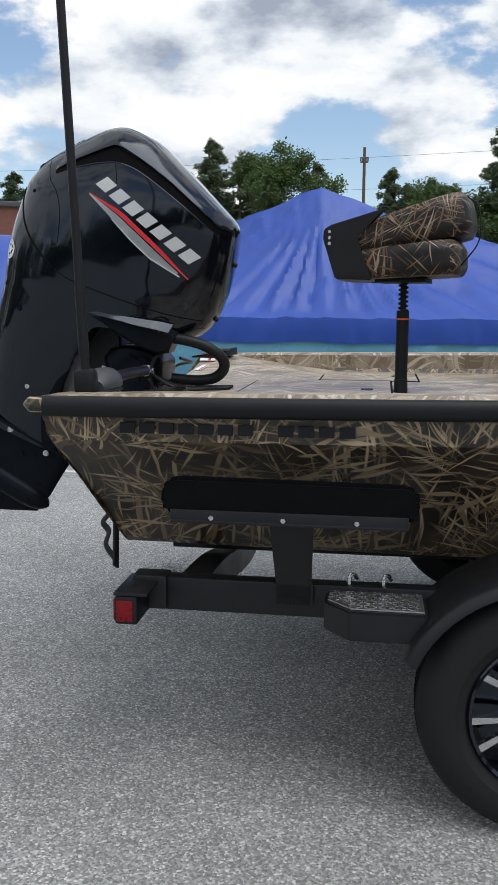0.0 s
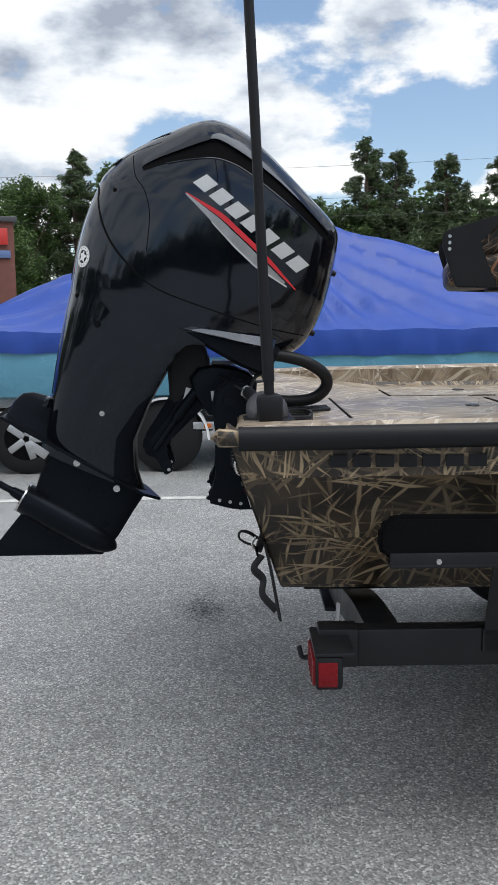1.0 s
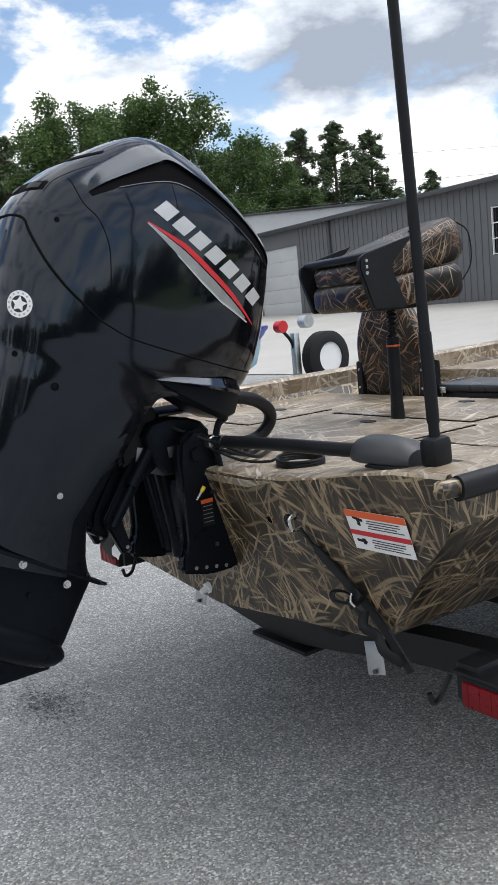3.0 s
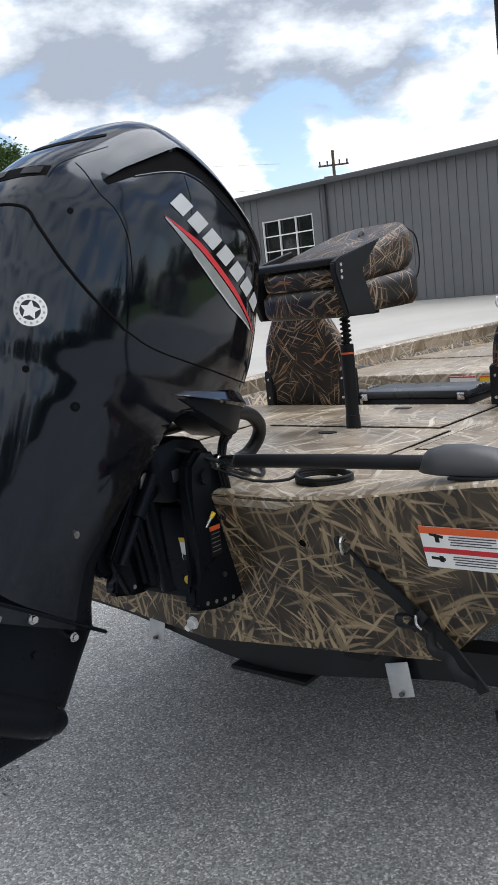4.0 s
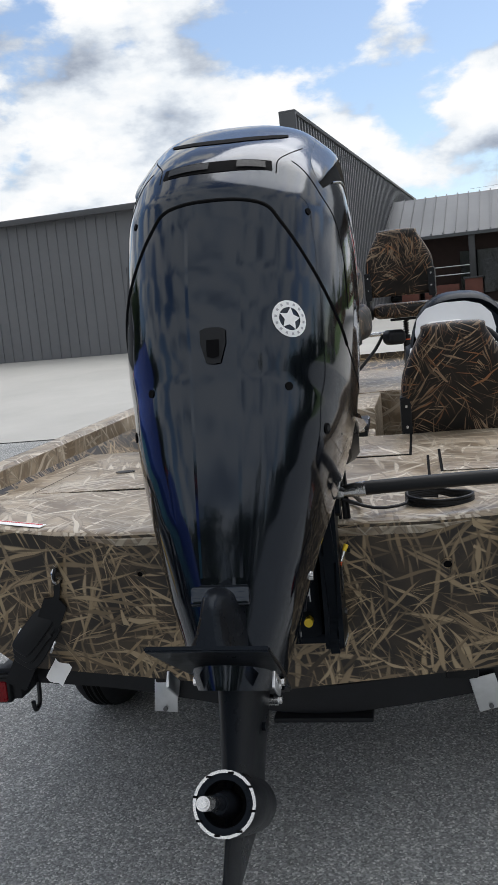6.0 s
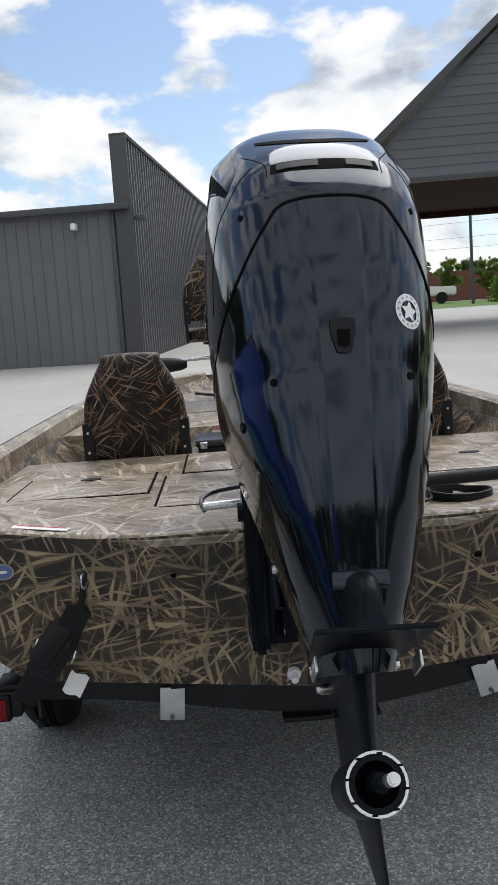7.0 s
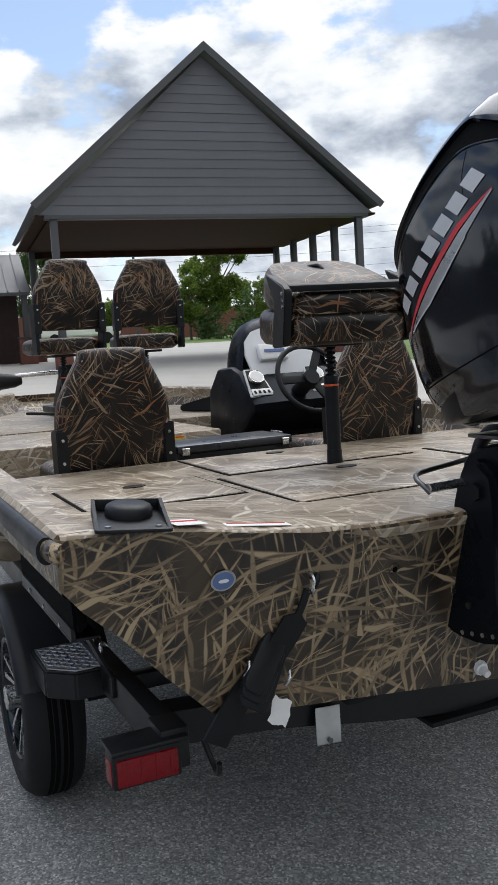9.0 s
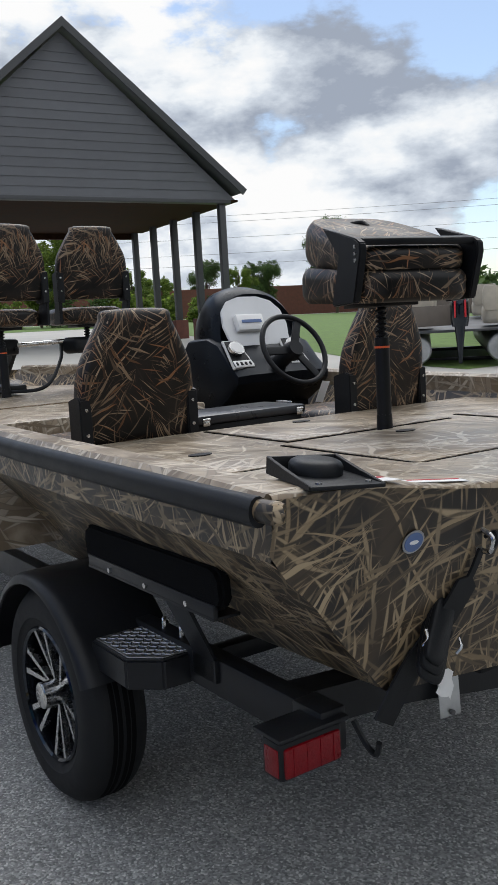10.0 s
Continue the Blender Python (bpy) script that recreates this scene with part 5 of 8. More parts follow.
# ---- helm console ----
def console():
    c = thing("helm_console", "black and white moulded steering console on the boat", "console", pose(2.24, -0.67, 0.83))
    bm = B()
    # lower pod with its knee recess, then the hood that arches over the dash
    rings = []
    for y, k in ((-0.35, 0.62), (-0.345, 0.76), (-0.32, 0.88), (-0.27, 0.95), (-0.18, 1.0), (0.09, 1.0), (0.16, 0.96), (0.212, 0.88), (0.232, 0.78), (0.238, 0.64)):
        rings.append([(0.32 + (x - 0.32) * (0.75 + 0.25 * k), y, 0.26 + (z - 0.26) * (0.72 + 0.28 * k)) for x, z in ((0.14, 0.0), (0.13, 0.20), (0.02, 0.27), (-0.045, 0.335), (-0.05, 0.375), (0.03, 0.44), (0.12, 0.535), (0.22, 0.57), (0.40, 0.56), (0.52, 0.44), (0.56, 0.0))])
    loft(bm, rings)
    part("console_body", bm, M_LEG, c, "black console body", 35)
    bm = B()
    rings = []
    for x, k, up in ((0.115, 0.955, -0.012), (0.095, 1.0, 0.0), (0.12, 1.035, 0.008), (0.20, 1.03, 0.030), (0.30, 0.95, 0.045), (0.40, 0.80, 0.03), (0.47, 0.60, -0.02)):
        ring = []
        for i in range(25):
            t = math.pi * i / 24
            ring.append((x + 0.075 + 0.16 * (1 - math.sin(t)) * -0.35 + 0.05 * math.sin(t), -0.055 + 0.265 * k * math.copysign(abs(math.cos(t)) ** 0.75, math.cos(t)), 0.40 + (0.375 * k + up) * math.sin(t) ** 0.8))
        rings.append(ring)
    loft(bm, rings)
    part("hood", bm, M_LEG, c, "black hood over the dash", 40)
    bm = B()
    prism(bm, [(-0.17, -0.15), (0.17, -0.15), (0.205, 0.04), (0.19, 0.12), (0.14, 0.175), (0.06, 0.20), (-0.06, 0.20), (-0.14, 0.175), (-0.19, 0.12), (-0.205, 0.04)], -0.006, 0.006, "x", 0.003)
    bmesh.ops.transform(bm, matrix=pose(0.132, -0.02, 0.575, 0, 23, 0), verts=bm.verts)
    part("dash_panel", bm, mat("silver_dash", (0.62, 0.63, 0.65), 0.35, 0.2, 0.05), c, "silver arched dash panel")
    bm = B()
    box(bm, (0, 0, 0), (0.04, 0.17, 0.09), 0.012, pose(0.13, 0.03, 0.625, 0, 23, 0))
    scr = part("screen_cover", bm, M_WHITE, c, "white fish-finder cover")
    bm = B()
    box(bm, (0, 0, 0), (0.003, 0.12, 0.016), 0, pose(0.108, 0.03, 0.635, 0, 23, 0))
    part("logo_bar", bm, M_BLUE, scr, "blue logo bar")
    for y in (0.185, -0.20):
        bm = B()
        k = 1 if y > 0 else -1
        prism(bm, [(k * -0.060, 0.095), (k * 0.030, 0.095), (k * 0.052, -0.09), (k * -0.090, -0.09)], -0.006, 0.006, "x", 0.003)
        bmesh.ops.transform(bm, matrix=pose(0.060, y, 0.470, 0, 42, 0), verts=bm.verts)
        pod = part("gauge_panel", bm, M_GAUGE, c, "silver gauge panel")
        bm = B()
        prism(bm, [(k * -0.050, 0.085), (k * 0.022, 0.085), (k * 0.042, -0.08), (k * -0.078, -0.08)], -0.009, -0.0065, "x", 0.001)
        bmesh.ops.transform(bm, matrix=pose(0.060, y, 0.470, 0, 42, 0), verts=bm.verts)
        part("gauge_inset", bm, M_BLACK, pod, "black inset of the gauge panel")
        bm = B()
        m_ = pose(0.062, y - 0.014 * k, 0.500, 0, 42, 0)
        rod(bm, (-0.012, 0, 0), (0.006, 0, 0), 0.041, seg=24)
        bmesh.ops.transform(bm, matrix=m_, verts=bm.verts)
        part("gauge_rim", bm, M_STEEL, pod)
        bm = B()
        rod(bm, (-0.014, 0, 0), (-0.010, 0, 0), 0.034, seg=24)
        bmesh.ops.transform(bm, matrix=m_, verts=bm.verts)
        part("gauge_face", bm, M_GAUGE, pod, "pale gauge dial")
        bm = B()
        box(bm, (0, 0, 0), (0.004, 0.112, 0.044), 0.002, pose(0.0085, y - 0.018 * k, 0.428, 0, 42, 0))
        part("switch_strip", bm, M_GAUGE, pod, "silver switch strip")
        for i in range(4):
            bm = B()
            box(bm, (0, 0, 0), (0.02, 0.013, 0.02), 0.003, pose(0.012, y - 0.018 * k - 0.039 + 0.026 * i, 0.425, 0, 42, 0))
            part("switch", bm, M_BLACK, pod)
    w = pose(-0.125, -0.045, 0.485, 0, -62, 0)
    bm = B()
    ring = [Vector((0.183 * math.cos(a), 0.183 * math.sin(a), 0)) for a in (2 * math.pi * k / 40 for k in range(41))]
    tube(bm, ring, 0.0135, 10, 1, 1.0, False)
    bmesh.ops.transform(bm, matrix=w, verts=bm.verts)
    wheel = part("steering_wheel", bm, M_BLACK, c, "black three-spoke steering wheel")
    bm = B()
    rod(bm, (0, 0, -0.03), (0, 0, 0.02), 0.05, 0.04, 20)
    rod(bm, (0, 0, -0.24), (0, 0, -0.03), 0.045, 0.035, 14)
    bmesh.ops.transform(bm, matrix=w, verts=bm.verts)
    part("hub", bm, M_BLACK, wheel)
    for a in (90, 210, 330):
        bm = B()
        box(bm, (0.11, 0, -0.004), (0.145, 0.042, 0.014), 0.004, w @ pose(0, 0, 0, 0, 0, a))
        part("spoke", bm, M_BLACK, wheel)
    bm = B()
    box(bm, (0, 0, 0), (0.002, 0.05, 0.11), 0, pose(-0.20, -0.15, 0.27, 10, -20, 0))
    part("paper_tag", bm, M_WHITE, wheel, "white paper tag")


console()


# ---- trailer ----
trailer = thing("boat_trailer", "black steel boat trailer with diamond-plate steps", "trailer", pose(0, -0.058, 0, 0, 0, -1.7))


def trailer_frame():
    for side in (-1, 1):
        bm = B()
        box(bm, (2.02, side * 0.925, 0.565), (3.75, 0.055, 0.098), 0.006)
        part("side_rail", bm, M_FRAME, trailer)
        # guide board beside the hull, on its post
        bm = B()
        prism(bm, [(0.222, 0.865), (0.226, 0.91), (0.242, 0.932), (0.27, 0.94), (0.865, 0.935), (0.892, 0.922), (0.900, 0.89), (0.892, 0.848), (0.865, 0.835), (0.265, 0.835), (0.235, 0.845)], side * 1.082, side * 1.115, "y", 0.010)
        gb = part("guide_board", bm, M_CARPET, trailer, "black carpeted guide board")
        bm = B()
        box(bm, (0.56, side * 1.113, 0.836), (0.62, 0.012, 0.035), 0.002)
        box(bm, (0.56, side * 1.085, 0.822), (0.62, 0.07, 0.008), 0.002)
        part("angle_iron", bm, M_FRAME, trailer)
        for x in (0.36, 0.55, 0.74):
            bm = B()
            rod(bm, (x, side * 1.118, 0.834), (x, side * 1.124, 0.834), 0.0065, seg=10)
            part("bolt", bm, M_STEEL, gb, "bright bolt")
        bm = B()
        prism(bm, [(0.515, 0.555), (0.515, 0.62), (0.505, 0.815), (0.625, 0.815), (0.615, 0.62), (0.615, 0.555)], side * 1.045, side * 1.055, "y", 0.002)
        bmesh.ops.transform(bm, matrix=Matrix.Identity(4), verts=bm.verts)
        for v in bm.verts:
            if v.co.z < 0.70:
                v.co.y -= side * 0.09
        part("guide_post", bm, M_FRAME, trailer)
        bm = B()
        box(bm, (0.565, side * 0.955, 0.585), (0.11, 0.02, 0.06), 0.002)
        part("post_foot", bm, M_FRAME, trailer)
        # tail lamp and its box
        bm = B()
        box(bm, (0.128, side * 0.995, 0.601), (0.095, 0.185, 0.010), 0.003)
        box(bm, (0.15, side * 0.93, 0.57), (0.10, 0.07, 0.10), 0.006)
        part("lamp_bracket", bm, M_FRAME, trailer)
        bm = B()
        box(bm, (0.115, side * 1.005, 0.555), (0.065, 0.165, 0.082), 0.008)
        lamp = part("tail_lamp", bm, M_BLACK, trailer)
        bm = B()
        box(bm, (0.083, side * 1.005, 0.553), (0.014, 0.146, 0.064), 0.005)
        part("lens", bm, M_LENS, lamp, "red tail lamp lens")
        for k in range(4):
            bm = B()
            box(bm, (0.0755, side * (0.952 + 0.035 * k), 0.553), (0.0015, 0.002, 0.060), 0)
            part("lens_rib", bm, M_LENS, lamp)
        bm = B()
        box(bm, (0.112, side * 1.0865, 0.553), (0.046, 0.006, 0.060), 0.002)
        part("side_marker", bm, M_LENS, lamp, "red side marker")
        # hook and eye under the corner
        bm = B()
        tube(bm, [(0.13, side * 0.85, 0.56), (0.10, side * 0.84, 0.51), (0.07, side * 0.84, 0.50), (0.06, side * 0.84, 0.53)], 0.007, 8, 5)
        part("tie_hook", bm, M_FRAME, trailer)
        # step
        bm = B()
        prism(bm, [(0.655, 0.90), (0.655, 1.03), (0.725, 1.105), (0.93, 1.105), (0.93, 0.90)], 0.512, 0.594, "z", 0.006)
        if side < 0:
            bmesh.ops.scale(bm, vec=(1, -1, 1), verts=bm.verts)
        step = part("step", bm, M_FRAME, trailer, "black step with a diamond-plate tread")
        bm = B()
        prism(bm, [(0.665, 0.905), (0.665, 1.025), (0.73, 1.093), (0.92, 1.093), (0.92, 0.905)], 0.595, 0.599, "z")
        if side < 0:
            bmesh.ops.scale(bm, vec=(1, -1, 1), verts=bm.verts)
        part("tread_plate", bm, M_ALU, step, "diamond-plate tread")
        bm = B()
        for i in range(13):
            for j in range(10):
                x, y = 0.675 + 0.019 * i, 0.913 + 0.0185 * j
                if y > 1.01 + (x - 0.668) * 1.0 or y > 1.085:
                    continue
                box(bm, (0, 0, 0), (0.018, 0.0042, 0.0025), 0, pose(x, side * y, 0.5995, 0, 0, 45 if (i + j) % 2 else -45))
        tagged(part("tread_pattern", bm, M_STEEL, step), kind="stuff")
        for x in (0.72, 0.815):
            bm = B()
            tube(bm, [(x, side * 0.935, 0.58), (x, side * 0.935, 0.635), (x + 0.012, side * 0.925, 0.64), (x + 0.02, side * 0.91, 0.625)], 0.006, 8, 4)
            part("u_bolt", bm, M_STEEL, trailer)
        # wheel
        wheel_at(1.245, side)
        # fender
        bm = B()
        rings = []
        for k in range(25):
            a = math.radians(8 + 150 * k / 24)
            row = []
            for r, y in ((0.382, 0.86), (0.390, 0.885), (0.390, 1.12), (0.386, 1.142), (0.374, 1.158), (0.356, 1.162), (0.353, 1.156), (0.368, 1.148), (0.378, 1.13), (0.380, 0.89), (0.373, 0.86)):
                row.append((1.24 + r * math.cos(a) * 1.03, side * y, 0.337 + r * math.sin(a)))
            rings.append(row)
        loft(bm, rings)
        part("fender", bm, M_FRAME, trailer, "black rounded wheel fender", 50)
    # cross members: bowed under the hull
    for x in (0.27, 1.7, 3.2):
        bm = B()
        tube(bm, [(x, -0.94, 0.565), (x, -0.6, 0.535), (x, -0.25, 0.475), (x, 0, 0.45), (x, 0.25, 0.475), (x, 0.6, 0.535), (x, 0.94, 0.565)], 0.062, 4, 4, 1.0, True, math.pi / 4)
        part("cross_member", bm, M_FRAME, trailer, "", 30)
    bm = B()
    box(bm, (1.23, 0, 0.31), (0.06, 1.75, 0.06), 0.004)
    part("axle", bm, M_FRAME, trailer)
    for y in (-0.42, 0.42):
        bm = B()
        box(bm, (1.6, y, 0.585), (3.0, 0.09, 0.04), 0.006, None)
        part("bunk", bm, M_RUBBER, trailer, "carpeted bunk board")
    bm = B()
    box(bm, (0.245, -0.01, 0.398), (0.10, 0.30, 0.016), 0.005)
    part("keel_pad", bm, M_BLACK, trailer, "flat black keel pad")
    # pale hang plates on the rear member
    for y, r in ((-0.49, -14), (0.47, 4)):
        bm = B()
        box(bm, (0, 0, 0), (0.004, 0.074, 0.098), 0.002, pose(0.2, y, 0.480, r, 8, 0))
        plate = part("hang_plate", bm, M_ALU, trailer, "bare aluminium plate hanging from the rear beam")
        for dz in (-0.038,):
            bm = B()
            rod(bm, (0, 0, 0), (-0.008, 0, 0), 0.007, seg=10)
            bmesh.ops.transform(bm, matrix=pose(0.197, y, 0.480, r, 8, 0) @ pose(0, 0, dz), verts=bm.verts)
            part("bolt", bm, M_DARKSTEEL, plate)
    # tongue
    for side in (-1, 1):
        bm = B()
        tube(bm, [(3.9, side * 0.925, 0.565), (4.6, side * 0.5, 0.55), (5.3, side * 0.08, 0.53)], 0.062, 4, 3, 1.0, True, math.pi / 4)
        part("tongue_rail", bm, M_FRAME, trailer)
    bm = B()
    box(bm, (5.8, 0, 0.53), (1.2, 0.08, 0.1), 0.005)
    part("tongue", bm, M_FRAME, trailer)
    bm = B()
    rod(bm, (5.9, 0.1, 0.06), (5.9, 0.1, 0.75), 0.03)
    rod(bm, (5.9, 0.07, 0.07), (5.9, 0.13, 0.07), 0.07)
    part("jack", bm, M_FRAME, trailer)


def wheel_at(x, side):
    yo, yi, r = 1.134, 0.935, 0.340
    prof = [(yi, 0.225), (yi + 0.004, 0.275), (yi + 0.016, 0.315), (yi + 0.034, 0.331), (yi + 0.055, r), (yo - 0.055, r), (yo - 0.034, 0.331), (yo - 0.014, 0.313), (yo - 0.003, 0.298), (yo + 0.003, 0.270), (yo, 0.240), (yo - 0.005, 0.236), (yo - 0.008, 0.222), (yo - 0.020, 0.207), (yi + 0.02, 0.205)]
    bm = B()
    rings = [[(x + q * math.cos(a), side * y, r + q * math.sin(a)) for y, q in prof] for a in (2 * math.pi * k / 48 for k in range(49))]
    loft(bm, rings, cap=False)
    bmesh.ops.remove_doubles(bm, verts=bm.verts, dist=1e-5)
    wheel = new("wheel")
    wheel.parent = trailer
    part("tyre", bm, M_RUBBER, wheel, "black tyre")
    bm = B()
    for yy in (yi + 0.07, (yo + yi) / 2 - 0.012, (yo + yi) / 2 + 0.012, yo - 0.07):
        rings = []
        for a in (2 * math.pi * k / 48 for k in range(49)):
            rings.append([(x + q * math.cos(a), side * y, r + q * math.sin(a)) for y, q in ((yy - 0.007, r + 0.001), (yy, r + 0.0022), (yy + 0.007, r + 0.001))])
        loft(bm, rings, closed=False)
    part("tread_groove", bm, M_DULL, wheel)
    bm = B()
    prof = [(yo - 0.012, 0.212), (yo - 0.006, 0.206), (yo - 0.012, 0.198), (yo - 0.05, 0.192), (yo - 0.09, 0.190), (yo - 0.09, 0.0001)]
    loft(bm, [[(x + q * math.cos(a), side * y, r + q * math.sin(a)) for y, q in prof] for a in (2 * math.pi * k / 48 for k in range(49))], closed=False)
    part("rim", bm, M_COWL, wheel, "gloss black alloy rim")
    for k in range(6):
        for d in (-0.20, 0.20):
            bm = B()
            a = 2 * math.pi * k / 6 + 0.3
            a1 = a + d
            ca, sa = math.cos(a), math.sin(a)
            cb, sb = math.cos(a1), math.sin(a1)
            p0, p1 = Vector((x + 0.04 * ca, side * (yo - 0.038), r + 0.04 * sa)), Vector((x + 0.200 * cb, side * (yo - 0.014), r + 0.200 * sb))
            dv = (p1 - p0).normalized()
            wv = dv.cross(Vector((0, side, 0))).normalized()
            pts = [p0 + wv * 0.005, p1 + wv * 0.0095, p1 - wv * 0.0095, p0 - wv * 0.005]
            v0 = [bm.verts.new(p) for p in pts]
            v1 = [bm.verts.new(p - Vector((0, side * 0.02, 0))) for p in pts]
            bm.faces.new(v0)
            bm.faces.new(v1)
            for i in range(4):
                bm.faces.new((v0[i], v0[(i + 1) % 4], v1[(i + 1) % 4], v1[i]))
            part("spoke", bm, M_STEEL, wheel, "machined bright spoke face")
    bm = B()
    rod(bm, (x, side * (yo - 0.08), r), (x, side * (yo + 0.012), r), 0.042, 0.041, 24)
    rod(bm, (x, side * (yo + 0.012), r), (x, side * (yo + 0.016), r), 0.041, 0.036, 24)
    part("hub_cap", bm, M_STEEL, wheel, "chrome hub cap")


trailer_frame()


# ---- neighbouring boat under a tarpaulin ----
def tarped_boat():
    b = thing("covered_boat", "turquoise boat under a tented blue tarpaulin on its trailer", "boat", pose(0, 0, 0))
    # ridge along x: place and height; near and far eaves
    rx = [-3.1, -2.4, -1.6, -0.5, 0.0, 0.33, 0.7, 1.05, 2.1, 2.9, 3.6, 4.3, 4.75]
    rz = [1.42, 1.52, 1.88, 2.28, 2.48, 2.62, 2.48, 2.33, 2.07, 1.76, 1.70, 1.62, 1.30]
    bm = B()
    rows = []
    for x in np.linspace(-3.1, 4.75, 240):
        z = float(np.interp(x, rx, rz))
        row = []
        bow = max(0.0, (x - 3.2) / 1.55)
        for k in range(45):
            t = k / 44
            y = 4.72 + 2.4 * t + 0.9 * bow ** 2 * (1 - 2 * t)
            s = 1 - abs(t - 0.5) * 2
            eave = 1.30 - 0.006 * math.sin(x * 1.3) + 0.02 * bow
            zz = eave + (z - eave) * (s ** 1.15 if x > -5 else s)
            far = math.hypot(x - 0.33, y - 5.92)
            turn = math.atan2(x - 0.33, 5.92 - y)
            pull = min(1.0, far / 0.6) * min(1.0, s * 5) * (0.35 + 0.65 * max(0.0, noise.noise((turn * 3, far * 0.5, 7)) + 0.5))
            fold = 0.040 * math.sin(turn * 30 + 2.5 * noise.noise((x * 1.2, y * 1.2, 4))) * pull + 0.018 * math.sin(turn * 67 + far) * pull + 0.005 * math.sin(x * 9 + 3 * math.sin(t * 7)) * (1 - s) + 0.02 * noise.noise((x * 3, y * 3, 0)) + 0.012 * noise.noise((x * 8, y * 8, 3))
            row.append((x, y - (0.03 if t == 0 else 0), zz + fold))
        # skirt hanging down both sides
        lo0 = (x, 4.70 + 0.95 * bow ** 2 + 0.03 * noise.noise((x * 4, 0, 1)) + 0.018 * noise.noise((x * 11, 4, 1)), 1.07 + 0.03 * noise.noise((x * 2, 5, 0)) + (0.05 if x < -1 else 0) + 0.20 * bow ** 1.3)
        lo1 = (x, 7.15 - 0.95 * bow ** 2, 1.08 + 0.2 * bow)
        mid0 = (x, 4.68 + 0.92 * bow ** 2 + 0.025 * noise.noise((x * 5, 2, 1)) + 0.015 * noise.noise((x * 10, 3, 1)), 1.2 + 0.09 * bow)
        rows.append([lo0, mid0] + row + [lo1])
    loft(bm, rows, closed=False)
    part("tarpaulin", bm, M_TARP, b, "creased blue tarpaulin", 50)
    bm = B()
    rings = []
    for x, k, up in ((-3.0, 0.97, 0), (-2.0, 1.0, 0), (2.5, 1.0, 0), (3.3, 0.93, 0.02), (3.9, 0.76, 0.10), (4.4, 0.48, 0.25), (4.75, 0.15, 0.46)):
        h = 1.2 * k
        rings.append([(x, 5.93 - h, 1.14 + up * 0.35), (x, 5.93 - h, 0.95 + up * 0.5), (x, 5.93 - h * 0.9, 0.72 + up * 0.8), (x, 5.93, 0.52 + up), (x, 5.93 + h * 0.9, 0.72 + up * 0.8), (x, 5.93 + h, 1.14 + up * 0.35)])
    loft(bm, rings)
    part("hull", bm, M_AQUA, b, "turquoise fibreglass hull")
    for y in (5.0, 6.8):
        for x in (-1.9,):
            bm = B()
            rings = [[(x + q * math.cos(a), y + s, 0.33 + q * math.sin(a)) for s, q in ((-0.1, 0.2), (-0.1, 0.28), (-0.07, 0.33), (0.07, 0.33), (0.1, 0.28), (0.1, 0.2))] for a in (2 * math.pi * k / 32 for k in range(33))]
            loft(bm, rings, cap=False)
            part("tyre", bm, M_RUBBER, b)
            bm = B()
            rod(bm, (x, y - 0.09, 0.33), (x, y + 0.05, 0.33), 0.2, seg=28)
            part("rim", bm, M_DULL, b)
            for k in range(5):
                a = 2 * math.pi * k / 5
                bm = B()
                box(bm, (0.11, 0, 0), (0.17, 0.02, 0.065), 0.01, pose(x, y - 0.1, 0.33, 0, math.degrees(a), 0))
                part("spoke", bm, M_ALU, b, "silver spoke")
    bm = B()
    box(bm, (-0.4, 5.05, 0.5), (4.6, 0.06, 0.1), 0.006)
    box(bm, (-0.4, 6.8, 0.5), (4.6, 0.06, 0.1), 0.006)
    box(bm, (-0.25, 5.9, 0.42), (0.12, 1.9, 0.09), 0.006)
    part("trailer_frame", bm, M_FRAME, b)
    bm = B()
    box(bm, (-0.28, 4.93, 0.43), (0.20, 0.06, 0.07), 0.006)
    part("lamp_bar", bm, M_ALU, b)
    bm = B()
    box(bm, (-0.24, 4.895, 0.43), (0.07, 0.02, 0.04), 0.006)
    part("side_marker", bm, M_AMBER, b, "amber marker lamp")
    bm = B()
    rings = []
    for k in range(17):
        a = math.radians(180 * k / 16)
        rings.append([(-0.62 + 0.40 * math.cos(a), y, 0.30 + 0.40 * math.sin(a)) for y in (4.86, 5.12)] + [(-0.62 + 0.38 * math.cos(a), y, 0.30 + 0.38 * math.sin(a)) for y in (5.12, 4.86)])
    loft(bm, rings)
    part("fender", bm, M_WHITE, b, "white fender")
    bm = B()
    rings = [[(-0.62 + q * math.cos(a), 5.0 + s, 0.33 + q * math.sin(a)) for s, q in ((-0.1, 0.05), (-0.1, 0.28), (-0.07, 0.33), (0.07, 0.33), (0.1, 0.28), (0.1, 0.05))] for a in (2 * math.pi * k / 32 for k in range(33))]
    loft(bm, rings, cap=False)
    part("tyre", bm, M_RUBBER, b)


tarped_boat()


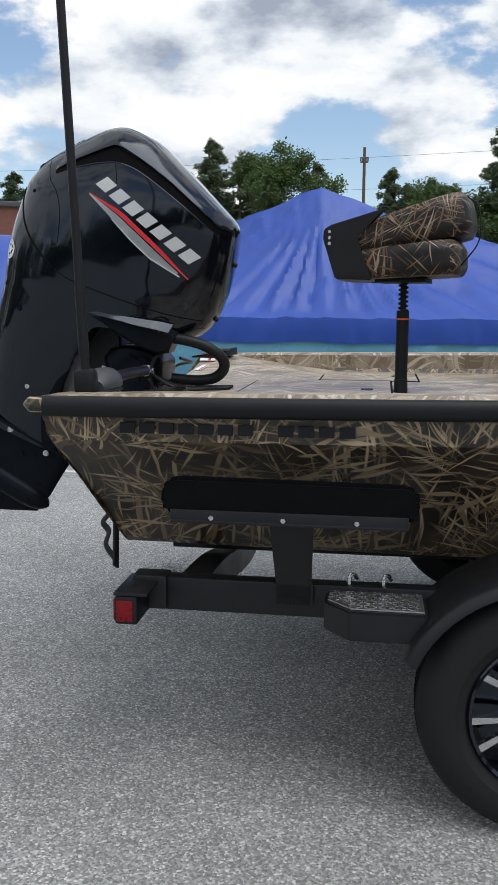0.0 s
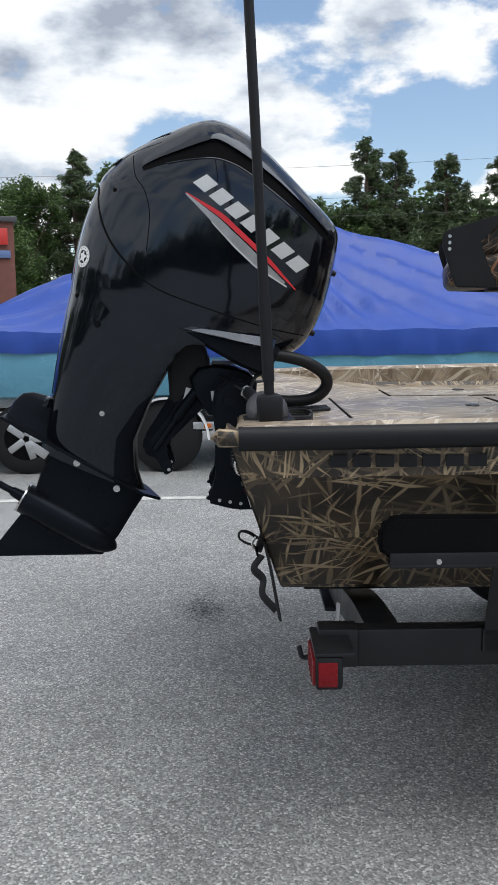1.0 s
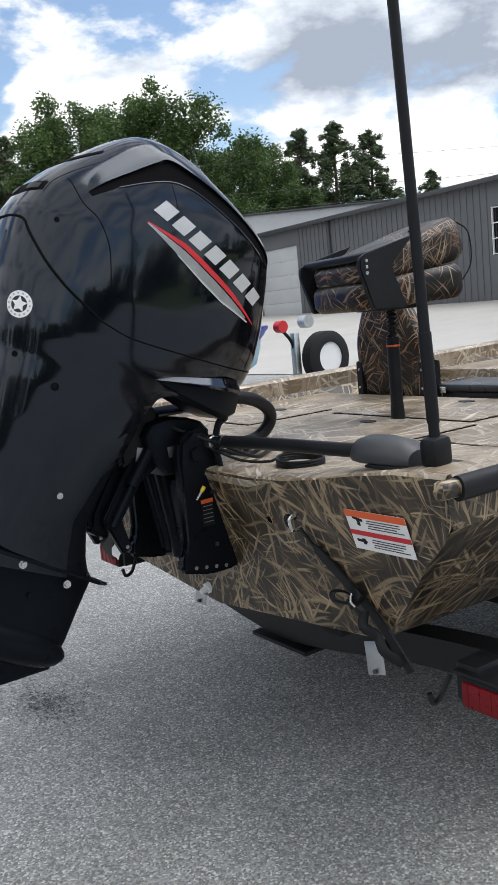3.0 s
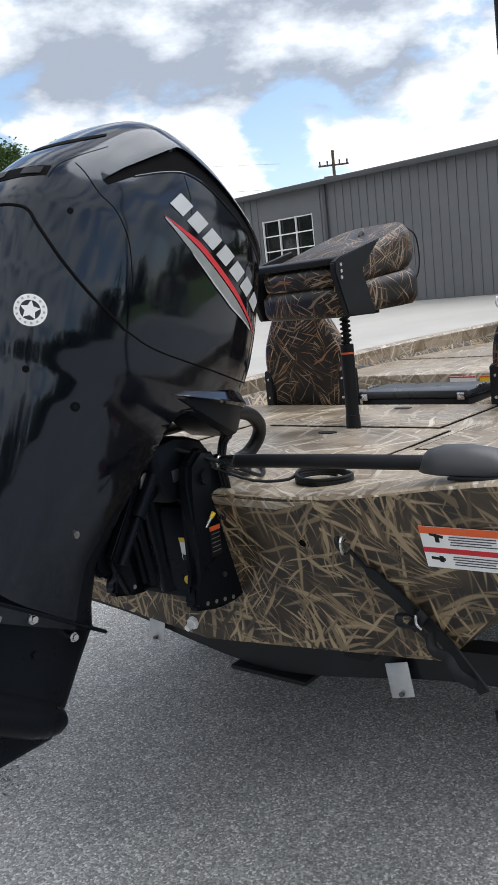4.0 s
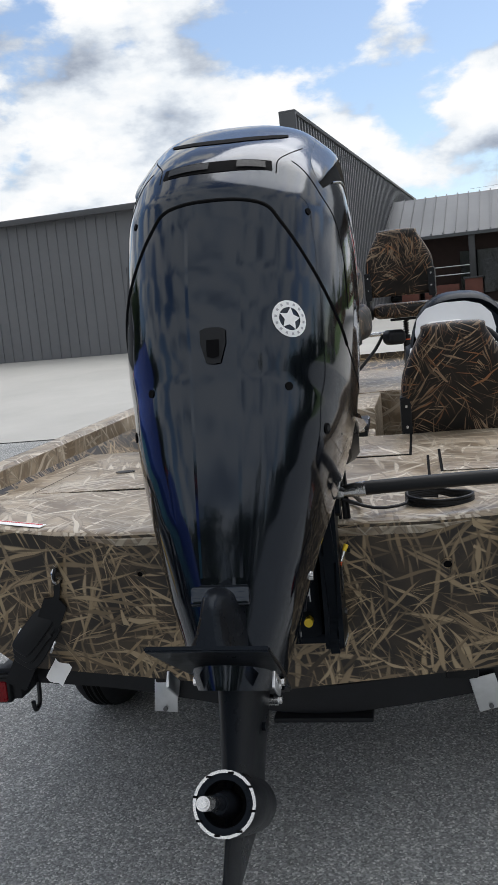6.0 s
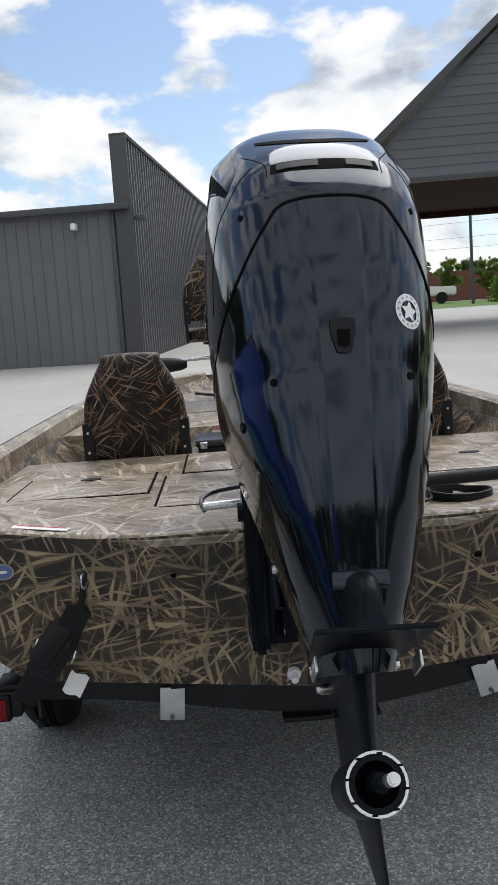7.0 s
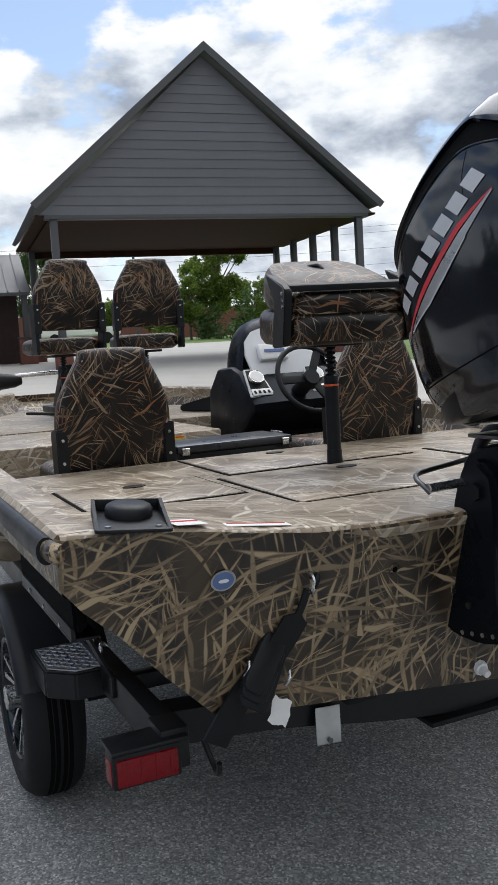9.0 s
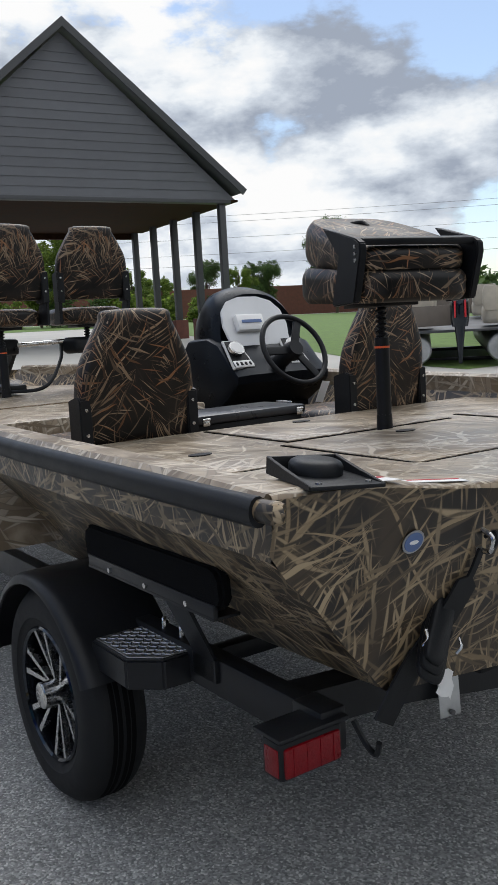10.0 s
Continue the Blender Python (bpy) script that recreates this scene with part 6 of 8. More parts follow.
def white_boat():
    """Only the console of a further boat stands up behind the tarpaulin."""
    b = thing("white_boat", "white boat with a tall console behind the covered one", "boat", pose(0, 0, 0))
    white = mat("white_gelcoat", (0.72, 0.73, 0.74), 0.3, 0, 0.05, 5, coat=0.3)
    bm = B()
    prism(bm, [(1.2, 0.75), (4.9, 0.75), (5.9, 1.45), (1.1, 1.45)], 8.9, 10.3, "y", 0.08)
    part("hull", bm, white, b)
    bm = B()
    prism(bm, [(3.0, 1.42), (3.0, 2.30), (3.06, 2.35), (3.34, 2.35), (3.4, 2.30), (3.4, 1.42)], 9.3, 9.9, "y", 0.03)
    part("console", bm, white, b)
    bm = B()
    prism(bm, [(3.4, 1.42), (3.4, 2.27), (3.37, 2.27), (3.37, 2.31), (3.69, 2.31), (3.69, 2.27), (3.66, 2.27), (3.66, 1.42)], 9.32, 9.88, "y", 0.01)
    part("seat_box", bm, white, b)


white_boat()


# ---- parking stripe, wheel stop ----
def stripes():
    bm = B()
    box(bm, (-1.2, 3.68, 0.004), (6.0, 0.10, 0.004))
    solo("parking_stripe", bm, mat("worn_white_paint", (0.55, 0.55, 0.53), 0.8, 0, 0.3, 12), "worn white parking stripe", "marking", "structure")
    bm = B()
    box(bm, (1.27, 4.0, 0.06), (1.5, 0.16, 0.12), 0.025, None)
    solo("wheel_stop", bm, mat("yellow_kerb_paint", (0.52, 0.37, 0.13), 0.7, 0, 0.2, 10), "yellow painted concrete wheel stop", "wheel stop")


def oil_stain():
    bm = B()
    rnd = random.Random(31)
    for k in range(520):
        x, y = rnd.gauss(-0.24, 0.06), rnd.gauss(0.99, 0.13)
        r = rnd.uniform(0.002, 0.0065)
        n = rnd.randint(5, 8)
        z = 0.0025 + 0.00002 * k
        bm.faces.new([bm.verts.new((x + r * rnd.uniform(0.5, 1.2) * math.cos(6.283 * i / n), y + r * rnd.uniform(0.5, 1.2) * math.sin(6.283 * i / n), z)) for i in range(n)])
    solo("oil_stain", bm, mat("oily_asphalt", (0.055, 0.056, 0.058), 0.75, 0, 0.3, 40), "dark spotty oil stain on the asphalt", "stain", "stuff")


stripes()
oil_stain()

# ---- buildings ----
AXIS = -8.0


def bpose(x, y, z=0.0):
    return pose(x, y, z, 0, 0, AXIS)


M_PALE = mat("pale_metal_cladding", (0.52, 0.54, 0.56), 0.5, 0, 0.08, 0.8, 0.05, 20)


def workshop():
    """Grey metal workshop; its own axes: x away from the lot, y along its front."""
    base = 1.02
    w = thing("metal_workshop", "long low grey metal workshop with a white-framed window", "building", bpose(20.0, 1.62, base))
    # front wall with openings
    L, H = 30.9, 3.72
    cuts = [(3.8, 4.72, 0.0, 2.17), (11.9, 14.1, 1.45, 2.95), (25.6, 29.0, 0.0, 3.02)]
    y = 0.0
    segs = []
    for y0, y1, z0, z1 in cuts:
        segs.append((y, y0, 0.0, H))
        segs.append((y0, y1, z1, H))
        if z0 > 0:
            segs.append((y0, y1, 0.0, z0))
        y = y1
    segs.append((y, L, 0.0, H))
    bm = B()
    for y0, y1, z0, z1 in segs:
        box(bm, (0.1, (y0 + y1) / 2, (z0 + z1) / 2 - (0.3 if z0 == 0 else 0)), (0.2, y1 - y0, z1 - z0 + (0.6 if z0 == 0 else 0)))
    box(bm, (18, 0.1, H / 2), (36, 0.2, H))
    box(bm, (18, L, H / 2), (36, 0.2, H))
    part("wall", bm, M_GREY, w, "ribbed grey metal wall")
    bm = B()
    box(bm, (-0.012, 0, H / 2), (0.024, 0.05, H))
    rib = finish(bm, "rib", M_GREY)
    y = 0.15
    while y < L:
        if not any(c[0] - 0.06 < y < c[1] + 0.06 for c in cuts):
            ob = new("rib", rib)
            ob.parent, ob.location = w, (0, y, 0)
        y += 0.30
    bm = B()
    prism(bm, [(-0.25, H), (-0.25, H + 0.12), (18, H + 2.0), (36, H + 0.12), (36, H)], -0.1, L + 0.1, "y")
    part("roof", bm, M_ROOFM, w, "shallow grey metal roof")
    bm = B()
    box(bm, (-0.28, L / 2, H + 0.02), (0.12, L + 0.2, 0.14), 0.01)
    part("gutter", bm, M_TRIM, w, "dark grey gutter")
    for yy in (0.35, 11.3, 23.0):
        bm = B()
        box(bm, (-0.06, yy, H / 2), (0.09, 0.11, H), 0.01)
        part("downpipe", bm, M_TRIM, w)
    bm = B()
    box(bm, (0.12, 4.26, 1.085), (0.05, 0.90, 2.15), 0.005)
    d = part("door", bm, mat("grey_door_paint", (0.15, 0.155, 0.165), 0.45), w, "plain grey steel door")
    bm = B()
    box(bm, (-0.01, 3.77, 1.1), (0.06, 0.07, 2.2))
    box(bm, (-0.01, 4.75, 1.1), (0.06, 0.07, 2.2))
    box(bm, (-0.01, 4.26, 2.2), (0.06, 1.04, 0.07))
    part("door_frame", bm, M_TRIM, w)
    bm = B()
    rod(bm, (0.09, 4.62, 1.0), (0.02, 4.62, 1.0), 0.03)
    part("door_knob", bm, M_STEEL, d)
    bm = B()
    box(bm, (0.12, 13.0, 2.2), (0.02, 2.2, 1.5))
    win = part("window", bm, M_GLASS, w, "dark glass")
    bm = B()
    for k in range(4):
        box(bm, (0.05, 11.93 + 2.14 * k / 3, 2.2), (0.06, 0.035, 1.5))
    for k in range(4):
        box(bm, (0.05, 13.0, 1.48 + 1.44 * k / 3), (0.055, 2.2, 0.035))
    part("window_bars", bm, M_WHITE, win, "white window bars")
    for k in range(5):
        bm = B()
        box(bm, (0.10, 27.3, 0.30 + 0.604 * k), (0.05, 3.4, 0.598), 0.006)
        part("garage_door_panel", bm, M_PALE, w, "white garage door panel")
    bm = B()
    box(bm, (-0.15, 1.3, 3.35), (0.25, 0.14, 0.16), 0.03)
    part("wall_lamp", bm, M_WHITE, w)
    return w


workshop()


def warehouse():
    """Pale metal building standing beyond the workshop's far end; its own x points away from the lot."""
    h = 5.35
    w = thing("metal_warehouse", "taller pale ribbed metal building beyond the workshop", "building", pose(31.2, 35.4, gz(31.2, 0) - 0.1, 0, 0, 49.5))
    bm = B()
    box(bm, (4.0, -1.3, h / 2), (8.0, 9.4, h))
    part("wall", bm, M_PALE, w, "pale ribbed metal wall")
    bm = B()
    box(bm, (-0.015, 0, h / 2), (0.03, 0.05, h - 0.1))
    rib = finish(bm, "rib", M_PALE)
    for k in range(30):
        ob = new("rib", rib)
        ob.parent, ob.location = w, (0, -5.9 + 0.31 * k, 0)
    bm = B()
    box(bm, (4.0, -1.3, h + 0.04), (8.3, 9.7, 0.10), 0.01)
    part("coping", bm, M_TRIM, w)


warehouse()


def parapet():
    p = thing("parapet_building", "tall ribbed grey metal wall with a flat parapet", "building", pose(19.95, 1.55, 1.0, 0, 0, -9.5))
    L, H = 22.0, 5.45
    bm = B()
    box(bm, (L / 2, 0.15, H / 2 - 0.3), (L, 0.3, H + 0.6))
    part("wall", bm, M_GREY, p)
    bm = B()
    box(bm, (0, -0.02, H / 2), (0.10, 0.04, H))
    rib = finish(bm, "rib", M_GREY)
    for k in range(int(L / 0.30)):
        ob = new("rib", rib)
        ob.parent, ob.location = p, (0.15 + 0.30 * k, 0, 0)
    bm = B()
    box(bm, (L / 2, 0.13, H + 0.03), (L + 0.1, 0.42, 0.10), 0.01)
    part("coping", bm, M_TRIM, p)
    bm = B()
    box(bm, (-0.03, 0.12, H / 2), (0.08, 0.42, H + 0.02), 0.01)
    part("corner_trim", bm, M_TRIM, p)
    bm = B()
    box(bm, (0.1, -0.25, 3.5), (0.16, 0.3, 0.14), 0.03)
    part("wall_lamp", bm, M_TRIM, p)


parapet()


def brick_shop():
    s = thing("brick_shop", "low dark brick shop with a grey standing-seam roof", "building", pose(31.5, -8.0, 1.35, 0, 0, AXIS))
    bm = B()
    box(bm, (4, 5.6, 1.3), (8, 6.4, 3.2))
    part("wall", bm, M_PORCH, s)
    bm = B()
    prism(bm, [(-1.2, 2.5), (-1.2, 2.62), (2.2, 4.35), (2.2, 4.2)], 2.0, 9.2, "y")
    roof = part("roof", bm, M_ROOFM, s, "sloping grey standing-seam roof")
    for k in range(9, 26):
        bm = B()
        prism(bm, [(-1.22, 2.63), (2.2, 4.36), (2.2, 4.41), (-1.22, 2.68)], -1.45 + 0.42 * k, -1.41 + 0.42 * k, "y")
        part("seam", bm, M_ROOFM, roof)
    for yy in (4.0, 7.0):
        bm = B()
        box(bm, (-0.02, yy, 1.2), (0.1, 1.6, 1.6))
        part("window", bm, M_GLASS, s)
    for yy in (2.2, 4.3, 6.6, 9.0):
        bm = B()
        box(bm, (-1.0, yy, 1.6), (0.22, 0.22, 2.0), 0.01)
        post = part("porch_post", bm, M_TRIM, s, "dark porch post")
        bm = B()
        box(bm, (-1.0, yy, 0.40), (0.62, 0.62, 1.1), 0.02)
        part("pier", bm, M_BRICK, post, "red-brown brick pier")
        bm = B()
        box(bm, (-1.0, yy, 0.975), (0.70, 0.70, 0.06), 0.01)
        part("pier_cap", bm, M_TRIM, post)
    bm = B()
    box(bm, (-1.0, 5.45, 0.33), (0.25, 1.25, 0.95), 0.01)
    part("half_wall", bm, M_BRICK, s, "low brick wall between the piers")
    bm = B()
    for z in (1.15, 1.45):
        rod(bm, (-1.0, 4.4, z), (-1.0, 6.5, z), 0.02, seg=8)
    part("porch_rail", bm, M_ALU, s, "pale porch rail")


brick_shop()


def canopy():
    """Open-sided gabled shelter; x away from the lot."""
    base = 1.05
    c = thing("drive_through_canopy", "tall grey gabled canopy on slim posts", "building", bpose(23.5, -10.0, base))
    ev, ap, D = 4.80, 9.45, 8.5
    # gable face in lap boards, drawn in from the roof's edge
    n = 17
    gable = new("gable")
    gable.parent = c
    z0, zt = 4.62, 9.3
    for k in range(n):
        a, b = z0 + (zt - z0) * k / n, z0 + (zt - z0) * (k + 1) / n
        wa, wb = (5.56 * (ap - 0.12 - a) / (ap - 0.12 - z0)), max(0.02, 5.56 * (ap - 0.12 - b) / (ap - 0.12 - z0))
        bm = B()
        la, lb = wa * 0.935, wb * 0.935
        v = [bm.verts.new(p) for p in ((-0.035, -wa, a), (-0.035, la, a), (-0.01, lb, b), (-0.01, -wb, b), (0.02, -wa, a), (0.02, la, a), (0.02, lb, b), (0.02, -wb, b))]
        for f in ((0, 1, 2, 3), (4, 5, 6, 7), (0, 1, 5, 4), (2, 3, 7, 6), (0, 3, 7, 4), (1, 2, 6, 5)):
            bm.faces.new([v[i] for i in f])
        part("siding_board", bm, M_SIDING, gable)
    bm = B()
    prism(bm, [(-5.15, 4.55), (4.85, 4.55), (0, 9.1)], 0.03, 0.2, "x")
    part("gable_backing", bm, M_TRIM, gable)
    for side, hw in ((-1, 5.68), (1, 5.31)):
        bm = B()
        prism(bm, [(side * hw, ev), (0, ap), (0, ap + 0.16), (side * (hw + 0.12), ev + 0.06)], -0.35, D, "x")
        part("roof", bm, M_ROOFM, c, "dark roof slope")
        bm = B()
        prism(bm, [(side * hw, ev - 0.06), (0, ap - 0.08), (0, ap + 0.19), (side * (hw + 0.14), ev + 0.10)], -0.42, -0.35, "x")
        part("barge_board", bm, M_TRIM, c, "dark barge board")
        bm = B()
        box(bm, (D / 2, side * (hw - 0.3), ev - 0.20), (D, 0.6, 0.06))
        part("eave_soffit", bm, M_SOFFIT, c)
    bm = B()
    box(bm, (0.10, -0.17, 4.56), (0.30, 10.45, 0.12), 0.01)
    part("fascia", bm, M_TRIM, c)
    bm = B()
    box(bm, (D / 2, -0.17, 4.55), (D - 0.3, 10.15, 0.08))
    part("soffit", bm, M_SOFFIT, c, "brown boarded ceiling of the canopy")
    bm = B()
    box(bm, (D - 0.2, -0.17, 4.42), (0.25, 10.05, 0.26), 0.01)
    part("rear_beam", bm, M_SOFFIT, c, "brown rear beam")
    for k in range(5):
        for side in (-1, 1):
            if side > 0 and 0 < k < 4:
                continue
            bm = B()
            x = 0.15 + 1.95 * k
            yp = -5.12 if side < 0 else 4.78
            box(bm, (x, yp, 2.1), (0.22, 0.22, 5.0), 0.01)
            post = part("post", bm, M_TRIM, c, "slim grey post")
            bm = B()
            box(bm, (x, yp, 0.35), (0.5, 0.5, 1.0), 0.02)
            part("plinth", bm, M_BRICK, post)


canopy()


# ---- trees ----
def leaf_cloud(bm, blobs, count, size, rnd, needle=False):
    total = sum(r ** 2 for _, r in blobs)
    for c, r in blobs:
        for _ in range(int(count * r * r / total)):
            while True:
                d = Vector((rnd.uniform(-1, 1), rnd.uniform(-1, 1), rnd.uniform(-1, 1)))
                if 0.15 < d.length <= 1:
                    break
            p = Vector(c) + d * r * (0.55 + 0.5 * rnd.random())
            s = size * rnd.uniform(0.6, 1.4)
            t = Vector((rnd.uniform(-1, 1), rnd.uniform(-1, 1), rnd.uniform(-0.6, 0.6))).normalized()
            q = t.orthogonal().normalized()
            q.rotate(Matrix.Rotation(rnd.uniform(0, 6.28), 3, t))
            w = s * (0.20 if needle else 0.55)
            vs = [bm.verts.new(p + t * s * a + q * w * b) for a, b in ((-0.5, 0), (0, 0.5), (0.5, 0), (0, -0.5))]
            bm.faces.new(vs)


def tree(kind, height, spread, seed, leaves, m):
    rnd = random.Random(seed)
    t = thing("pine_tree" if kind == "pine" else "tree", "dark green pine behind the lot" if kind == "pine" else "leafy green broadleaf tree behind the lot", "tree", m, "trees round the lot")
    bm = B()
    lean = rnd.uniform(-0.3, 0.3)
    tube(bm, [(0, 0, -0.5), (lean * 0.3, 0.1, height * 0.3), (lean, 0, height * 0.7), (lean, 0.1, height * 0.96)], height * 0.018, 8, 3)
    for v in bm.verts:
        k = 1.15 - 0.95 * max(0, v.co.z) / height
        v.co.x, v.co.y = lean * v.co.z / height + (v.co.x - lean * v.co.z / height) * k, v.co.y * k
    blobs = []
    if kind == "pine":
        for i in range(76):
            z = height * (0.26 + 0.72 * (i / 76) ** 0.9)
            reach = spread * 1.0 * (1.04 - (z / height)) ** 0.85 * rnd.uniform(0.35, 1.35) + 0.1
            a = rnd.uniform(0, 6.28)
            e = Vector((lean + reach * math.cos(a), reach * math.sin(a), z))
            rod(bm, (lean * z / height, 0, z - 0.3), e, 0.05, 0.02, 5)
            slim = 1.25 - 0.85 * z / height
            blobs.append((e, 0.054 * height * slim * rnd.uniform(0.6, 1.3)))
            blobs.append((e * 0.55 + Vector((lean * z / height, 0, z + 0.2)) * 0.45, 0.056 * height * slim * rnd.uniform(0.7, 1.2)))
    else:
        for i in range(24):
            z = height * rnd.uniform(0.30, 0.92)
            reach = spread * math.sqrt(max(0.05, 1 - ((z / height - 0.58) / 0.42) ** 2)) * rnd.uniform(0.25, 0.95)
            a = rnd.uniform(0, 6.28)
            e = Vector((reach * math.cos(a), reach * math.sin(a), z))
            rod(bm, (0, 0, z * 0.55), e, 0.07, 0.02, 5)
            blobs.append((e, spread * rnd.uniform(0.20, 0.34)))
            for _ in range(3):
                blobs.append((e + Vector((rnd.uniform(-1, 1), rnd.uniform(-1, 1), rnd.uniform(-0.6, 1))) * spread * 0.26, spread * rnd.uniform(0.10, 0.19)))
    part("trunk", bm, M_TRUNK, t)
    bm = B()
    leaf_cloud(bm, blobs, int(leaves * (6.5 if kind == "pine" else 8.0)), 0.34 if kind == "pine" else 0.19, rnd, kind == "pine")
    part("crown", bm, {"pine": M_PINE, "lime": M_LIME}.get(kind, M_LEAF), t)
    return t


def polar(az, dist, drop=0.0, turn=0.0, scale=1.0):
    """A pose on the ground at a bearing from the boat's stern, in degrees from the bow to port."""
    x, y = dist * math.cos(radians(az)), dist * math.sin(radians(az))
    return pose(x, y, gz(x, y) - drop, 0, 0, turn) @ Matrix.Diagonal((scale, scale, scale, 1))


def woods():
    pines = [tree("pine", 13.5, 4.3, 1, 4800, polar(99, 62)), tree("pine", 13.4, 4.8, 2, 5200, polar(80, 60)), tree("pine", 11.5, 4.0, 3, 4400, polar(74.5, 58, 0, 40))]
    leafs = [tree("leaf", 12.0, 4.4, 5, 5000, polar(94.5, 58)), tree("leaf", 13.5, 5.6, 6, 9000, polar(57, 52)), tree("leaf", 9, 4.2, 7, 4200, polar(106, 55))]
    lime = tree("lime", 7.5, 2.8, 8, 2800, polar(-24, 62))
    rnd = random.Random(9)
    for az, dist, k, s in ((87, 60, 0, 0.82), (84, 64, 2, 0.9), (78, 62, 1, 0.95), (71, 62, 0, 0.95), (67.5, 56, 2, 1.1), (64, 60, 1, 1.0), (51, 62, 0, 0.85), (48.6, 62, 1, 0.90), (46.2, 60, 0, 0.88), (43.8, 62, 2, 0.98), (40, 66, 0, 0.62), (109, 66, 1, 0.75), (112, 64, 0, 0.82), (115, 66, 2, 0.8), (36, 70, 1, 0.55), (60, 66, 2, 1.1), (102, 66, 2, 0.8), (97, 66, 0, 0.95), (92, 63, 1, 0.9), (86, 58, 0, 0.72), (89.8, 66, 2, 0.8), (95.8, 70, 1, 0.98)):
        copy_thing(pines[k], polar(az, dist, 0, rnd.uniform(0, 360), s))
    for az, dist, k, s in ((84.8, 58, 0, 0.80), (82, 61, 2, 1.02), (87.2, 60, 0, 0.70), (62.5, 50, 1, 0.93), (53, 56, 1, 0.8), (90.5, 62, 0, 0.75), (102.5, 60, 0, 0.9), (110, 56, 2, 0.85), (49, 56, 0, 0.62), (45, 56, 2, 0.62), (67, 60, 0, 0.9), (75, 64, 2, 0.9), (83, 66, 0, 0.75), (97.5, 64, 2, 0.9), (42, 58, 0, 0.5), (38, 62, 2, 0.6), (-12.8, 95, 0, 0.9), (-18, 100, 2, 0.55), (-37.5, 80, 2, 0.55), (-42, 85, 0, 0.75), (-45, 80, 2, 0.7), (-33.5, 90, 0, 0.5), (-48, 85, 1, 0.5)):
        copy_thing(leafs[k], polar(az, dist, 0, rnd.uniform(0, 360), s))
    for az, dist, s in ((-26.6, 72, 0.62), (-28.5, 75, 0.6), (-22.2, 60, 0.6), (-30, 66, 0.45), (-17, 70, 0.45), (-19.5, 64, 0.4), (-35.5, 70, 0.55)):
        copy_thing(lime, polar(az, dist, 0, rnd.uniform(0, 360), s))


def thicket():
    """The unbroken belt of scrub and far crowns behind the single trees."""
    bm = B()
    rnd = random.Random(11)
    blobs = []
    for k in range(230):
        az = rnd.uniform(34, 128) if k < 150 else rnd.uniform(45, 82)
        d = rnd.uniform(70, 84) if k < 150 else rnd.uniform(62, 74)
        h = 3.2 + 3.0 * (0.5 + 0.5 * noise.noise((az * 0.13, 0, 0))) + rnd.uniform(-0.6, 1.2) + 3.6 * min(1.0, max(0.0, (83 - az) / 6)) * min(1.0, max(0.0, (az - 46) / 8))
        x, y = d * math.cos(radians(az)), d * math.sin(radians(az))
        for f in (0.08, 0.34, 0.65, 0.95):
            blobs.append(((x + rnd.uniform(-1, 1), y, gz(x, y) + h * f), rnd.uniform(1.4, 2.4)))
    leaf_cloud(bm, blobs, 120000, 0.50, rnd)
    solo("thicket", bm, M_LEAF, "belt of green scrub and far trees behind the lot", "trees", "stuff")
    bm = B()
    blobs = []
    for k in range(60):
        az = rnd.uniform(-62, -8)
        d = rnd.uniform(92, 110)
        x, y = d * math.cos(radians(az)), d * math.sin(radians(az))
        blobs.append(((x, y, gz(x, y) + rnd.uniform(0.5, 3.0)), rnd.uniform(1.5, 2.6)))
    leaf_cloud(bm, blobs, 12000, 0.8, rnd)
    solo("thicket", bm, M_LEAF, "belt of green scrub beyond the grass", "trees", "stuff")


def shrubs():
    """Low bushes on the far grass, leafy down to the ground."""
    for k, (az, dist, high, wide, m_) in enumerate(((-25.6, 57, 3.4, 1.5, M_LEAF), (-27.6, 59, 2.6, 1.3, M_LIME), (-29.2, 60, 2.2, 1.4, M_LIME), (-30.6, 58, 2.0, 1.2, M_LIME), (-23.4, 60, 2.8, 1.7, M_LEAF), (-20.5, 58, 2.0, 1.4, M_LIME), (-32.5, 62, 1.8, 1.3, M_LIME))):
        rnd = random.Random(70 + k)
        bm = B()
        blobs = [((rnd.uniform(-0.5, 0.5) * wide, rnd.uniform(-0.5, 0.5) * wide, high * f), wide * (0.62 - 0.30 * f) * rnd.uniform(0.8, 1.15)) for f in (0.14, 0.2, 0.3, 0.42, 0.55, 0.7, 0.86)]
        leaf_cloud(bm, blobs, 1100, 0.26, rnd)
        solo("shrub", bm, m_, "bright green bush on the grass" if m_ is M_LIME else "dark green bush on the grass", "bush", group="bushes on the far grass", m=polar(az, dist, 0.05))


woods()
thicket()
shrubs()


M_SIGN = mat("red_sign_plastic", (0.50, 0.035, 0.03), 0.4, 0, 0.05)


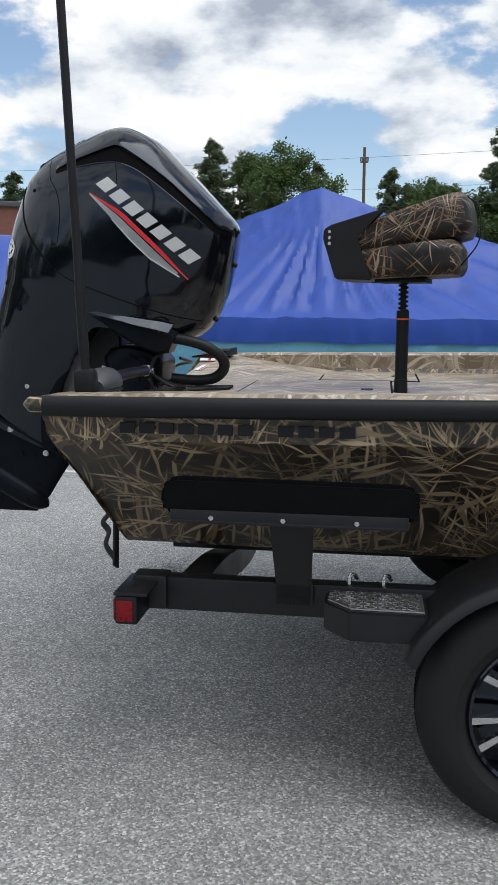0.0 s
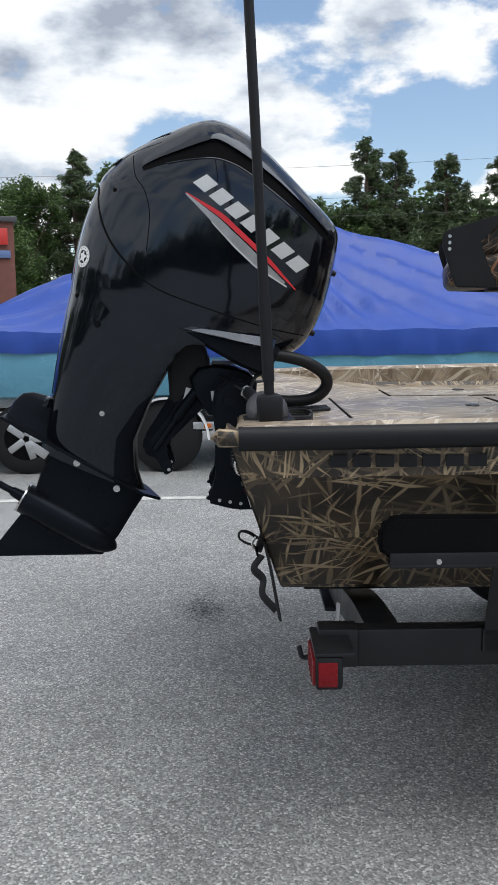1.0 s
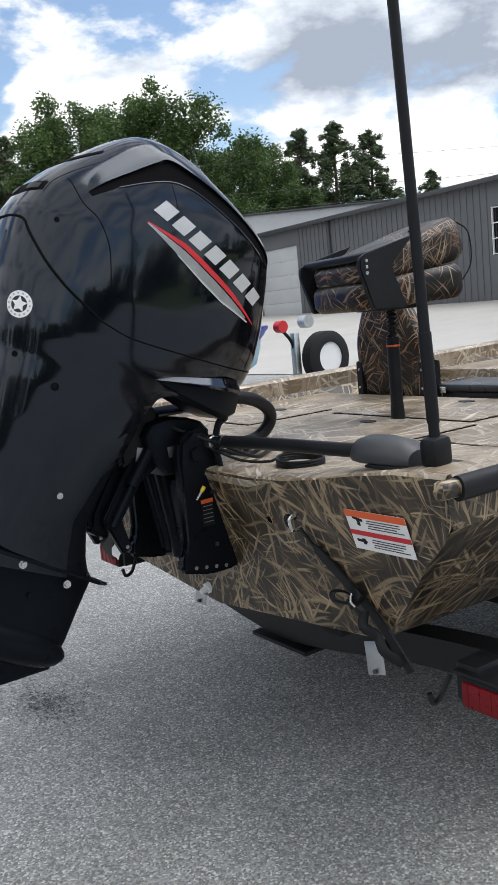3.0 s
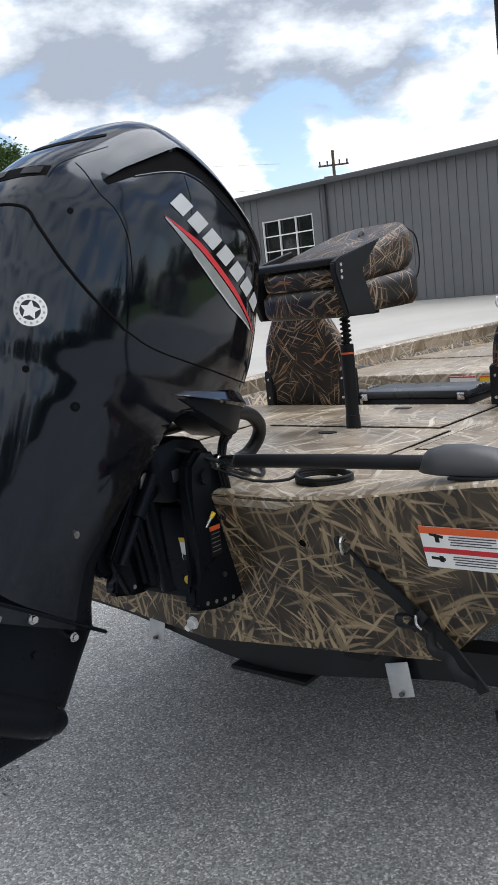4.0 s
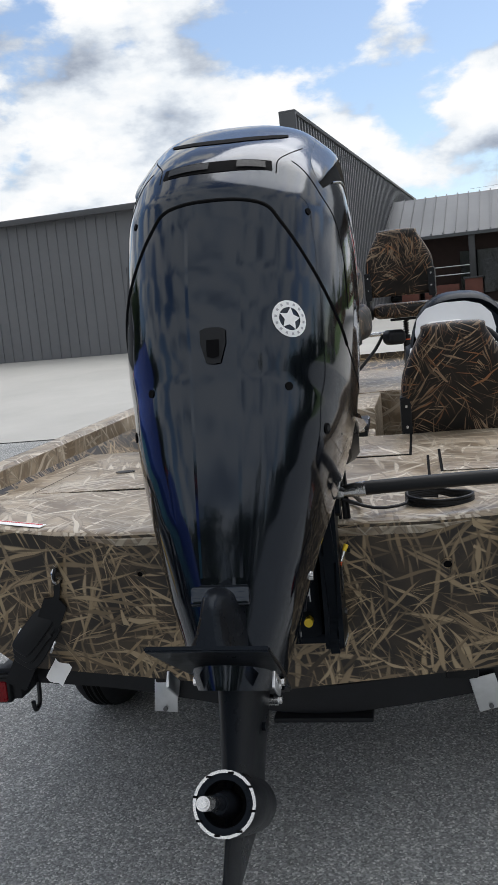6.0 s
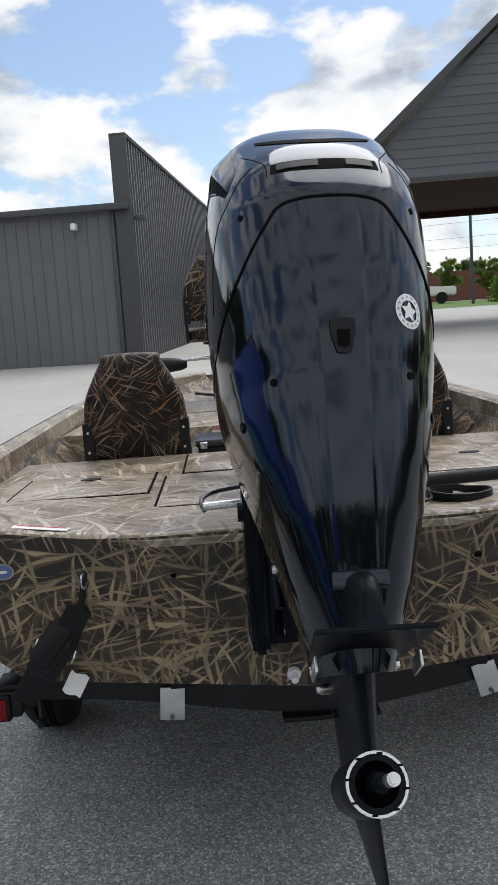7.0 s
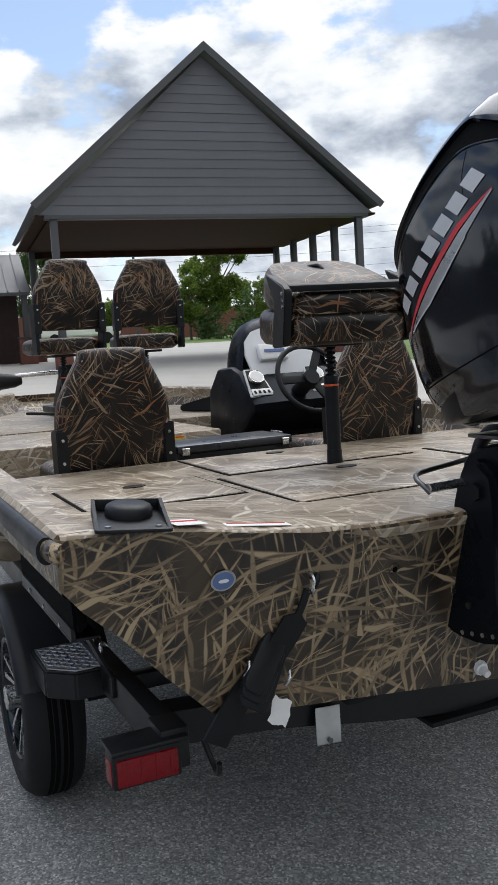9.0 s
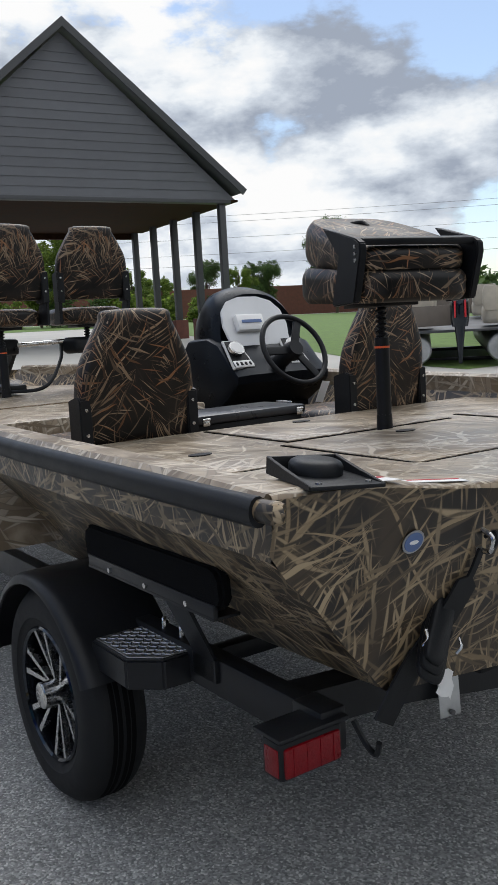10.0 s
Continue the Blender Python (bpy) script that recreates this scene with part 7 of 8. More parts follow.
def far_things():
    bm = B()
    box(bm, (0, 0, 1.5), (3, 60, 3.2))
    solo("long_red_shed", bm, M_BRICK, "long low red-brown shed beyond the grass", "building", m=polar(-26, 88, 0, -20))
    for az, top in ((88.8, 11.6), (30.6, 8.2)):
        t = thing("utility_pole", "weathered wooden utility pole with a crossarm", "utility pole", polar(az, 55, 0, az))
        bm = B()
        rod(bm, (0, 0, -1), (0, 0, top), 0.13, 0.09, 10)
        part("pole", bm, M_TRUNK, t)
        bm = B()
        arm = 0.5 if az > 60 else 1.9
        box(bm, (0, 0, top - 0.9), (0.10, arm, 0.10))
        part("crossarm", bm, M_TRUNK, t)
        if arm > 1:
            bm = B()
            box(bm, (0, 0, top - 1.6), (0.10, 1.3, 0.10))
            part("crossarm", bm, M_TRUNK, t)
        for y in (-0.45 * arm, -0.2 * arm, 0.2 * arm, 0.45 * arm):
            bm = B()
            rod(bm, (0, y, top - 0.85), (0, y, top - 0.6), 0.05)
            part("insulator", bm, M_TRIM, t)
    st = thing("brick_store", "distant red brick store with a red sign along its top", "building", polar(111.5, 47, 0.0, 18))
    bm = B()
    box(bm, (0, 0, 2.8), (12, 14, 6.6), 0.05)
    part("wall", bm, M_BRICK, st)
    bm = B()
    box(bm, (0, 0, 6.15), (12.3, 14.3, 0.25), 0.03)
    part("coping", bm, M_TRIM, st)
    for k in range(6):
        bm = B()
        box(bm, (0.6 + 0.95 * k, -7.08, 5.35), (0.7, 0.16, 0.75), 0.03)
        part("sign_block", bm, M_SIGN, st, "red sign lettering block")
    bm = B()
    box(bm, (3.0, -7.06, 4.55), (5.6, 0.12, 0.35), 0.02)
    part("sign_band", bm, M_BLUE, st, "blue sign band")


def light_post():
    t = thing("light_post", "slim grey light post beyond the canopy", "light post", bpose(23.5, -10.0, 0.0) @ pose(30.0, -3.6, gz(53, 0)))
    bm = B()
    rod(bm, (0, 0, -0.5), (0, 0, 9.0), 0.11, 0.08, 12)
    part("post", bm, M_TRIM, t)
    bm = B()
    box(bm, (0, -0.4, 9.0), (0.25, 0.9, 0.12), 0.02)
    part("lamp_head", bm, M_TRIM, t)


def far_things_more():
    # wires beyond the lot
    w = thing("power_line", "thin overhead wires strung high beyond the lot", "wires", pose(0, 0, 0))
    for z in (11.4, 10.9, 9.6, 8.3, 7.4):
        a, b = polar(-82, 95).translation, polar(-6, 88).translation
        bm = B()
        tube(bm, [(a.x + (b.x - a.x) * t, a.y + (b.y - a.y) * t, z + 1.2 * (2 * t - 1) ** 2 - 0.6) for t in (k / 12 for k in range(13))], 0.012, 5, 2)
        part("wire", bm, M_TRIM, w)
    w = thing("power_line", "thin overhead wires strung in front of the trees", "wires", pose(0, 0, 0))
    for z in (8.6, 7.2, 6.4):
        a, b = polar(122, 54).translation, polar(34, 50).translation
        bm = B()
        tube(bm, [(a.x + (b.x - a.x) * t, a.y + (b.y - a.y) * t, z + 0.8 * (2 * t - 1) ** 2 - 0.4) for t in (k / 12 for k in range(13))], 0.007, 5, 2)
        part("wire", bm, M_TRIM, w)
    # unseen woods behind the lot, on the side away from the buildings
    bm = B()
    rnd = random.Random(21)
    blobs = []
    for k in range(150):
        az = rnd.uniform(128, 300)
        d = rnd.uniform(44, 56)
        # heights set by bearing: taller astern to darken the cowl's reflections
        h = 4.0 + 5.0 * min(1.0, max(0.0, (az - 140) / 15)) * min(1.0, max(0.0, (225 - az) / 15)) + 3.5 * noise.noise((az * 0.12, 3, 0)) + rnd.uniform(-1.0, 2.0)
        x, y = d * math.cos(radians(az)), d * math.sin(radians(az))
        for f in (0.15, 0.45, 0.75, 0.97):
            blobs.append(((x + rnd.uniform(-1, 1), y, gz(x, y) + h * f), rnd.uniform(1.8, 3.0)))
    leaf_cloud(bm, blobs, 30000, 1.1, rnd)
    solo("thicket", bm, M_PINE, "unseen dark belt of trees, added for the cowl to mirror", "trees", "stuff")


far_things()
far_things_more()
light_post()


# ---- small things on and round the boat ----
def raked(y, z, lift=0.004):
    """A pose on the transom: x to port... its z axis stands out of the plate, y up, x to starboard."""
    n = Vector((-1, 0, -RAKE)).normalized()
    x = Vector((0, -1, 0))
    up = n.cross(x)
    m_ = Matrix((x, up, n)).transposed().to_4x4()
    m_.translation = Vector((stern_x(z) - 0.002, y, z)) + n * lift
    return m_


def transom_fittings():
    # warning sticker
    m_ = raked(-0.907, 0.980) @ pose(0, 0, 0, 0, 0, 1.5)
    bm = B()
    box(bm, (0, 0, 0), (0.205, 0.108, 0.0015), 0, m_)
    s = part("warning_sticker", bm, M_WHITE, boat, "white warning sticker with orange and red bands")
    for y, h, mm, nm in ((0.045, 0.018, M_ORANGE, "orange_band"), (-0.007, 0.013, M_RED, "red_band")):
        bm = B()
        box(bm, (0, y, 0.0012), (0.205, h, 0.0012), 0, m_)
        part(nm, bm, mm, s)
    for cy in (0.018, -0.034):
        bm = B()
        box(bm, (-0.068, cy, 0.0012), (0.034, 0.007, 0.0012), 0, m_ @ pose(0, 0, 0, 0, 0, -12 if cy > 0 else -4))
        box(bm, (-0.062, cy + 0.004, 0.0012), (0.010, 0.016, 0.0012), 0, m_)
        part("pictogram", bm, M_BLACK, s)
        bars("print_bar", s, m_ @ pose(0.0, cy + 0.012, 0.0012), -0.035, 0.09, M_TRIM, 4, 0.0022, 0.0045, 3)
    # maker's oval
    for r, mm, z in ((0.029, M_SILVER, 0.0), (0.024, M_BLUE, 0.0012), (0.012, M_WHITE, 0.0024)):
        bm = B()
        rod(bm, (0, 0, z - 0.001), (0, 0, z + 0.001), r, seg=28)
        bmesh.ops.scale(bm, vec=(1.0, 0.85 if r > 0.02 else 0.35, 1), verts=bm.verts)
        bmesh.ops.transform(bm, matrix=raked(0.802, 1.0), verts=bm.verts)
        part("oval_badge", bm, mm, boat, "small blue and white oval badge" if r > 0.03 else "")
    # drain plug
    m_ = raked(0.053, 0.622, 0.0)
    bm = B()
    rod(bm, (0, 0, 0), (0, 0, 0.022), 0.022, 0.019, 8)
    rod(bm, (0, 0, 0.022), (0, 0, 0.045), 0.012, 0.010, 12)
    bmesh.ops.transform(bm, matrix=m_, verts=bm.verts)
    part("drain_plug", bm, M_WHITE, boat, "white plastic drain plug")
    for y, z, r in ((-0.454, 0.945, 0.014), (0.36, 0.95, 0.011), (-0.10, 0.63, 0.018)):
        bm = B()
        tube(bm, [Vector((r * math.cos(a), r * math.sin(a), 0)) for a in (2 * math.pi * k / 20 for k in range(21))], 0.004, 8, 1, 1, False)
        bmesh.ops.transform(bm, matrix=raked(y, z, 0.001), verts=bm.verts)
        part("through_fitting", bm, M_HULL, boat)
        bm = B()
        rod(bm, (0, 0, -0.001), (0, 0, 0.0012), r * 0.8, seg=16)
        bmesh.ops.transform(bm, matrix=raked(y, z, 0.001), verts=bm.verts)
        part("drain_hole", bm, M_DULL, boat)
    # eyes for the tie-down straps
    for y in (-0.595, 0.595):
        bm = B()
        tube(bm, [(0, 0.022, 0), (0, 0.016, 0.03), (0, -0.016, 0.03), (0, -0.022, 0)], 0.006, 8, 6)
        bmesh.ops.transform(bm, matrix=raked(y, 0.965, 0.0), verts=bm.verts)
        part("tie_eye", bm, M_STEEL, boat, "steel tie-down eye")
    # dark model name along the starboard side, as plain blocks
    for i in range(12):
        if i == 7:
            continue
        bm = B()
        box(bm, (0.165 + 0.0525 * i, -1.1575, 1.065), (0.040, 0.004, 0.028), 0)
        part("lettering_block", bm, M_BLACK, boat, "black lettering block")
    # small stickers on the deck
    for x, y, w, d, r in ((0.095, 0.87, 0.075, 0.075, 8), (0.10, 0.70, 0.035, 0.15, -6)):
        bm = B()
        box(bm, (0, 0, 0), (w, d, 0.001), 0, pose(x - 0.12, y, 1.0725 + crown(y), 6, 0, r))
        st = part("deck_sticker", bm, M_WHITE, boat, "white and red paper sticker")
        bm = B()
        box(bm, (0.01, 0, 0.001), (w * 0.16, d * 0.9, 0.001), 0, pose(x - 0.12, y, 1.0725 + crown(y), 6, 0, r))
        part("red_band", bm, M_RED, st)


transom_fittings()


def straps():
    lines = {1: ((0.597, 0.945), (0.615, 0.885), (0.665, 0.80), (0.74, 0.71), (0.81, 0.60)), -1: ((0.60, 0.945), (0.635, 0.90), (0.715, 0.82), (0.80, 0.73), (0.89, 0.60))}
    for side, w in ((1, 0.034), (-1, 0.017)):
        s = thing("tie_down_strap", "black webbing tie-down strap with a hook, from boat to trailer", "strap", ASKEW, "tie-down straps")
        line = lines[side]
        pts = spline([((stern_x(z) if z > 0.62 else 0.055) - 0.013, side * y, z) for y, z in line], 6)
        bm = B()
        rings = []
        for i, p in enumerate(pts):
            d = (pts[min(i + 1, len(pts) - 1)] - pts[max(i - 1, 0)]).normalized()
            n = Vector((-1, 0, -0.3)).normalized()
            q = d.cross(n).normalized()
            ww = w * (0.25 if i < 7 else 1.0)
            rings.append([p + q * ww + n * 0.003, p - q * ww + n * 0.003, p - q * ww - n * 0.003, p + q * ww - n * 0.003])
        loft(bm, rings)
        part("webbing", bm, M_BLACK, s)
        bm = B()
        tube(bm, [(stern_x(0.95) - 0.03, side * 0.597, 0.94), (stern_x(0.97) - 0.04, side * 0.59, 0.965), (stern_x(0.985) - 0.03, side * 0.585, 0.982), (stern_x(0.97) - 0.01, side * 0.59, 0.97)], 0.005, 8, 5)
        part("hook", bm, M_BLACK, s)
        y0, z0 = (0.690, 0.770) if side > 0 else (0.755, 0.775)
        if side > 0:
            # the surplus, wound flat round the ratchet
            for k in range(3):
                bm = B()
                cushion(bm, 0.088 - 0.012 * k, 0.20 - 0.03 * k, 0.016, 0.10, pose(stern_x(z0) - 0.016 - 0.011 * k, y0 + 0.006 * k, z0 + 0.008 * k, 34 + 3 * k, 0, 0) @ pose(0, 0, 0, 0, 90 + 16, 0))
                part("surplus_webbing", bm, M_BLACK, s, "black webbing wound flat")
        bm = B()
        box(bm, (0, 0, 0), (0.02, 0.06 if side > 0 else 0.03, 0.055), 0.004, pose(stern_x(z0) - 0.022, side * y0, z0, side * -37, 16, 0))
        part("ratchet", bm, M_BLACK, s, "black ratchet buckle")
        for dy, dz in ((0.048, 0.012), (-0.05, -0.03)) if side > 0 else ((0.0, 0.0),):
            bm = B()
            tube(bm, [(stern_x(z0) - 0.036, side * (y0 + dy), z0 + dz + 0.016), (stern_x(z0) - 0.046, side * (y0 + dy + 0.006), z0 + dz), (stern_x(z0) - 0.040, side * (y0 + dy + 0.015), z0 + dz - 0.014)], 0.0035, 8, 5)
            part("pin", bm, M_STEEL, s, "bright steel pin")
        if side > 0:
            bm = B()
            rows = []
            for i in range(5):
                rows.append([(0.004 * math.sin(i * 2.1 + j * 1.3), -0.027 + 0.0135 * j, 0.030 - 0.015 * i + 0.004 * math.sin(j * 1.7)) for j in range(5)])
            loft(bm, rows, closed=False)
            bmesh.ops.transform(bm, matrix=pose(0.012, side * 0.655, 0.652, side * 32, 14, 12), verts=bm.verts)
            part("paper_tag", bm, M_WHITE, s, "crumpled white tag")
    bm = B()
    x0 = stern_x(0.775) - 0.03
    tube(bm, [(x0, -0.745, 0.785), (x0 - 0.025, -0.738, 0.800), (x0 - 0.048, -0.734, 0.802), (x0 - 0.052, -0.738, 0.785), (x0 - 0.032, -0.746, 0.772), (x0 - 0.010, -0.755, 0.765), (x0, -0.775, 0.74)], 0.011, 8, 6, 0.3)
    tube(bm, [(x0 + 0.01, -0.78, 0.745), (x0 - 0.012, -0.80, 0.715), (x0 + 0.012, -0.82, 0.69), (x0 + 0.01, -0.845, 0.655), (x0 + 0.045, -0.87, 0.62)], 0.013, 8, 6, 0.45)
    solo("loose_strap", bm, M_BLACK, "loop of loose black webbing below the transom corner", "strap", m=ASKEW)


straps()


def stern_light():
    s = thing("stern_light_pole", "tall black stern light pole in a moulded base", "light pole", pose(-0.045, -1.045, 1.14, 0, -2.6, 0))
    bm = B()
    rod(bm, (0, 0, 0.02), (0, 0, 1.36), 0.0125, 0.0115, 14)
    part("pole", bm, M_BLACK, s)
    bm = B()
    rod(bm, (0, 0, 0.30), (0, 0, 0.10), 0.0145, 0.0145, 14)
    part("sleeve", bm, M_BLACK, s)
    bm = B()
    box(bm, (0, 0, 0.035), (0.062, 0.05, 0.07), 0.014)
    part("socket", bm, M_BLACK, s, "black moulded socket")
    bm = B()
    box(bm, (0, 0.05, 0.0), (0.12, 0.24, 0.008), 0.003)
    part("base_plate", bm, M_BLACK, s)
    # the cable boot beside it, along the transom
    bm = B()
    rings = []
    for y, r, h in ((0.055, 0.034, 0.032), (0.08, 0.050, 0.054), (0.14, 0.053, 0.062), (0.20, 0.051, 0.060), (0.235, 0.040, 0.050), (0.255, 0.024, 0.032)):
        rings.append([(r * math.cos(a), y, 0.002 + max(0, h * (0.35 + math.sin(a)) / 1.35)) for a in (2 * math.pi * k / 24 for k in range(24))])
    loft(bm, rings)
    part("cable_boot", bm, mat("dark_grey_plastic", (0.045, 0.047, 0.052), 0.42, 0, 0.1, 8), s, "dark grey cable boot")


stern_light()


def cables():
    bm = B()
    tube(bm, [(-0.068, -0.24, 1.150), (-0.066, -0.36, 1.154), (-0.064, -0.52, 1.158), (-0.062, -0.68, 1.160), (-0.058, -0.82, 1.162)], 0.0185, 12, 8)
    solo("steering_cable", bm, M_BLACK, "thick black steering cable along the transom", "cable")
    bm = B()
    rod(bm, (-0.070, -0.185, 1.146), (-0.069, -0.205, 1.147), 0.022, 0.022, 6)
    rod(bm, (-0.069, -0.205, 1.147), (-0.068, -0.262, 1.150), 0.0165, 0.0205, 14)
    solo("cable_nut", bm, M_STEEL, "steel cable coupling at the tilt tube", "coupling")
    bm = B()
    pts = []
    for k in range(60):
        a = k * 2 * math.pi / 14
        r = 0.085 + 0.008 * math.sin(k * 0.9)
        pts.append((0.055 + r * 0.75 * math.cos(a), -0.45 + r * math.sin(a), 1.079 + 0.0055 * (k // 14) + 0.002 * math.sin(k)))
    pts += [(0.02, -0.36, 1.085), (-0.03, -0.28, 1.09), (-0.08, -0.2, 1.13)]
    tube(bm, pts, 0.0045, 8, 3)
    solo("cable_coil", bm, M_BLACK, "coil of thin black cable lying on the deck", "cable")
    for k in range(3):
        bm = B()
        y0 = -0.12 - 0.05 * k
        tube(bm, [(-0.16, y0 * 0.6, 1.16 + 0.02 * k), (-0.06, y0, 1.12 + 0.01 * k), (0.05, y0 - 0.02, 1.085), (0.16, y0 + 0.05, 1.08), (0.22, y0 + 0.12, 1.076)], 0.006, 8, 6)
        solo("rigging_cable", bm, M_BLACK, "thin black rigging cable from motor to deck", "cable", group="rigging cables")


cables()


def deck_things():
    # black plastic tray with a round knob on the port stern corner
    t = thing("deck_tray", "black plastic pedal tray with a round knob on the deck", "tray", pose(-0.005, 0.982, 1.142, 4, -2, -14))
    bm = B()
    box(bm, (0, 0, 0.004), (0.19, 0.15, 0.008), 0.003)
    part("base", bm, M_BLACK, t)
    for y in (-0.072, 0.072):
        bm = B()
        prism(bm, [(-0.092, 0.0), (-0.092, 0.008), (0.02, 0.022), (0.092, 0.034), (0.092, 0.0)], y - 0.004, y + 0.004, "y", 0.001)
        part("side_wall", bm, M_BLACK, t)
    bm = B()
    box(bm, (0.091, 0, 0.0165), (0.006, 0.148, 0.033), 0.002)
    part("back_wall", bm, M_BLACK, t)
    bm = B()
    rings = []
    for z, r in ((0.008, 0.050), (0.024, 0.050), (0.031, 0.046), (0.035, 0.038), (0.037, 0.020)):
        rings.append([(0.035 + 1.15 * r * math.cos(a), r * math.sin(a), z) for a in (2 * math.pi * k / 32 for k in range(32))])
    loft(bm, rings)
    part("knob", bm, M_BLACK, t, "black round knob")
    for y in (-0.05, 0.05):
        bm = B()
        rod(bm, (-0.075, y, 0.007), (-0.075, y, 0.011), 0.006, seg=10)
        part("screw", bm, M_STEEL, t)
    # flat dark box between the rear seats
    b = thing("storage_box", "dark grey storage box with a hinged lid between the seats", "box", pose(1.62, 0.02, 1.0))
    bm = B()
    box(bm, (0, 0, 0.03), (0.24, 0.50, 0.10), 0.006)
    part("box_body", bm, M_BLACK, b)
    bm = B()
    box(bm, (0, 0, 0.098), (0.27, 0.52, 0.035), 0.01)
    part("lid", bm, mat("slate_grey_plastic", (0.018, 0.020, 0.026), 0.30, 0, 0.15, 8), b, "slate grey lid")
    for y in (-0.225, 0.225):
        bm = B()
        rod(bm, (-0.137, y - 0.016, 0.100), (-0.137, y + 0.016, 0.100), 0.005, seg=12)
        box(bm, (-0.138, y, 0.086), (0.004, 0.03, 0.020), 0.001)
        part("hinge", bm, M_STEEL, b, "bright hinge")
        bm = B()
        box(bm, (0.0, y * 1.145, 0.118), (0.10, 0.006, 0.010), 0.002)
        part("lid_edge", bm, M_STEEL, b)
    bm = B()
    box(bm, (0, 0, -0.09), (0.3, 0.56, 0.28), 0.006)
    solo("box_plinth", bm, M_DECK, "camouflage plinth below the storage box", "plinth", m=pose(1.62, 0.02, 1.0))
    # stickers on the step's face
    for y, w, mm in ((0.20, 0.14, M_RED), (0.065, 0.09, M_YELLOW)):
        bm = B()
        box(bm, (2.2675, y, 1.052), (0.002, w, 0.056), 0)
        st = part("step_sticker", bm, M_WHITE if mm is M_RED else M_YELLOW, boat, "small warning sticker on the step")
        bm = B()
        box(bm, (2.266, y, 1.075), (0.0015, w, 0.007), 0)
        part("band", bm, mm if mm is M_RED else M_ORANGE, st)
    # bow-mounted trolling motor, stowed across the bow
    t = thing("trolling_motor", "bow-mounted trolling motor stowed flat across the bow, with a steel shaft", "trolling motor", pose(4.1, 0.31, 1.355, 0, 0, 0))
    bm = B()
    rings = []
    for d, r in ((0.0, 0.030), (0.04, 0.05), (0.12, 0.063), (0.28, 0.067), (0.37, 0.060), (0.385, 0.050)):
        c = Vector((0.02 + 0.28 * d, d, 0.002 + 0.02 * d))
        rings.append([c + Vector((r * math.cos(a), 0.12 * r * math.cos(a), r * 0.85 * math.sin(a))) for a in (2 * math.pi * k / 24 for k in range(24))])
    loft(bm, rings)
    unit = part("lower_unit", bm, M_BLACK, t, "black motor pod")
    bm = B()
    c = Vector((0.12, 0.382, 0.01))
    tube(bm, [c + Vector((0.045 * math.cos(a), 0.012, 0.038 * math.sin(a))) for a in (2 * math.pi * k / 24 for k in range(25))], 0.0035, 6, 1, 1, False)
    part("end_ring", bm, M_ALU, unit, "pale ring on the pod's end")
    bm = B()
    prism(bm, [(-0.02, -0.03), (0.10, -0.085), (0.16, -0.08), (0.13, -0.02)], -0.012, 0.012, "x", 0.003)
    bmesh.ops.transform(bm, matrix=pose(0.06, 0.10, 0), verts=bm.verts)
    part("skeg", bm, M_BLACK, unit)
    bm = B()
    rod(bm, (0.02, 0.03, 0.035), (-0.22, -0.66, 0.06), 0.0145)
    part("shaft", bm, M_STEEL, t, "bright steel shaft")
    bm = B()
    box(bm, (0, 0, 0), (0.10, 0.14, 0.10), 0.02, pose(-0.10, -0.30, 0.04, 0, 0, 20))
    part("clamp", bm, M_BLACK, t)
    bm = B()
    box(bm, (0.12, -0.30, -0.215), (0.62, 0.16, 0.05), 0.012)
    part("base_plate", bm, M_BLACK, t)
    for dy in (-0.05, 0.05):
        bm = B()
        prism(bm, [(-0.16, 0.03), (0.10, -0.20), (0.20, -0.20), (-0.06, 0.06)], -0.30 + dy - 0.012, -0.30 + dy + 0.012, "y", 0.004)
        part("mount_arm", bm, M_BLACK, t)
    bm = cushion(B(), 0.13, 0.15, 0.10, 0.3, pose(-0.25, -0.70, 0.03, 0, 0, 20))
    part("head", bm, M_BLACK, t, "black motor head")
    bm = B()
    tube(bm, [(-0.2, -0.62, 0.04), (-0.32, -0.55, -0.06), (-0.42, -0.40, -0.20), (-0.25, -0.25, -0.225), (0.15, -0.05, -0.225)], 0.011, 8, 8)
    part("power_cable", bm, M_BLACK, t)
    f = thing("foot_pedal", "black trolling-motor foot pedal on the bow deck", "pedal", pose(3.45, -0.72, 1.10, 0, 0, 20))
    bm = B()
    prism(bm, [(-0.18, 0.0), (-0.18, 0.09), (-0.12, 0.10), (0.18, 0.04), (0.18, 0.0)], -0.08, 0.08, "y", 0.01)
    part("pedal_body", bm, M_BLACK, f)


deck_things()


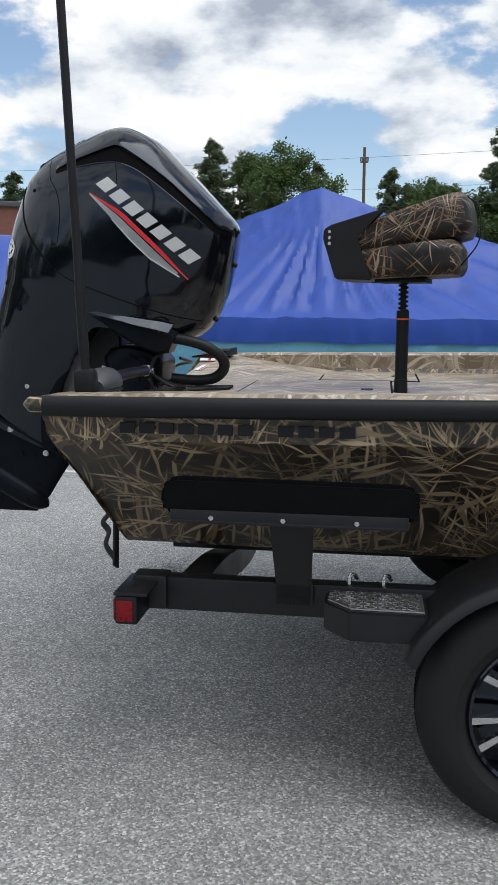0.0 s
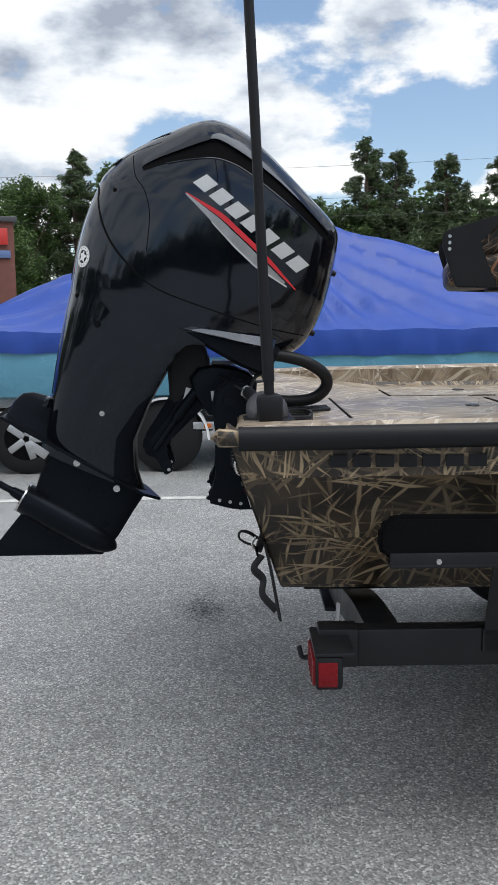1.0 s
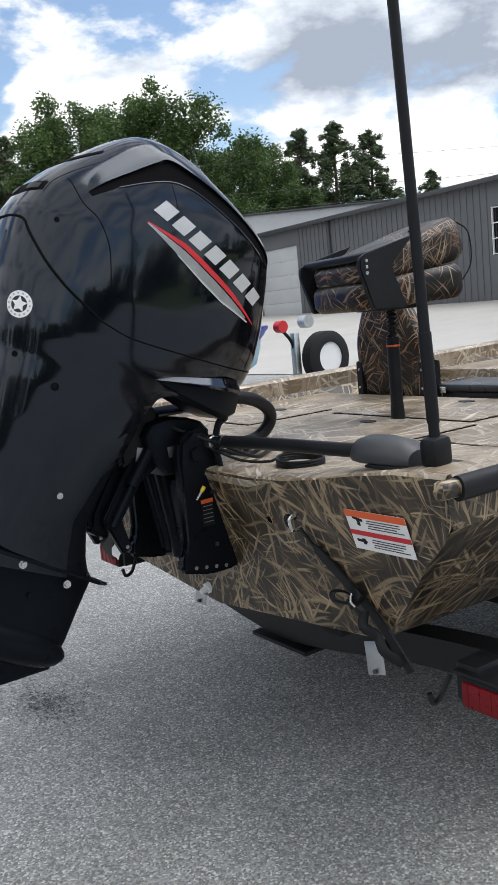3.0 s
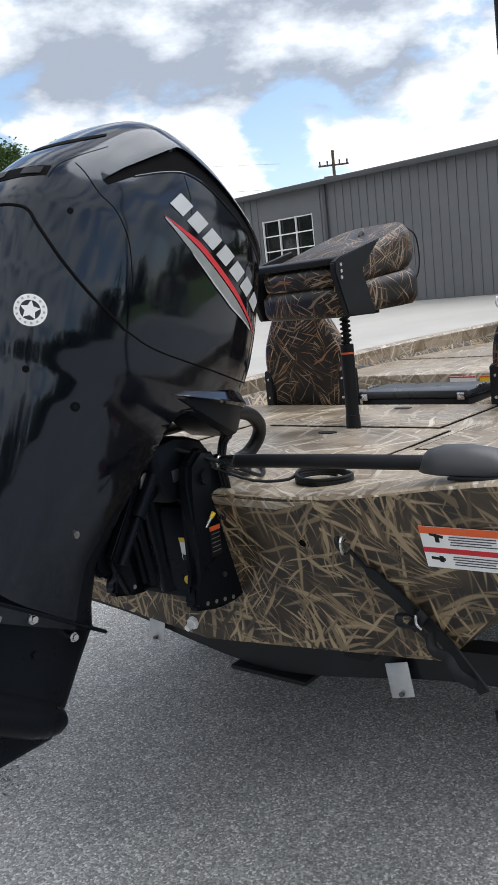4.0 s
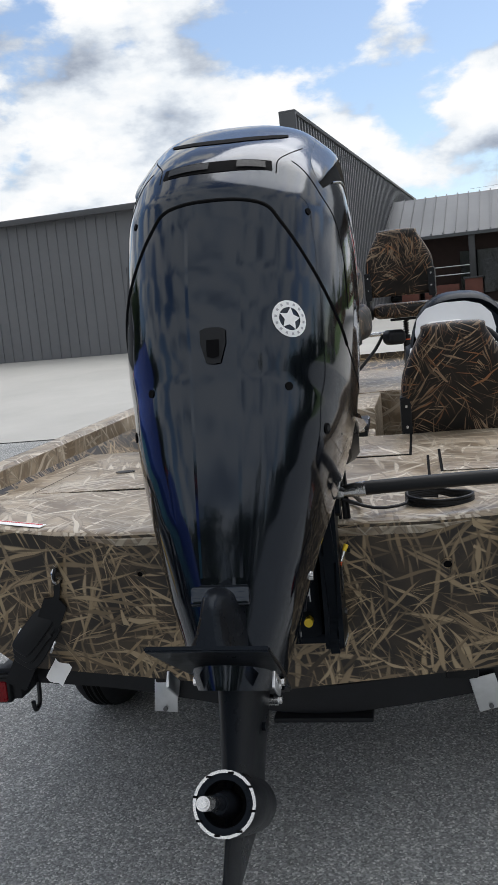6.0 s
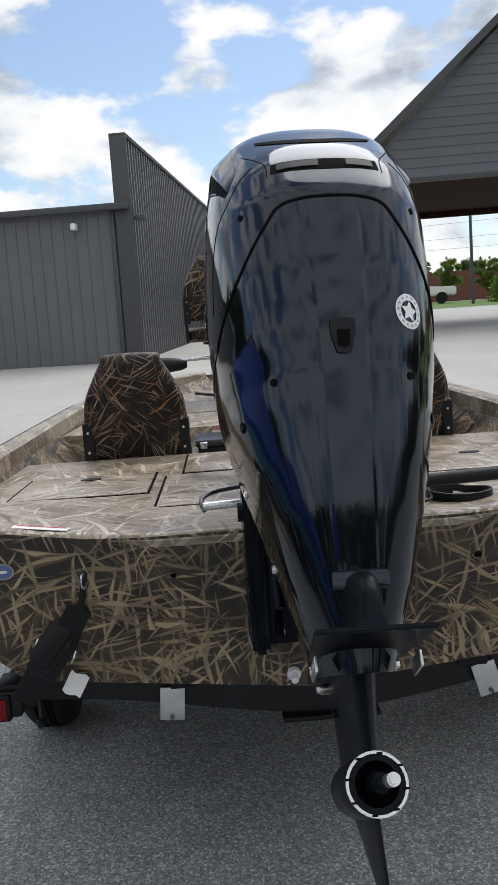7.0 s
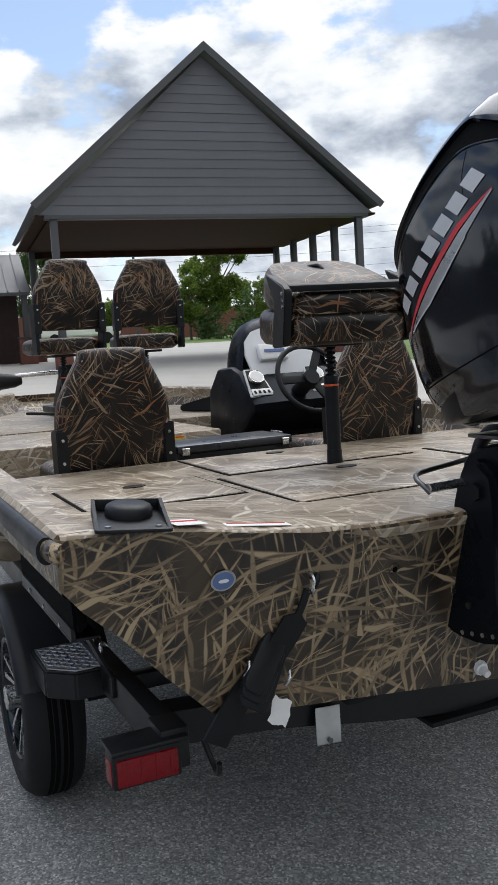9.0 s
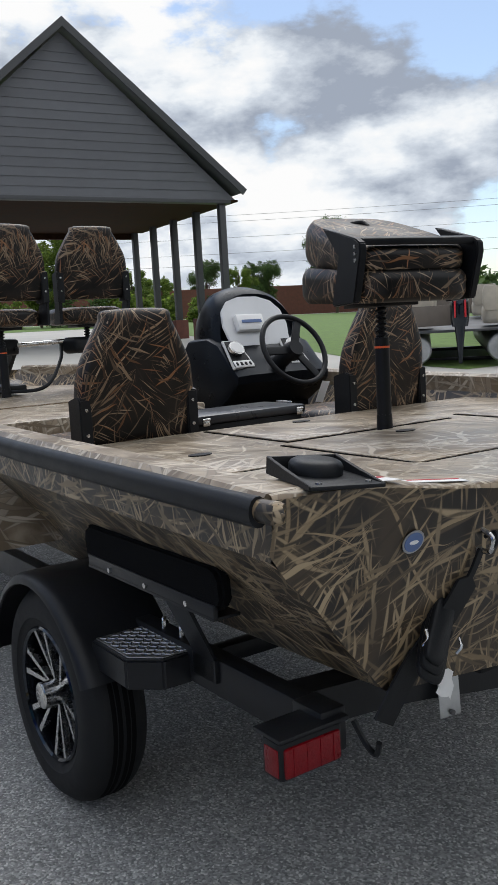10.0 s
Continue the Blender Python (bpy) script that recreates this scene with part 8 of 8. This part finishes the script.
# ---- neighbours ----
def covered_boat_nose():
    """Winch post, spare wheel and lamp at the covered boat's bow."""
    t = thing("trailer_winch", "trailer winch post with a spare wheel and red lamp", "trailer", pose(5.15, 5.5, 0))
    bm = B()
    box(bm, (0.3, 0, 0.5), (1.8, 0.08, 0.1), 0.006)
    box(bm, (-0.1, 0, 0.85), (0.08, 0.08, 0.7), 0.006)
    box(bm, (0.55, 0, 0.25), (0.07, 0.07, 0.6), 0.006)
    part("winch_post", bm, M_ALU, t)
    bm = B()
    rings = [[(0.25 + q * math.cos(a), s - 0.12, 0.88 + q * math.sin(a)) for s, q in ((-0.1, 0.18), (-0.1, 0.26), (-0.07, 0.31), (0.07, 0.31), (0.1, 0.26), (0.1, 0.18))] for a in (2 * math.pi * k / 32 for k in range(33))]
    loft(bm, rings, cap=False)
    part("spare_tyre", bm, M_RUBBER, t)
    bm = B()
    rod(bm, (0.25, -0.2, 0.88), (0.25, -0.03, 0.88), 0.185, seg=24)
    part("spare_rim", bm, M_WHITE, t)
    bm = B()
    rod(bm, (0.05, -0.1, 1.32), (0.05, 0.02, 1.32), 0.075, seg=20)
    part("winch_drum", bm, M_ALU, t)
    bm = B()
    rod(bm, (-0.32, -0.08, 1.29), (-0.32, 0.02, 1.29), 0.07, seg=20)
    part("bow_roller", bm, M_RED, t, "red bow roller")
    bm = B()
    tube(bm, [(-0.32, 0, 1.29), (-0.15, 0, 1.1), (-0.1, 0, 0.9)], 0.02, 8, 4)
    part("roller_arm", bm, M_BLACK, t)


covered_boat_nose()


def second_cover():
    b = thing("covered_boat", "pale blue boat under a blue tarpaulin", "boat", pose(0, 0, 0))
    bm = B()
    rings = []
    for x, k, h in ((-2.55, 0.75, 1.90), (-2.62, 0.9, 2.02), (-2.9, 0.98, 2.16), (-3.6, 1.0, 2.2), (-5.5, 1.0, 2.1), (-8.5, 0.9, 1.5)):
        rings.append([(x, 6.2 - 1.2 * k, 1.05), (x, 6.2 - 1.2 * k, 1.3), (x, 6.2 - 0.8 * k, 1.3 + (h - 1.3) * 0.72), (x, 6.2 - 0.35 * k, h - 0.03), (x, 6.2, h), (x, 6.2 + 0.35 * k, h - 0.03), (x, 6.2 + 0.8 * k, 1.3 + (h - 1.3) * 0.7), (x, 6.2 + 1.2 * k, 1.3), (x, 6.2 + 1.2 * k, 1.05)])
    loft(bm, rings)
    bmesh.ops.subdivide_edges(bm, edges=bm.edges, cuts=2, smooth=0.6)
    part("tarpaulin", bm, M_TARP, b, "blue tarpaulin", 60)
    bm = B()
    rings = [[(x, 6.2 - 1.15 * k, 1.1), (x, 6.2 - 1.15 * k, 0.8), (x, 6.2, 0.5), (x, 6.2 + 1.15 * k, 0.8), (x, 6.2 + 1.15 * k, 1.1)] for x, k in ((-2.6, 0.9), (-6, 1.0), (-8.4, 0.5))]
    loft(bm, rings)
    part("hull", bm, M_AQUA, b)
    bm = B()
    box(bm, (-5, 5.6, 0.45), (5, 0.08, 0.1))
    box(bm, (-5, 6.8, 0.45), (5, 0.08, 0.1))
    for x in (-3.2, -7):
        box(bm, (x, 6.2, 0.22), (0.1, 1.3, 0.44))
    part("trailer_frame", bm, M_FRAME, b)


second_cover()


# duller than bare aluminium: shade under the deck is put into the colour
M_TUBE = mat("shaded_aluminium", (0.42, 0.43, 0.44), 0.50, 0.8, 0.3, 4)


def pontoon(m_, seed):
    p = thing("pontoon_boat", "white pontoon boat with beige seats and metal railings", "boat", m_, "boats on the far side")
    for y in (-0.85, 0.85):
        bm = B()
        rod(bm, (-2.9, y, 0.75), (2.6, y, 0.75), 0.29, seg=20)
        rod(bm, (-2.93, y, 0.75), (-2.9, y, 0.75), 0.26, 0.29, 20)
        rod(bm, (-3.00, y, 0.75), (-2.93, y, 0.75), 0.05, 0.06, 10)
        rod(bm, (2.6, y, 0.75), (3.3, y, 0.95), 0.29, 0.06, 20)
        part("pontoon", bm, M_TUBE, p, "aluminium pontoon, its colour toned down for shade")
    bm = B()
    box(bm, (0, 0, 1.13), (6.0, 2.5, 0.05), 0.01)
    part("deck", bm, M_TRIM, p)
    bm = B()
    for y in (-1.2, 1.2):
        box(bm, (0, y, 1.45), (5.6, 0.03, 0.42), 0.004)
    box(bm, (2.8, 0, 1.45), (0.03, 2.4, 0.42), 0.004)
    box(bm, (-2.8, 0.6, 1.45), (0.03, 1.2, 0.42), 0.004)
    part("fence_panel", bm, mat("beige_panel" + str(seed), (0.15, 0.125, 0.105) if seed % 2 else (0.10, 0.025, 0.025), 0.4), p)
    bm = B()
    for y in (-1.2, 1.2):
        tube(bm, [(-2.8, y, 1.2), (-2.8, y, 1.78), (2.8, y, 1.78), (2.8, y, 1.2)], 0.02, 8, 1, 1, False)
        for x in (-1.4, 0, 1.4):
            rod(bm, (x, y, 1.2), (x, y, 1.78), 0.018, seg=8)
    part("railing", bm, M_STEEL, p, "bright metal railing")
    for x, y in ((-2.2, -0.8), (-2.2, 0.8), (1.8, -0.8), (1.8, 0.8), (0.2, 0.7)):
        bm = cushion(B(), 0.6, 0.7, 0.35, 0.1, pose(x, y, 1.4))
        cushion(bm, 0.6, 0.18, 0.5, 0.12, pose(x - 0.3, y, 1.75))
        part("seat", bm, mat("beige_vinyl" + str(seed) + str(round(x * 10 + y)), (0.50, 0.45, 0.37), 0.45), p, "beige padded seat")
    # boarding ladder at the stern
    for y in (-1.24, -0.80):
        bm = B()
        tube(bm, [(-2.95, y, 1.62), (-3.02, y, 1.68), (-3.09, y, 1.62), (-3.09, y, 1.24), (-3.13, y, 0.50)], 0.020, 8, 3)
        part("ladder_rail", bm, M_WHITE, p, "white ladder rail")
    for z in (0.55, 0.78, 1.01, 1.24):
        bm = B()
        box(bm, (-3.115, -1.02, z), (0.06, 0.44, 0.03), 0.006)
        part("ladder_rung", bm, M_WHITE, p, "white ladder rung")
    bm = B()
    for y in (-1.1, 0.0, 1.1):
        box(bm, (0, y, 1.04), (5.9, 0.06, 0.08), 0.005)
    part("under_beam", bm, M_TUBE, p)
    bm = B()
    body(bm, [(1.25, -3.65, -3.15, 0.16), (1.4, -3.7, -3.1, 0.19), (1.75, -3.7, -3.05, 0.19), (1.95, -3.6, -3.15, 0.12)], 20, 2.6, 24)
    body(bm, [(0.5, -3.45, -3.3, 0.04), (0.8, -3.5, -3.28, 0.06), (1.26, -3.55, -3.2, 0.11)], 10, 2.4, 24)
    ob = part("outboard", bm, M_COWL, p, "black outboard")
    for y in (-0.1, 0.1):
        bm = B()
        box(bm, (-3.705, y, 1.60), (0.02, 0.035, 0.34), 0.005, None)
        part("cowl_stripe", bm, M_RED, ob, "red stripe")
    for x in (-1.5, 1.5):
        bm = B()
        box(bm, (x, 0, 0.425), (0.14, 2.2, 0.07), 0.01)
        part("stand", bm, M_FRAME, p, "low dark bearer under the pontoons")
    return p


def neighbours():
    for x, y, r, s in ((12.74, -14.47, -48, 1), (15.9, -21.4, -50, 2)):
        pontoon(pose(x, y, gz(x, 0) - 0.37, 0, -2.5, r), s)
    # white pickup far off
    t = thing("pickup_truck", "white crew-cab pickup truck parked far off", "truck", polar(-14.9, 62, 0, 75))
    bm = B()
    prism(bm, [(-2.8, 0.55), (-2.8, 1.15), (-0.7, 1.18), (-0.5, 1.85), (1.0, 1.88), (1.5, 1.25), (2.7, 1.1), (2.8, 0.6)], -0.95, 0.95, "y", 0.08)
    part("body", bm, M_WHITE, t)
    bm = B()
    prism(bm, [(-0.45, 1.25), (-0.38, 1.75), (0.92, 1.78), (1.3, 1.27)], -0.965, 0.965, "y")
    part("windows", bm, M_GLASS, t)
    for x in (-1.8, 1.8):
        for y in (-0.85, 0.85):
            bm = B()
            rod(bm, (x, y - 0.12, 0.4), (x, y + 0.12, 0.4), 0.4, seg=24)
            part("wheel", bm, M_RUBBER, t)


neighbours()
